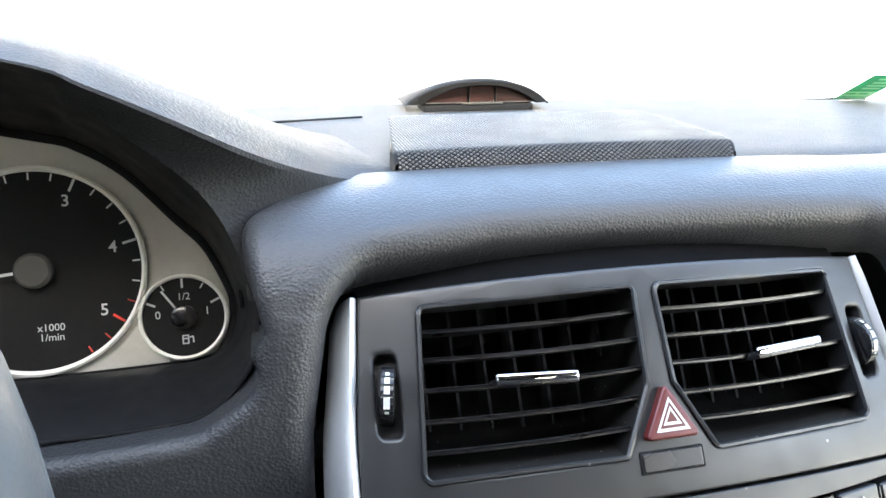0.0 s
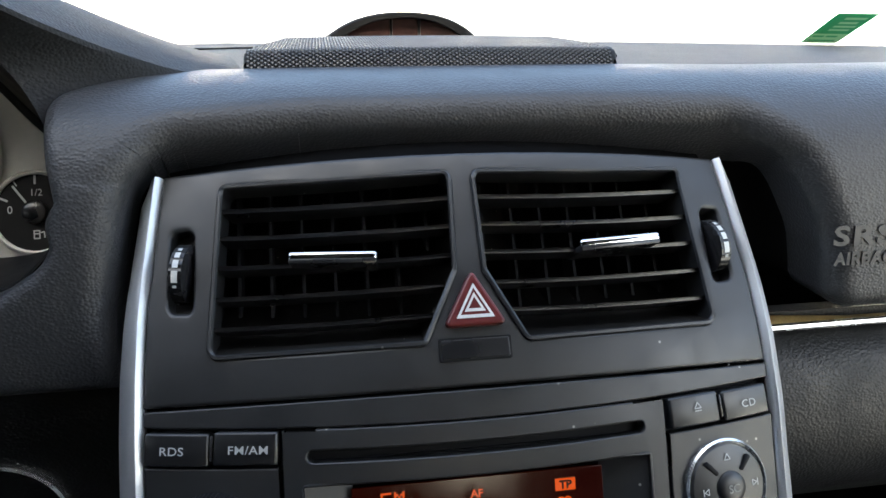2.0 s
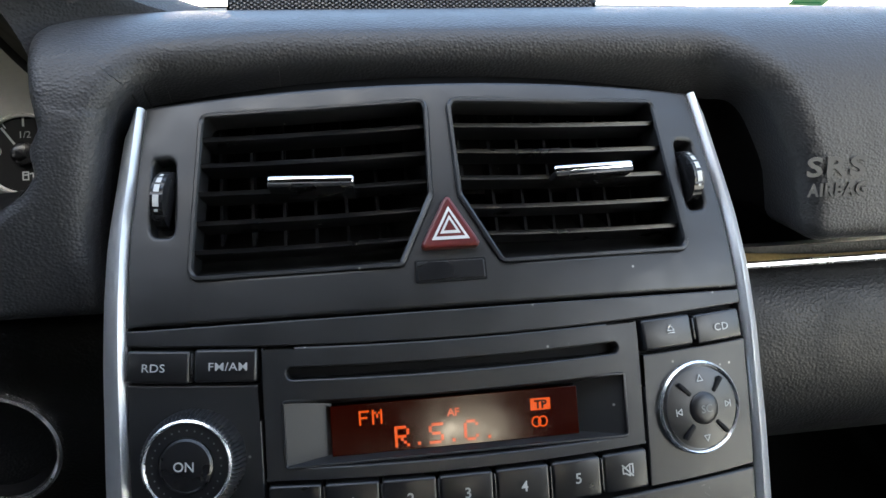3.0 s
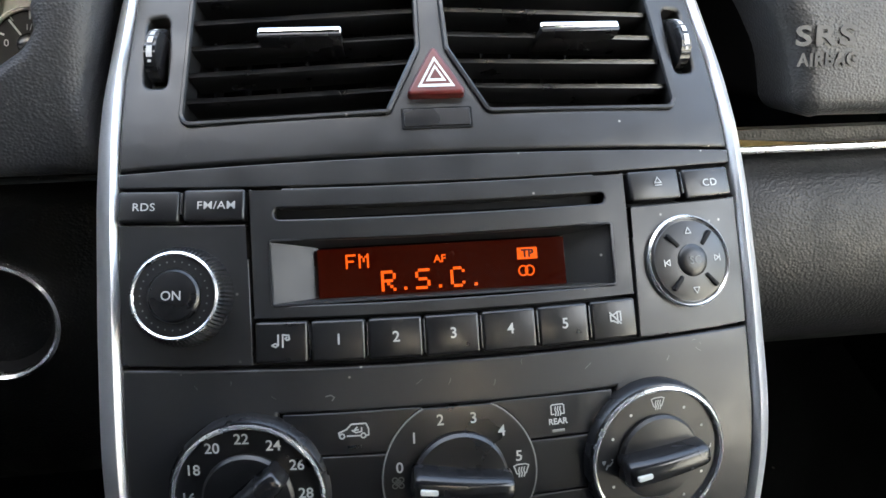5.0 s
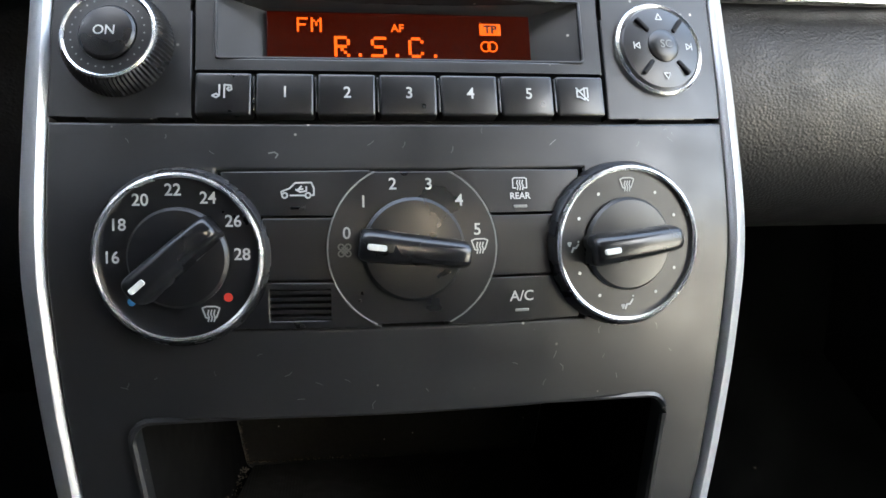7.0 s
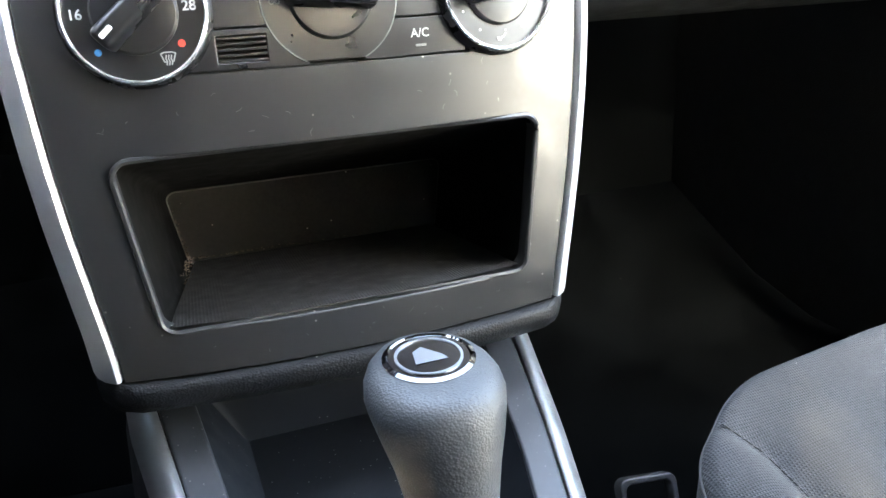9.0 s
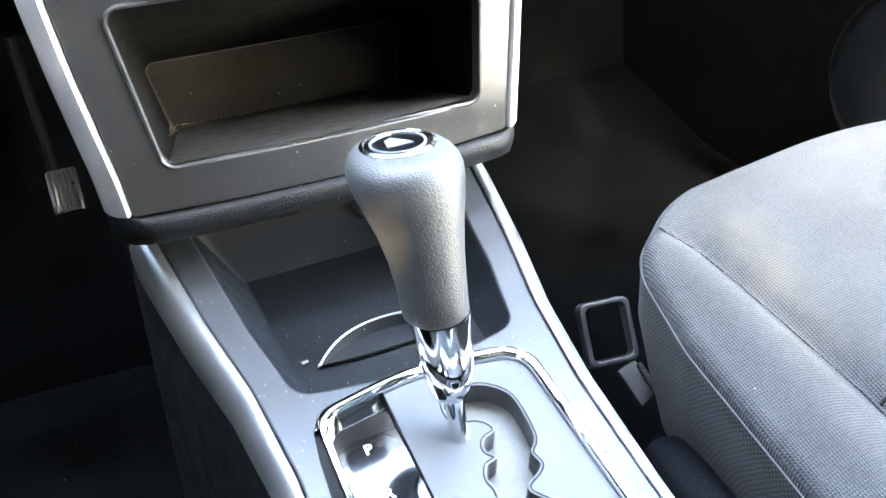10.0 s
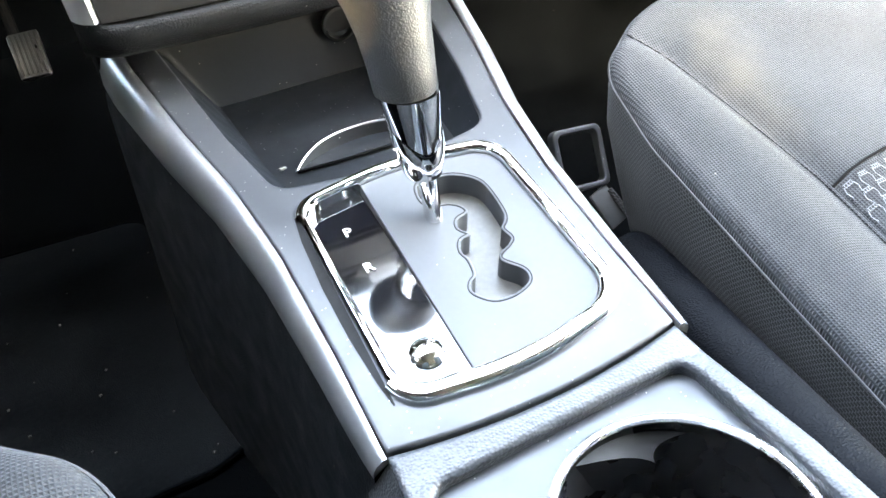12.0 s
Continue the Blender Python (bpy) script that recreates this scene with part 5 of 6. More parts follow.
def build_grille():
    g = thing("speaker_grille", "dark perforated centre speaker grille on the dashboard top", "speaker", (0, 0.11, 0.378))
    m = lambda x, y, d: Vector((x, y, 0.3862 - 0.0010 * (x / 0.09) ** 2 - 0.010 * max(0.0, (0.074 - y) / 0.009) ** 1.6)) + Vector((0, 0, d))
    o = rpoly([(-0.0872, 0.0655, 0.001), (0.0930, 0.0645, 0.001), (0.0975, 0.085, 0.01), (0.098, 0.130, 0.03), (0.088, 0.175, 0.02), (-0.066, 0.178, 0.02), (-0.078, 0.13, 0.03), (-0.0868, 0.085, 0.01)], 0.004)
    base = part("grille_body", plate(o, [], m, 0.0016, 0.010, 0.006, step_v=0.003), BLACK, g)
    # dark shadow gap round the grille
    part("gap", tube([m(x, y, -0.0042 if y > 0.07 else -0.0022) for x, y in inset(o if area2(o) > 0 else o[::-1], -0.0012) if x > 0.0905 and y > 0.066], 0.0016, 6), BLACK, g, "dark gap round the grille")
    # lattice of raised diamond knots in staggered rows, over the rounded front and the top
    line, run = [], [0.0]
    for y in np.linspace(0.0657, 0.168, 700):
        line.append(m(0, y, 0))
    for p0, p1 in zip(line, line[1:]):
        run.append(run[-1] + (p1 - p0).length)
    bm = bmesh.new()
    j, s = 0, 0.0012
    while s < run[-1]:
        y, h = float(np.interp(s, run, [q.y for q in line])), 0.00082
        ya, yb = (float(np.interp(s + k, run, [q.y for q in line])) for k in (-h, h))
        for k in range(58):
            x = -0.0850 + 0.00316 * (k + 0.5 * (j % 2))
            if x > 0.0905 + min(0.004, (y - 0.066) * 0.2) - max(0, y - 0.13) * 0.15 or x < -0.0850 + max(0, y - 0.085) * 0.16:
                continue
            a = 0.00108
            c, pa, pb = m(x, y, 0), m(x, ya, 0), m(x, yb, 0)
            n = Vector((0, -(pb.z - pa.z), pb.y - pa.y)).normalized()
            ring = [m(x - a, y, 0), pa, m(x + a, y, 0), pb]
            low = [bm.verts.new(q + n * 0.0002) for q in ring]
            top = [bm.verts.new(c + (q - c) * 0.66 + n * 0.0009) for q in ring]
            for q in range(4):
                bm.faces.new((low[q], low[(q + 1) % 4], top[(q + 1) % 4], top[q]))
            bm.faces.new(top)
        s += 0.00112
        j += 1
    part("mesh", bm, GRILLE, g, "fine diamond lattice", 60)["kind"] = "stuff"
    return g


build_grille()


def build_sensor():
    s = thing("dash_display_unit", "low dark arched parking display unit with red-brown lenses", "display unit", (0.0058, 0.246, 0.379))
    c, w, low, tall = 0.0058, 0.0530, 0.3812, 0.0178
    rise = lambda u, k=1.0: max(0.0, 1 - abs(u / k) ** 2.3)
    front = lambda u: 0.2320 + 0.0100 * u * u
    rows = []
    for u in np.sin(np.linspace(-math.pi / 2, math.pi / 2, 41)):
        x, y = c + w * u, front(u)
        zt = low + 0.0022 * (1 - u ** 8) + (tall - 0.0022) * rise(u)
        zi = low + (tall - 0.0042) * rise(u, 0.80)
        zi = min(zi, zt - 0.0012)
        rows.append([Vector(p) for p in ((x, y + 0.0100, zi), (x, y + 0.0014, zi), (x, y, zi + 0.0006), (x, y, max(zi + 0.0007, zt - 0.0012)), (x, y + 0.0016, zt), (x, y + 0.014, zt - 0.0004),
                                         (x, y + 0.030, low + (zt - low) * 0.72), (x, y + 0.040, low), (x, y + 0.0100, low - 0.0004))])
    part("cover", loft(rows, close_cols=True, caps=True), COVER, s, "arched dark grey cover", -50)
    for a, b in ((-0.0330, -0.0030), (-0.0015, 0.0165), (0.0180, 0.0465)):
        xs = np.linspace(a, b, 9)
        zt = [low + 0.0006 + (tall - 0.0046) * rise((x - c) / w, 0.80) for x in xs]
        rows = [[Vector((x, 0.2400, low + 0.0012)) for x in xs], [Vector((x, 0.2412, max(z, low + 0.0014))) for x, z in zip(xs, zt)], [Vector((x, 0.2436, max(z, low + 0.0014))) for x, z in zip(xs, zt)]]
        lens = part("lens", loft(rows), LENS, s, "dark red-brown lens")
        edge = [Vector((x, 0.2396, low + 0.0012)) for x in xs] + [Vector((x, 0.2406, max(z, low + 0.0014))) for x, z in zip(xs[::-1], zt[::-1])]
        part("lens_frame", tube(edge + edge[:1], 0.00040, 5, caps=False), HUBGREY, lens, "thin tan frame")
    part("foot", brick(pose(c, 0.2500, 0.3775), 0.0800, 0.0220, 0.0078, 0.0015), BLACK, s)
    part("strip", brick(pose(c + 0.002, 0.2392, 0.3818), 0.030, 0.002, 0.0012, 0.0004), HUBGREY, s)


build_sensor()


def build_cluster():
    ic = thing("instrument_cluster", "grey car instrument cluster with white-ringed black gauges", "gauge cluster", (-0.3, 0.07, 0.292))
    n = Vector((0, -1, 0.39)).normalized()
    ex = Vector((1, 0, 0))
    up = n.cross(ex)
    base = Matrix((ex, up, n)).transposed().to_4x4()
    base.translation = (-0.2475, 0.0772, 0.3377)
    L = lambda x, z: ((x + 0.2475), (z - 0.3377) / up.z)
    o = [L(x, z) for x, z in ((-0.52, 0.40), (-0.42, 0.413), (-0.33, 0.413), (-0.2461, 0.3990), (-0.2266, 0.3930), (-0.2071, 0.3810), (-0.1873, 0.3610), (-0.1700, 0.3390), (-0.1615, 0.3200), (-0.1625, 0.3050), (-0.1740, 0.2900), (-0.25, 0.2885), (-0.52, 0.2885))]
    part("bezel_plate", plate(o, [], on(base @ Matrix.Translation((0, 0, -0.0005))), 0.0005, 0.002, 0.05), CLUSTER, ic)
    # rev counter
    r = 0.0450
    g = part("rev_counter", lathe([(r, 0.0006), (0, 0.0006)], base, 72), DIAL, ic, "black rev counter dial")
    part("gauge_ring", lathe([(r + 0.0016, 0.0), (r + 0.0016, 0.0022), (r + 0.0005, 0.0030), (r - 0.0007, 0.0022), (r - 0.0009, 0.0004)], base, 80), RINGWHITE, g, "white ring")
    A = lambda v: radians(217 - (v - 0) * 50.5)
    bm, red = bmesh.new(), bmesh.new()
    for k in range(0, 25):
        v = k / 4
        if v > 5.6:
            break
        a, big = A(v), k % 4 == 0
        strokes([[(q * math.cos(a), q * math.sin(a)) for q in (r - 0.0015, r - (0.0068 if big else 0.0044))]], 0.0011 if big else 0.0007, base, 0.0009, red if v > 4.6 else bm)
    for k in range(6):
        a = A(k)
        merge(bm, lettering(str(k), 0.0052, base @ move(0.0335 * math.cos(a), 0.0335 * math.sin(a)), bold=0.00008, lift=0.0009))
    merge(bm, lettering("x1000", 0.0032, base @ move(0.0050, -0.0255), lift=0.0009))
    merge(bm, lettering("1/min", 0.0032, base @ move(0.0055, -0.0298), lift=0.0009))
    part("scale", bm, PRINT, g, "white numbers and ticks")
    part("red_zone", red, REDPRINT, g, "red ticks")
    part("needle", strokes([[(-0.006, -0.0006), (-0.040, -0.0040)]], 0.0013, base, 0.0050), PRINT, g, "white needle")
    part("hub", lathe([(0.0078, 0.0010), (0.0078, 0.0050), (0.0066, 0.0062), (0, 0.0064)], base, 32), HUBGREY, g)
    # speedometer beyond it
    b2 = base @ Matrix.Translation((-0.125, 0.004, 0))
    g2 = part("speedometer", lathe([(0.052, 0.0006), (0, 0.0006)], b2, 72), DIAL, ic)
    part("gauge_ring", lathe([(0.053, 0.0), (0.053, 0.0022), (0.0523, 0.0028), (0.0514, 0.0022), (0.0512, 0.0004)], b2, 80), RINGWHITE, g2)
    # fuel gauge
    x, y = L(-0.1866, 0.3137)
    f = base @ Matrix.Translation((x, y, 0.0012))
    r = 0.0186
    g3 = part("fuel_gauge", lathe([(r, 0.0006), (0, 0.0006)], f, 56), DIAL, ic, "small black fuel gauge with the needle low")
    part("gauge_ring", lathe([(r + 0.0011, -0.001), (r + 0.0011, 0.0020), (r + 0.0003, 0.0026), (r - 0.0006, 0.0020), (r - 0.0007, 0.0004)], f, 64), RINGWHITE, g3, "white ring")
    bm = bmesh.new()
    for a, big in ((155, 1), (122, 0), (90, 1), (58, 0), (25, 1)):
        a = radians(a)
        strokes([[(q * math.cos(a), q * math.sin(a)) for q in (r - 0.0012, r - (0.0050 if big else 0.0036))]], 0.0010 if big else 0.0006, f, 0.0009, bm)
    merge(bm, lettering("0", 0.0036, f @ move(-0.0112, 0.0016), lift=0.0009))
    merge(bm, lettering("1", 0.0036, f @ move(0.0104, 0.0022), lift=0.0009))
    merge(bm, lettering("1/2", 0.0032, f @ move(0.0008, 0.0094), lift=0.0009))
    strokes([[(-0.0010 + a, -0.0122 + b) for a, b in ((0, 0), (0, 0.0036), (0.0024, 0.0036), (0.0024, 0), (0, 0))], [(0.0020, -0.0095), (0.0034, -0.0092), (0.0036, -0.0118)], [(-0.0006, -0.0100), (0.0010, -0.0100)]], 0.0006, f, 0.0009, bm)
    part("scale", bm, PRINT, g3)
    part("needle", strokes([[(-0.0030, 0.0040), (-0.0088, 0.0122)]], 0.0010, f, 0.0030), PRINT, g3, "white needle")
    part("hub", lathe([(0.0055, 0.0008), (0.0055, 0.0034), (0.0044, 0.0042), (0, 0.0044)], f, 28), KNOB, g3)


build_cluster()


def build_wheel():
    w = thing("steering_wheel", "grey leather-covered steering wheel in front of the driver", "steering wheel", (-0.372, -0.14, 0.20))
    m = Matrix.Translation((-0.3745, -0.150, 0.335)) @ Matrix.Rotation(radians(66), 4, "X")
    rows = []
    for k in range(72):
        a = 2 * math.pi * k / 72
        rows.append([m @ Vector(((0.172 + 0.0155 * math.cos(b)) * math.cos(a), (0.172 + 0.0155 * math.cos(b)) * math.sin(a), 0.0155 * math.sin(b))) for b in np.linspace(0, 2 * math.pi, 14)[:-1]])
    part("rim", loft(rows, close_rows=True, close_cols=True), RIMLEATHER, w)
    part("hub", lathe([(0.078, -0.02), (0.078, 0.004), (0.066, 0.018), (0.03, 0.024), (0, 0.025)], m @ Matrix.Translation((0, 0, -0.03)), 40), PAD, w)
    for a in (-50, 230, 262, 278):
        a = radians(a)
        part("spoke", tube([m @ Vector((q * math.cos(a), q * math.sin(a), -0.02 + 0.012 * (q - 0.06) / 0.1)) for q in (0.05, 0.09, 0.13, 0.165)], 0.013, 10, flat=0.6), PAD, w)
    part("column", lathe([(0.04, -0.30), (0.045, -0.05)], m, 24), BLACK, w)


build_wheel()


# ---- gear console ----
WIDE = [(-0.34, 0.0690), (-0.28, 0.0700), (-0.22, 0.0728), (-0.165, 0.0800), (-0.11, 0.0925), (-0.036, 0.1060), (0.02, 0.1120)]


def wide(y):
    return lerp(WIDE, y)


def build_console():
    gc = thing("gear_console", "slate plastic gear console with silver side rails", "centre console", (0, -0.2, -0.31))
    ys = list(np.linspace(-0.328, 0.0, 22))
    end = [(x, -0.3345 + 0.0065 * (x / 0.069) ** 2) for x in np.linspace(-0.0685, 0.0685, 11)]
    outer = end + [(wide(y) - 0.0004, y) for y in ys[1:]] + [(-wide(y) + 0.0004, y) for y in ys[::-1][:-1]]
    tray = rpoly([(-0.0605, -0.1755, 0.014), (0.0, -0.1860, 0.06), (0.0605, -0.1755, 0.014), (0.0720, -0.125, 0.05), (0.0900, -0.012, 0.006), (-0.0900, -0.012, 0.006), (-0.0720, -0.125, 0.05)], 0.01)
    gate = rpoly([(-0.0565, -0.1945, 0.012), (0.0, -0.1850, 0.2), (0.0555, -0.1945, 0.014), (0.0565, -0.3085, 0.012), (0.0, -0.3195, 0.2), (-0.0545, -0.3130, 0.012)], 0.01, 7)
    part("top_plate", plate(outer, [tray, gate], deck, 0.0016, 0.006, 0.010), CONSOLE, gc)
    # tray: walls that fall to a nearly level floor
    floor_z = lambda y: -0.0885 + 0.055 * (y + 0.02)
    rim = [deck(x, y, -0.003) for x, y in tray]
    low = [Vector((x * lerp([(-0.18, 0.84), (-0.125, 0.80), (-0.012, 0.70)], y), max(-0.1700, min(-0.019, y * 0.97)), 0)) for x, y in tray]
    for p in low:
        p.z = min(floor_z(p.y), deck(0, p.y).z - 0.010)
    mid = [a.lerp(b, 0.55) for a, b in zip(rim, low)]
    low2 = [Vector((p.x * 0.96, p.y * 0.985 - 0.001, p.z - 0.0018)) for p in low]
    bm = loft([rim, mid, low, low2], close_cols=True)
    part("tray_wall", bm, TRAYWALL, gc, "dusty sloping tray wall", -40)
    bm = bmesh.new()
    bm.faces.new([bm.verts.new(p) for p in low2])
    part("tray_floor", bm, TRAY, gc, "dusty tray floor")
    # crescent lip on the tray floor
    rows = []
    for k in range(21):
        t = -1 + k / 10
        x = 0.002 + 0.044 * t
        yr, yf = -0.1400 - 0.004 * (1 - t * t), -0.1400 + 0.0185 * (1 - t * t)
        z = floor_z(-0.139)
        rows.append([Vector((x, yr, z)), Vector((x, yr, z + 0.0012)), Vector((x, yf - 0.0015, z + 0.0005)), Vector((x, yf - 0.0012, z + 0.0075 * (1 - t ** 4))), Vector((x, yf + 0.0008, z + 0.0078 * (1 - t ** 4))), Vector((x, yf + 0.004, z))])
    part("coin_lip", loft(rows), TRAY, gc, "crescent lip with a bright edge", -30)
    part("coin_lip_edge", tube([r[4] + Vector((0, -0.001, 0.0004)) for r in rows], 0.0006, 6), RAIL, gc)
    part("socket", lathe([(0.0125, 0.0), (0.0125, 0.004), (0.0105, 0.0045), (0.0095, 0.0), (0, 0.0)], Matrix.Translation((0.034, -0.016, -0.056)) @ Matrix.Rotation(radians(100), 4, "X"), 28), BUTTON, gc, "round power socket cover")
    # side rails
    for s in (-1, 1):
        rows, skirt = [], []
        for y in np.linspace(-0.331, -0.005, 40):
            p, out = deck(s * wide(y), y), Vector((s, 0, 0))
            k = min(1.0, max(0.0, (y + 0.331) / 0.30)) ** 0.7 * 0.50 + 0.34
            rows.append([p + CN * -0.003, p + CN * 0.0010 * k + out * 0.0004, p + CN * 0.0024 * k + out * 0.0028 * k, p + CN * 0.0020 * k + out * 0.0058 * k, p + CN * -0.0010 + out * 0.0098 * k,
                         p + CN * -0.0070 * k + out * 0.0148 * k, p + CN * -0.0170 * k + out * 0.0186 * k, p + CN * -0.030 * k + out * 0.0200 * k])
            q = p + CN * -0.027 * k + out * 0.0180 * k
            skirt.append([q, Vector((q.x + s * 0.004, q.y, q.z - 0.02)), Vector((s * (abs(q.x) + 0.012), q.y, (q.z - 0.31) / 2)), Vector((s * (abs(q.x) + 0.022), q.y, -0.312))])
        part("side_rail", loft(rows, caps=True), RAIL, gc, "satin silver side rail", -50)
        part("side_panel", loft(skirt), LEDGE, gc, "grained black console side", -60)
    # front block under the stack, in the near-black shade tone
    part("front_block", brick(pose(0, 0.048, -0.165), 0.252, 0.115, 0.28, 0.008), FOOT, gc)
    return gc


build_console()


def build_shifter():
    sh = thing("gear_selector", "automatic gear selector with worn grey leather knob on chrome", "gear lever", tuple(deck(0, -0.25)))
    ringo = rpoly([(-0.0585, -0.1925, 0.014), (0.0, -0.1826, 0.2), (0.0578, -0.1925, 0.018), (0.0588, -0.3100, 0.022), (0.0, -0.3220, 0.2), (-0.0568, -0.3150, 0.017)], 0.01, 7)
    ringi = rpoly([(-0.0534, -0.1972, 0.012), (0.0, -0.1884, 0.2), (0.0524, -0.1972, 0.014), (0.0530, -0.3040, 0.019), (0.0, -0.3140, 0.2), (-0.0512, -0.3075, 0.014)], 0.01, 7)
    ringo = inset(ringo if area2(ringo) > 0 else ringo[::-1], -0.0014)
    part("chrome_frame", plate(ringo, [ringi], lambda x, y, d: deck(x, y, d + 0.0046), 0.0033, 0.0120, 0.02, rseg=7), CHROME, sh, "chrome frame round the gate")
    slot = smooth_ring([(0.0040, -0.2065), (0.0024, -0.2150), (0.0052, -0.2202), (0.0138, -0.2228), (0.0188, -0.2275), (0.0192, -0.2325), (0.0124, -0.2348), (0.0103, -0.2400), (0.0135, -0.2455), (0.0074, -0.2475), (0.0045, -0.2534), (0.0055, -0.2595), (0.0038, -0.2685),
                        (-0.0002, -0.2715), (-0.0022, -0.2755), (0.0000, -0.2802), (0.0052, -0.2845), (0.0138, -0.2853), (0.0222, -0.2827), (0.0251, -0.2790), (0.0243, -0.2742), (0.0185, -0.2665), (0.0198, -0.2622), (0.0260, -0.2592), (0.0296, -0.2558),
                        (0.0286, -0.2490), (0.0330, -0.2444), (0.0351, -0.2380), (0.0360, -0.2208), (0.0329, -0.2126), (0.0249, -0.2060), (0.0155, -0.2040), (0.0078, -0.2038)], 4)
    gp = [(x, y) for x, y in ringi]
    # the plate right of the glossy indicator strip
    def clip(poly, x0, keep_right):
        out = []
        for (a, b), (c, d) in zip(poly, poly[1:] + poly[:1]):
            ina, inc = (a >= x0) == keep_right, (c >= x0) == keep_right
            if ina:
                out.append((a, b))
            if ina != inc:
                t = (x0 - a) / (c - a)
                out.append((x0, b + (d - b) * t))
        return out
    part("gate_plate", plate(clip(gp, -0.0213, True), [slot], lambda x, y, d: deck(x, y, d + 0.0004), 0.0006, 0.016, 0.010), GATE, sh, "grey plastic gate plate with zigzag slot")
    part("slot_edge", tube([deck(x, y, 0.0003) for x, y in inset(slot[::-1] if area2(slot) < 0 else slot, -0.0014)] + [deck(*inset(slot[::-1] if area2(slot) < 0 else slot, -0.0014)[0], 0.0003)], 0.00042, 5, caps=False), BLACK, sh)
    part("slot_floor", plate(rect(-0.012, -0.296, 0.040, -0.200), [], lambda x, y, d: deck(x, y, d - 0.0125), 0, 0.001, 0.03), GATEFLOOR, sh, "dusty slider under the slot")
    # the strip leans back a little less than the plate
    sink = lambda y: 0.027 * max(0.0, min(1.0, (y + 0.290) / 0.022)) * max(0.0, y + 0.290) + 0.027 * max(0.0, y + 0.268)
    part("indicator_strip", plate(clip(gp, -0.0219, False), [], lambda x, y, d: deck(x, y, d + 0.0007 - sink(y)), 0.0004, 0.004, 0.006), GLASSY, sh, "glossy black gear indicator strip")
    for w, x, y in (("P", -0.0383, -0.2168), ("R", -0.0379, -0.2420)):
        part("gear_letter", lettering(w, 0.0056, deck_frame(x, y, 0.0012 - sink(y)) @ Matrix.Rotation(-0.054, 4, "X"), bold=0.0002), PRINT, sh)
    part("release_button", lathe([(0.0080, 0.0), (0.0078, 0.0012), (0.0060, 0.0030), (0.0030, 0.0040), (0, 0.0043)], deck_frame(-0.0353, -0.2963, 0.0004 - sink(-0.2963)), 36), CHROME, sh, "domed chrome button")
    # dark gap between the frame's driver side and the console
    side = [(-0.0592, -0.199), (-0.0612, -0.215), (-0.0624, -0.245), (-0.0618, -0.275), (-0.0598, -0.300), (-0.0580, -0.312)]
    rows = [[deck(x, y, 0.0004), deck(-0.0572, y, 0.0004)] for x, y in side]
    part("frame_gap", loft(rows), BLACK, sh, "dark gap beside the frame")
    # lever
    m = Matrix.Translation((0.0030, -0.2290, -0.115)) @ Matrix.Rotation(radians(-4), 4, "X")
    part("shaft", lathe([(0.0046, 0.0), (0.0046, 0.05)], m, 24), CHROME, sh, "chrome shaft")
    spine = [(-0.2252, -0.0745, 0.0072), (-0.2250, -0.0735, 0.0090), (-0.2248, -0.0700, 0.0102), (-0.2240, -0.0600, 0.0112), (-0.2232, -0.0480, 0.0126), (-0.2225, -0.0345, 0.0140), (-0.2224, -0.0325, 0.0142)]
    rows = []
    for y, z, r in spine:
        rows.append([Vector((0.0022 + r * math.cos(a), y + r * 1.05 * math.sin(a), z + 0.10 * r * math.sin(a))) for a in np.linspace(0, 2 * math.pi, 33)[:-1]])
    col = part("collar", loft(rows, close_cols=True, caps=True), CHROME, sh, "chrome collar", -40)
    rows = []
    for y, z, r in ((-0.2246, -0.0640, 0.0120), (-0.2241, -0.0590, 0.0128), (-0.2236, -0.0545, 0.0126)):
        rows.append([Vector((0.0022 + r * math.cos(a), y + r * 1.05 * math.sin(a), z + 0.006 * math.cos(2 * a))) for a in np.linspace(0, 2 * math.pi, 33)[:-1]])
    part("collar_ridge", loft(rows, close_cols=True), CHROME, col, "", -60)
    # leather knob: sections along a spine that leans forward
    sec = [(-0.2223, -0.0328, 0.0136, 0.0), (-0.2222, -0.0318, 0.0146, 0.0), (-0.2212, -0.0200, 0.0152, 3), (-0.2190, -0.0060, 0.0165, 8), (-0.2160, 0.0060, 0.0188, 12), (-0.2125, 0.0160, 0.0218, 16), (-0.2090, 0.0240, 0.0240, 18),
           (-0.2065, 0.0285, 0.0248, 16), (-0.2042, 0.0330, 0.0240, 10), (-0.2030, 0.0362, 0.0220, 2), (-0.2025, 0.0381, 0.0194, -4), (-0.2022, 0.0391, 0.0164, -8), (-0.2022, 0.0394, 0.0100, -8), (-0.2022, 0.0395, 0.0, -8)]
    rows = []
    for y, z, r, tilt in sec:
        c, s = math.cos(radians(tilt)), math.sin(radians(tilt))
        row = []
        for a in np.linspace(0, 2 * math.pi, 41)[:-1]:
            u, v = max(r, 0.0002) * math.cos(a), max(r, 0.0002) * 1.10 * math.sin(a)
            row.append(Vector((0.0012 + u, y + v * c, z - v * s * 0.5)))
        rows.append(row)
    kn = part("knob", loft(rows, close_cols=True), LEATHER, sh, "worn grey leather knob", -60)
    t = Matrix.Translation((0.0012, -0.2022, 0.0393)) @ Matrix.Rotation(radians(4), 4, "X")
    part("badge", lathe([(0.0168, -0.002), (0.0166, 0.0002), (0.0150, 0.0010), (0.0144, 0.0004), (0, 0.0004)], t, 40), GLASSY, kn, "round black badge")
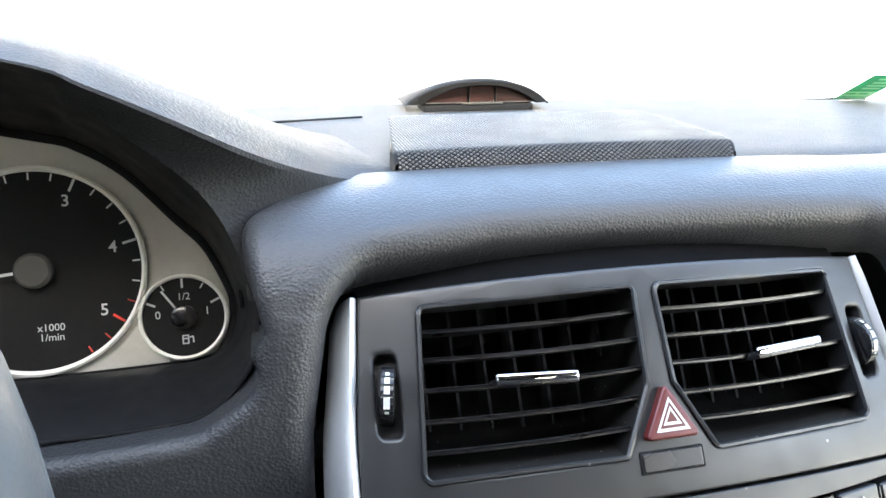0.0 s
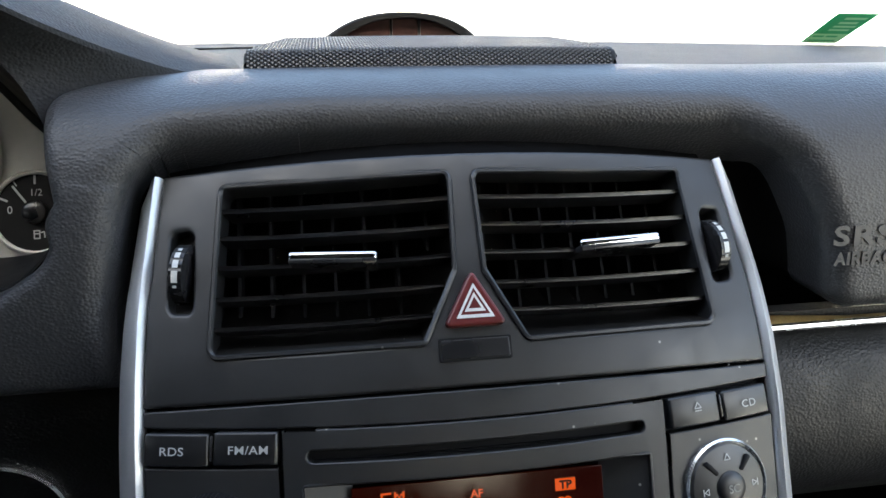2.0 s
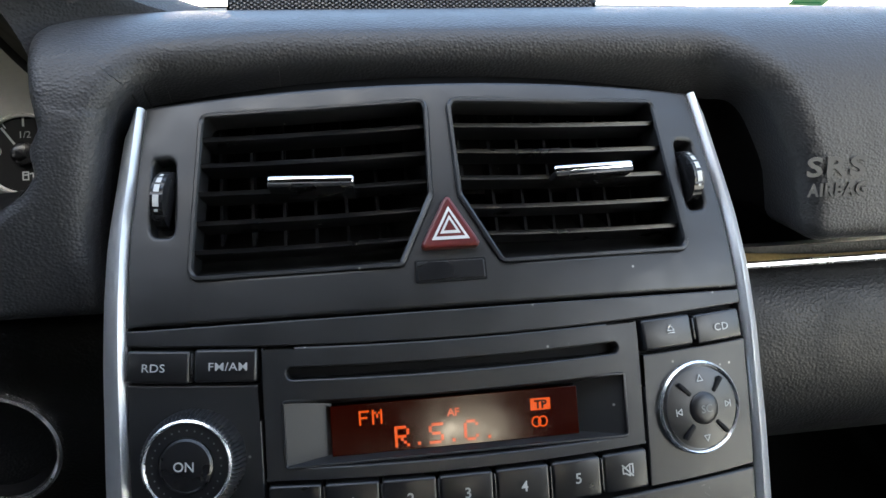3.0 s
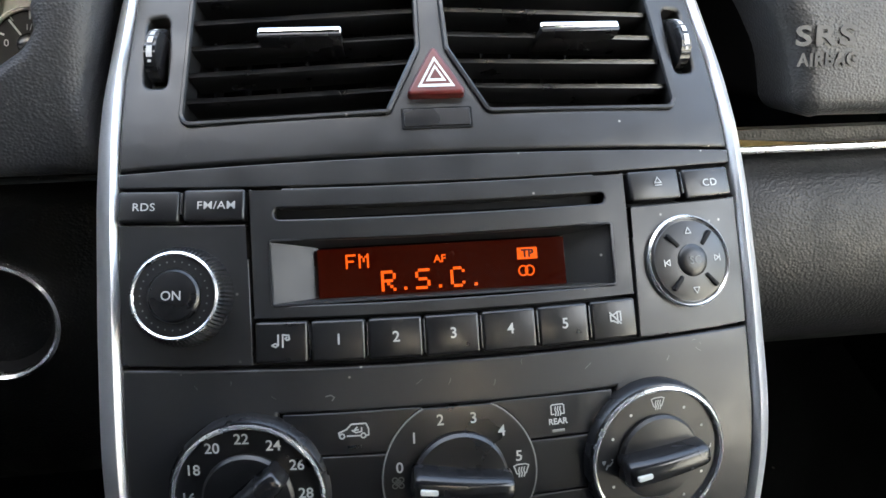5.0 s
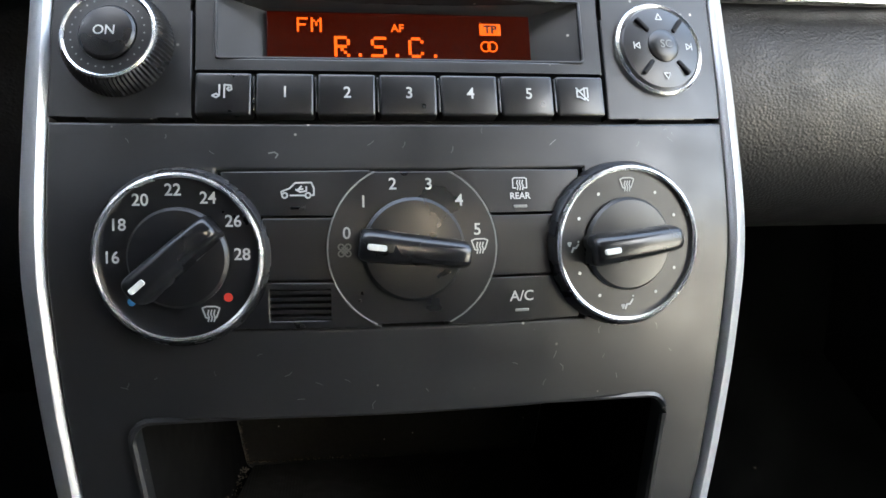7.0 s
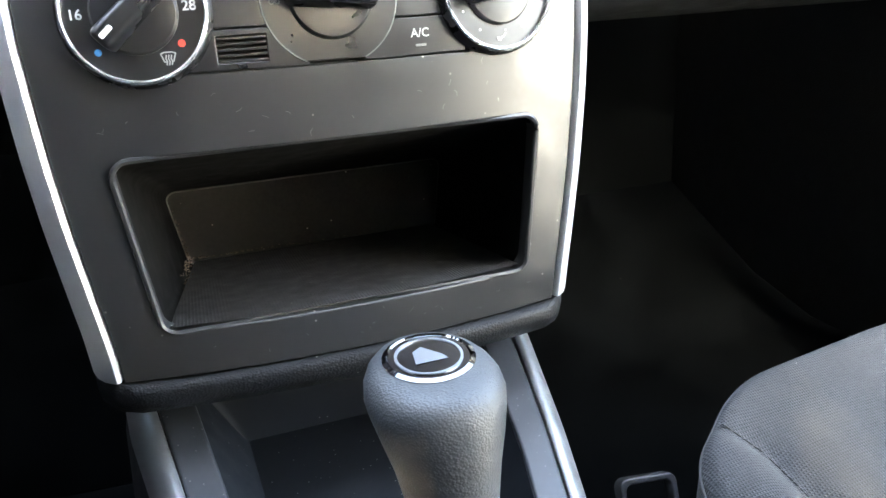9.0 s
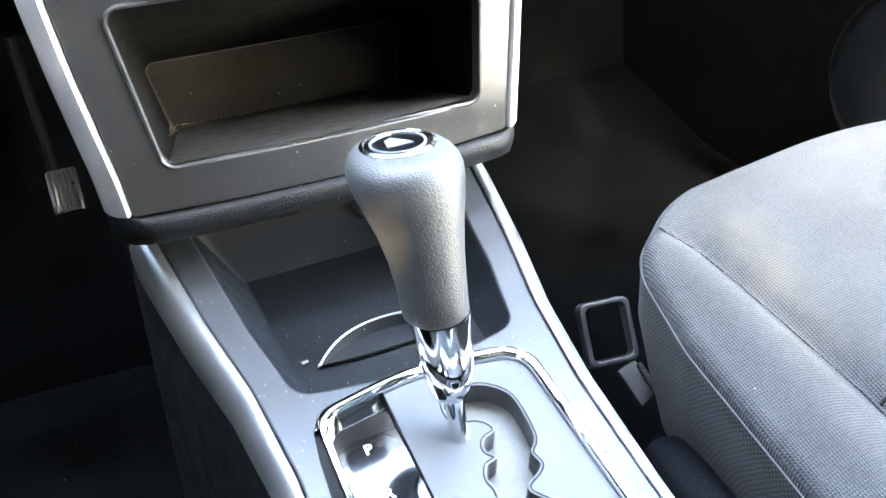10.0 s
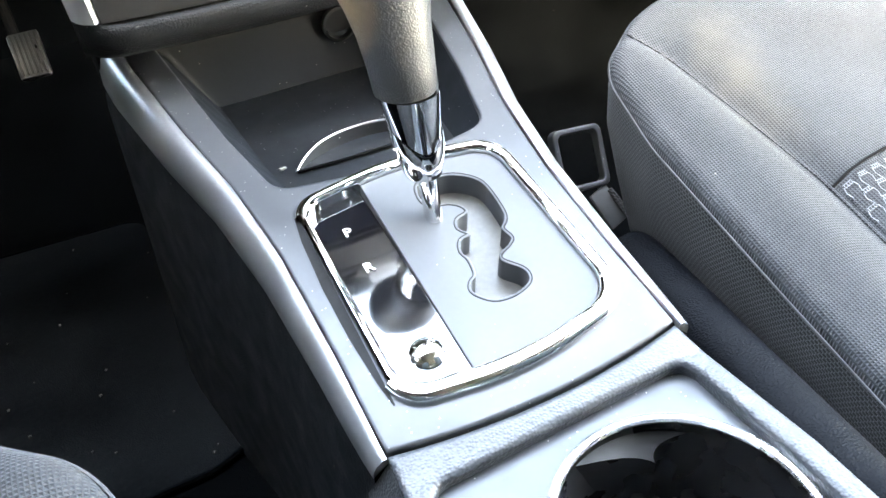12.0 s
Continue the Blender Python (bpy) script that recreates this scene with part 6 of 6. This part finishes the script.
    part("badge_ring", lathe([(0.0122, 0.0003), (0.0122, 0.0009), (0.0112, 0.0009), (0.0112, 0.0003)], t, 40), RAIL, kn)
    part("badge_mark", blot([(-0.0060, -0.0040), (0.0060, -0.0040), (0.0048, -0.0008), (-0.0010, 0.0066), (-0.0048, 0.0040)], t, 0.0007), RAIL, kn, "plain silver mark")


build_shifter()


def build_cupholder():
    ch = thing("cup_holder", "grained black rear console box with a chrome-ringed cup holder", "cup holder", (0, -0.45, -0.31))
    low = lambda x, y, d: Vector((x, y, deck(0, max(y, -0.345)).z + 0.10 * (y + 0.345) * (1 if y < -0.345 else 0))) + CN * (d - 0.0004)
    outer = [(x, -0.3352 + 0.0065 * (x / 0.069) ** 2) for x in np.linspace(0.0688, -0.0688, 11)] + [(-0.0700, -0.345), (-0.074, -0.40), (-0.076, -0.62), (0.076, -0.62), (0.076, -0.40), (0.0710, -0.345)]
    well = rpoly([(-0.0605, -0.3480), (0.0605, -0.3450), (0.0640, -0.40, 0.0), (0.0640, -0.60), (-0.0640, -0.60), (-0.0640, -0.40, 0.0)], 0.009, 8)
    part("box_top", plate(outer, [well], low, 0.0034, 0.012, 0.010, rseg=6), BOXTOP, ch)
    cx, cy, r = 0.0138, -0.4050, 0.0488
    hole = circle(cx, cy, r, 56)
    part("ledge", plate(rpoly([(-0.063, -0.3455), (0.063, -0.3425), (0.0655, -0.602), (-0.0655, -0.602)], 0.004), [hole], lambda x, y, d: low(x, y, d - 0.0075), 0.0004, 0.003, 0.012), CONSOLE, ch)
    part("cup_ring", tube([low(x, y, -0.0068) for x, y in hole + hole[:1]], 0.0020, 8, caps=False), RING, ch, "chrome ring")
    bm = loft([[low(cx + (x - cx) * k, cy + (y - cy) * k, -0.008) + Vector((0, 0, -h)) for x, y in hole] for k, h in ((0.995, 0.0), (0.97, 0.012), (0.93, 0.060))], close_cols=True)
    part("cup_wall", bm, KNOB, ch, "deep black cup well", -40)
    part("cup_floor", lathe([(0.047, 0), (0, 0)], Matrix.Translation((cx, cy, low(cx, cy, 0).z - 0.066)), 36), DUSTY, ch)
    # moulded tab that leans in from the well's far wall
    rows = []
    tip = Vector((0.0285, -0.3680, -0.1545))
    for k in range(17):
        t = k / 16
        ang = radians(112 - 61 * t)
        a = low(cx + 0.0476 * math.cos(ang), cy + 0.0476 * math.sin(ang), -0.008) + Vector((0, 0, -0.0035 - 0.002 * t))
        lean = (1 - abs(t - 0.52) / 0.52 if t < 0.52 else 1 - (t - 0.52) / 0.48)
        b = a.lerp(tip, lean ** (0.75 if t < 0.52 else 1.0) * 0.98)
        rows.append([a, a.lerp(b, 0.5), b, b + Vector((0, 0.0006, -0.0012)), Vector((b.x, b.y + 0.004, b.z - 0.030))])
    step = part("cup_tab", loft([[r[k] for r in rows] for k in (0, 1, 2, 3)]), WELL, ch, "grey moulded tab in the cup well", -40)
    part("tab_face", loft([[r[k] for r in rows] for k in (3, 4)]), KNOB, step, "", -40)
    # sides down to the floor
    for s in (-1, 1):
        rows = [[low(s * lerp([(-0.62, 0.0762), (-0.40, 0.0742), (-0.345, 0.0706), (-0.33, 0.0690)], y), y, -0.003), low(s * 0.079, y, -0.02), Vector((s * 0.085, y, -0.312))] for y in np.linspace(-0.62, -0.331, 14)]
        part("box_side", loft(rows), PAD, ch, "", -60)


build_cupholder()


# ---- seats ----
def build_seat(x0, flip, label, back=0.0):
    """A cushion with side bolsters, seams, piping and a patterned middle; x0 is the inner edge's place."""
    sgn = -1 if flip else 1
    st = thing("car_seat", label, "car seat", (x0 + sgn * 0.22, -0.35, -0.31), "front seats")
    X = lambda u: x0 + sgn * u

    def top(u, y, d):
        z = -0.083 + 0.40 * (y + 0.155)
        z += 0.050 * max(0.0, -y - 0.32) ** 1.0 * 0.4
        seam = lerp([(-0.60, 0.072), (-0.27, 0.0745), (-0.207, 0.0660), (-0.156, 0.0565), (-0.13, 0.0300)], y)
        for w in (seam, 0.46 - seam):
            z -= 0.0050 * math.exp(-((u - w) / 0.0085) ** 2) * min(1.0, max(0.0, (-0.135 - y) / 0.02))
            z -= 0.004 * math.exp(-((u - w) / 0.022) ** 2)
        z += 0.006 * math.exp(-((u - 0.035) / 0.02) ** 2) + 0.006 * math.exp(-((u - 0.425) / 0.02) ** 2)
        n = Vector((0, -0.371, 0.928))
        return Vector((X(u), y - back, z)) + n * d

    o = [(0.0, -0.62), (0.0, -0.215, 0.06), (0.010, -0.155, 0.04), (0.070, -0.112, 0.10), (0.23, -0.095, 0.5), (0.39, -0.112, 0.10), (0.45, -0.155, 0.04), (0.46, -0.215, 0.06), (0.46, -0.62)]
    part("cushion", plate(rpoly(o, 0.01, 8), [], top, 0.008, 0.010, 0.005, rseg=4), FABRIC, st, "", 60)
    # side cloth below the piping
    edge = []
    rough = rpoly(o, 0.01, 8)
    for a, b in zip(rough, rough[1:] + rough[:1]):
        n = max(1, int((Vector(b) - Vector(a)).length / 0.012))
        edge += [(a[0] + (b[0] - a[0]) * k / n, a[1] + (b[1] - a[1]) * k / n) for k in range(n)]
    rows = []
    for k, (grow, drop) in enumerate(((0.0, 0.008), (0.002, 0.018), (0.003, 0.040), (-0.003, 0.075), (-0.012, 0.120))):
        lp = inset(edge if area2(edge) < 0 else edge[::-1], grow)
        rows.append([top(u, y, 0) + Vector((0, 0, -drop)) for u, y in lp])
    part("side_cloth", loft(rows, close_cols=True), SIDECLOTH, st, "coarse grey cloth side", -60)
    lp = inset(edge if area2(edge) < 0 else edge[::-1], 0.0016)
    pts = [top(u, y, 0) + Vector((0, 0, -0.0070)) for u, y in lp if y > -0.6]
    part("piping", tube(pts, 0.0007, 6), THREAD, st, "thin grey seam piping")
    for mirror in (False, True):
        pts = []
        for y in np.linspace(-0.138, -0.60, 30):
            u = lerp([(-0.60, 0.072), (-0.27, 0.0745), (-0.207, 0.0660), (-0.156, 0.0565), (-0.13, 0.0300)], y)
            pts.append(top(0.46 - u if mirror else u, y, 0.0004))
        part("seam", tube(pts, 0.0006, 5), SIDECLOTH, st)
    # patterned panel with woven bars
    pan = [(0.0775, -0.276), (0.23, -0.270), (0.3825, -0.276), (0.3825, -0.60), (0.0775, -0.60)]
    part("panel_seam", tube([top(u, -0.2752 + 0.0060 * (1 - ((u - 0.23) / 0.1525) ** 2), 0.0006) for u in np.linspace(0.0765, 0.3835, 30)], 0.0009, 6), FOOT, st, "dark seam")
    part("middle_panel", plate(pan, [], lambda u, y, d: top(u, y, d + 0.0009), 0.0006, 0.003, 0.012), FABRIC, st, "patterned middle panel")
    bm = bmesh.new()

    def yarn(line, w):
        for (u0, y0), (u1, y1) in zip(line, line[1:]):
            d = Vector((u1 - u0, y1 - y0)).normalized() * w * 0.5
            bm.faces.new([bm.verts.new(top(u, y, 0.0013)) for u, y in ((u0 - d.y, y0 + d.x), (u0 + d.y, y0 - d.x), (u1 + d.y, y1 - d.x), (u1 - d.y, y1 + d.x))])

    for i in range(30):
        for j in range(36):
            u, y = 0.0795 + 0.0100 * i + 0.0050 * (j % 2), -0.2785 - 0.0085 * j
            if u > 0.370 or y < -0.58:
                continue
            yarn([(u, y), (u + 0.0052, y - 0.0004)], 0.0005)
            yarn([(u + 0.0002, y - 0.0019), (u + 0.0054, y - 0.0023)], 0.0005)
            for k in range(4):
                yarn([(u + 0.0006 + 0.0014 * k, y), (u + 0.0008 + 0.0014 * k, y - 0.0020)], 0.0004)
            yarn([(u, y - 0.0010), (u - 0.0012, y - 0.0045), (u - 0.0001, y - 0.0085)], 0.0005)
            yarn([(u + 0.0054, y - 0.0020), (u + 0.0062, y - 0.0050), (u + 0.0050, y - 0.0085)], 0.0005)
    part("woven_pattern", bm, PATTERN, st, "pale woven bars")["kind"] = "stuff"
    # frame and runners under the cushion
    part("seat_base", brick(pose(X(0.23), -0.40 - back, -0.255), 0.38, 0.40, 0.09, 0.01), BLACK, st)
    for u in (0.06, 0.40):
        part("runner", brick(pose(X(u), -0.36 - back, -0.300), 0.035, 0.50, 0.018, 0.003), BLACK, st)
    part("backrest", brick(pose(X(0.23), -0.755 - back, 0.10, -16), 0.46, 0.13, 0.60, 0.05, seg=4), FABRIC, st)
    part("headrest", brick(pose(X(0.23), -0.86 - back, 0.50, -12), 0.26, 0.09, 0.17, 0.035, seg=4), FABRIC, st)
    return st


build_seat(0.1485, False, "grey woven fabric passenger seat cushion with patterned middle")
build_seat(-0.1500, True, "grey woven fabric driver seat cushion set far back", 0.165)


def build_small():
    h = thing("adjustment_loop", "black loop-shaped seat adjustment handle beside the passenger seat", "handle", (0.21, -0.06, -0.31))
    m = Matrix.Translation((0.2095, -0.050, -0.2085)) @ Matrix.Rotation(radians(62), 4, "X") @ Matrix.Rotation(radians(-6), 4, "Z")
    part("loop", plate(rpoly(rect(-0.0235, -0.0270, 0.0235, 0.0270), 0.007, 6), [rpoly(rect(-0.0188, -0.0222, 0.0188, 0.0222), 0.005, 6)], on(m), 0.0015, 0.010, 0.02), CONSOLE, h)
    part("tongue", brick(m @ pose(0.018, -0.046, -0.004, 0, 0, 25), 0.019, 0.036, 0.004, 0.0015), GATE, h)
    part("pull_cord", tube(smooth_line([(0.2275, -0.063, -0.239), (0.238, -0.088, -0.268), (0.250, -0.112, -0.306)], 6), 0.0028, 8), SIDECLOTH, h)
    b = thing("side_bolster_trim", "dark grained trim roll between console and passenger seat", "trim", (0.115, -0.4, -0.2))
    pts = smooth_line([(0.1345, -0.212, -0.186), (0.1330, -0.222, -0.182), (0.1245, -0.270, -0.180), (0.1130, -0.35, -0.182), (0.1030, -0.45, -0.186), (0.098, -0.60, -0.19)], 6)
    part("roll", tube(pts, 0.02, 16, flat=0.9, radii=[0.006 + 0.011 * min(1, i / 4) for i in range(len(pts))]), ROLLVINYL, b)
    part("bracket", brick(pose(0.118, -0.40, -0.250), 0.02, 0.40, 0.12, 0.004), BLACK, b)
    p = thing("brake_pedal", "brake pedal with ribbed rubber pad", "pedal", (-0.22, 0.56, -0.30))
    m = Matrix.Translation((-0.2150, 0.548, -0.163)) @ Matrix.Rotation(radians(52), 4, "X")
    part("pad", brick(m, 0.038, 0.062, 0.010, 0.004), BUTTON, p)
    for k in range(6):
        part("rib", brick(m @ pose(-0.0143 + 0.0057 * k, 0, 0.0055), 0.0030, 0.054, 0.003, 0.001), GRILLERIB, p)
    part("arm", tube([(-0.226, 0.556, -0.195), (-0.226, 0.60, -0.12), (-0.226, 0.62, 0.05)], 0.007, 8), FOOT, p)
    c = thing("crumb", "small pale crumb lying in the console tray", "crumb", (-0.048, -0.1325, -0.0945))
    part("flake", brick(pose(-0.0480, -0.1325, -0.0938, 8, 5, 20), 0.0042, 0.0022, 0.0012, 0.0004), LINING, c)
    random.seed(4)
    bm = bmesh.new()
    for k in range(22):
        x, y = random.uniform(-0.30, -0.125), random.uniform(-0.14, 0.30)
        r = random.uniform(0.0005, 0.0012)
        brick(pose(x, y, -0.3055 + r * 0.4, 0, 0, random.uniform(0, 90)), r * 2, r * 1.3, r, 0, bm)
    for x, y in ((-0.1309, -0.0242), (-0.1455, 0.1718)):
        brick(pose(x, y, -0.305, 0, 0, 30), 0.0034, 0.0028, 0.002, 0.0005, bm)
    lint = part("lint", bm, LINING)
    tagged(lint, "pale specks of lint scattered on the driver floor mat", "lint", kind="stuff")


build_small()


# ---- cabin ----
def build_cabin():
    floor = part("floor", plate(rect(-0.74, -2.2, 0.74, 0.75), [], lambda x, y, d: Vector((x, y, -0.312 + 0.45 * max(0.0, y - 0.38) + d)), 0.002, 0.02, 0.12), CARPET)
    tagged(floor, "black carpeted car floor rising towards the footwell", "floor", kind="structure")
    mat = thing("floor_mat", "black carpet floor mat with bound edge in the driver footwell", "floor mat", (-0.35, 0.1, -0.311))
    mo = rpoly([(-0.60, 0.34), (-0.1500, 0.30), (-0.1440, 0.17), (-0.1100, -0.030, 0.05), (-0.1060, -0.100, 0.035), (-0.150, -0.1180, 0.03), (-0.60, -0.118)], 0.03)
    part("carpet_pad", plate(mo, [], lambda x, y, d: Vector((x, y, -0.3065 + d)), 0.002, 0.005, 0.06), MATCARPET, mat)
    part("binding", tube([Vector((x, y, -0.3068)) for x, y in mo + mo[:1]], 0.0022, 6, caps=False), CARPET, mat, "bound edge")
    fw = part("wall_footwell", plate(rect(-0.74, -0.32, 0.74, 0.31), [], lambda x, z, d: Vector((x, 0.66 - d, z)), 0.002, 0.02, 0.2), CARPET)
    tagged(fw, "black carpeted bulkhead under the dashboard", "wall", kind="structure")
    for s in (-1, 1):
        # door: inner skin with an arm rest, a speaker and an open window above
        # openings out of view, shaped to bring light mostly from the right
        rear = rpoly([(-1.95, 0.44), (-1.15, 0.40), (-1.15, 0.80), (-1.75, 0.80)], 0.03)
        pane = rpoly([(-0.44, 0.46), (-0.24, 0.46), (-0.28, 0.54), (-0.44, 0.55)], 0.03)
        way = rpoly([(-1.05, -0.04), (-0.86, -0.20), (-0.44, -0.20), (-0.40, 0.02), (-0.16, 0.22), (0.02, 0.42), (-0.42, 0.80), (-1.05, 0.80)], 0.04)
        skin = plate([(-2.2, -0.32), (0.70, -0.32), (0.70, 0.22), (0.48, 0.28), (0.27, 0.355), (-0.39, 0.84), (-0.42, 0.86), (-2.2, 0.86)], [way, rear] if s > 0 else [pane], lambda y, z, d: Vector((s * (0.735 - 0.22 * max(0.0, z - 0.40) - d) , y, z)), 0.004, 0.03, 0.08)
        if s > 0:
            bmesh.ops.reverse_faces(skin, faces=skin.faces[:])
        w = part("wall_door", skin, TRIMDARK)
        tagged(w, "dark plastic cabin side with an unseen doorway added for light" if s > 0 else "dark plastic cabin side with a small unseen opening cut for light", "cabin side", kind="structure")
    d = thing("door_speaker", "round dark speaker cover low on the passenger door", "speaker", (0.70, 0.07, -0.15))
    m = Matrix.Translation((0.716, 0.080, -0.120)) @ Matrix.Rotation(radians(-90), 4, "Y")
    part("cover", lathe([(0.105, 0.0), (0.100, 0.012), (0.090, 0.016), (0.05, 0.020), (0, 0.021)], m, 48), PAD, d)
    part("ring", lathe([(0.108, 0.0), (0.108, 0.012), (0.104, 0.015), (0.100, 0.010)], m, 56), CONSOLE, d, "glossy black ring")
    part("pocket", brick(pose(0.69, -0.10, -0.24), 0.07, 0.5, 0.10, 0.015), TRIMDARK, d)
    # unseen roof lining, darkened to reduce fill on the dash
    roof = part("ceiling", plate(rect(-0.69, -2.12, 0.69, -0.33), [], lambda x, y, d: Vector((x, y, 0.83 + 0.02 * math.cos(x * 2.2) - d)), 0.004, 0.02, 0.1), DARKLINING)
    tagged(roof, "unseen car headlining darkened to cut fill light", "ceiling", kind="structure")
    # unseen lining that blocks rear light except through one small added opening
    back = part("wall_tailgate", plate(rect(-0.70, -0.32, 0.70, 0.86), [rpoly(rect(-0.55, 0.55, -0.24, 0.64), 0.03)], lambda x, z, d: Vector((-x, -2.15 + 0.25 * max(0.0, z - 0.4) + d, z)), 0.004, 0.03, 0.15), TRIMDARK)
    tagged(back, "unseen dark tailgate lining with a small opening cut for light", "wall", kind="structure")
    bench = thing("rear_bench", "grey fabric rear bench seat with upright backrest", "car seat", (0, -1.3, -0.31))
    part("cushion", brick(pose(0, -1.30, -0.16, 8), 1.30, 0.52, 0.22, 0.05, seg=4), FABRIC, bench)
    part("backrest", brick(pose(0, -1.66, 0.13, -18), 1.30, 0.16, 0.62, 0.05, seg=4), FABRIC, bench)
    # windscreen with a sticker
    ws = lambda x, v, d=0.0: Vector((x, 0.295 - 0.10 * x * x - 0.66 * v, 0.368 + 0.46 * v)) + Vector((0, -0.55, -0.83)) * -d
    glass = part("window_1", loft([[ws(x, v) for x in np.linspace(-0.68, 0.68, 17)] for v in (0.0, 0.5, 1.0)]), GLASS)
    glass.visible_shadow = False
    tagged(glass, "clear glass windscreen over the dashboard", "windscreen", kind="structure")
    st = thing("windscreen_sticker", "green permit sticker inside the windscreen corner", "sticker", (0.345, 0.26, 0.376))
    corners = [ws(x, (z - 0.368) / 0.46, -0.002) for x, z in ((0.3310, 0.3752), (0.3620, 0.3745), (0.3700, 0.3985), (0.3360, 0.3990))]
    q = lambda a, b: corners[0].lerp(corners[1], a).lerp(corners[3].lerp(corners[2], a), b)
    part("label", loft([[q(0, 0), q(1, 0)], [q(0, 1), q(1, 1)]]), STICKER, st)
    off = Vector((0, -0.0008, -0.0003))
    for a0, a1, b, h, tone in ((0.02, 0.98, 0.19, 0.15, STICKERPRINT), (0.30, 0.84, 0.84, 0.035, STICKERPRINT), (0.30, 0.76, 0.70, 0.035, STICKERPRINT), (0.28, 0.84, 0.58, 0.03, STICKERPRINT), (0.28, 0.80, 0.47, 0.03, STICKERPRINT),
                               (0.06, 0.36, 0.26, 0.025, STICKER), (0.42, 0.72, 0.26, 0.025, STICKER), (0.06, 0.80, 0.12, 0.02, STICKER)):
        bm = bmesh.new()
        bm.faces.new([bm.verts.new(q(x, y) + off * (1 if tone is STICKERPRINT else 1.6)) for x, y in ((a0, b - h), (a1, b - h), (a1, b + h), (a0, b + h))])
        part("print_bar", bm, tone, st)


build_cabin()


def build_outside():
    g = part("ground", plate(rect(-400, -400, 400, 400), [], lambda x, y, d: Vector((x, y, -0.62 + d)), 0, 0.1, 100), GROUND)
    tagged(g, "pale sunlit concrete ground outside the car", "ground", kind="structure")
    for x, y, w, h in ((-9, 34, 16, 7), (11.7, 40, 25.5, 6), (30, 36, 13, 8)):
        b = thing("house", "pale rendered house with a clay roof across the street", "house", (x, y, -0.62), "houses across the street")
        part("wall", brick(pose(x, y, h / 2 - 0.62), w, 8, h, 0), HOUSE, b)
        part("roof", loft([[Vector((x + sx * (w / 2 + 0.4), y + dy, z)) for sx in (-1, 1)] for dy, z in ((-4.5, h - 0.7), (0, h + 1.8), (4.5, h - 0.7))]), ROOFTILE, b)
        for k in range(4):
            for z in (1.2, 3.9):
                part("window", brick(pose(x - w / 2 + w * (k + 0.5) / 4, y - 4.0, z), 1.1, 0.08, 1.4, 0.02), DARKPANE, b)


build_outside()
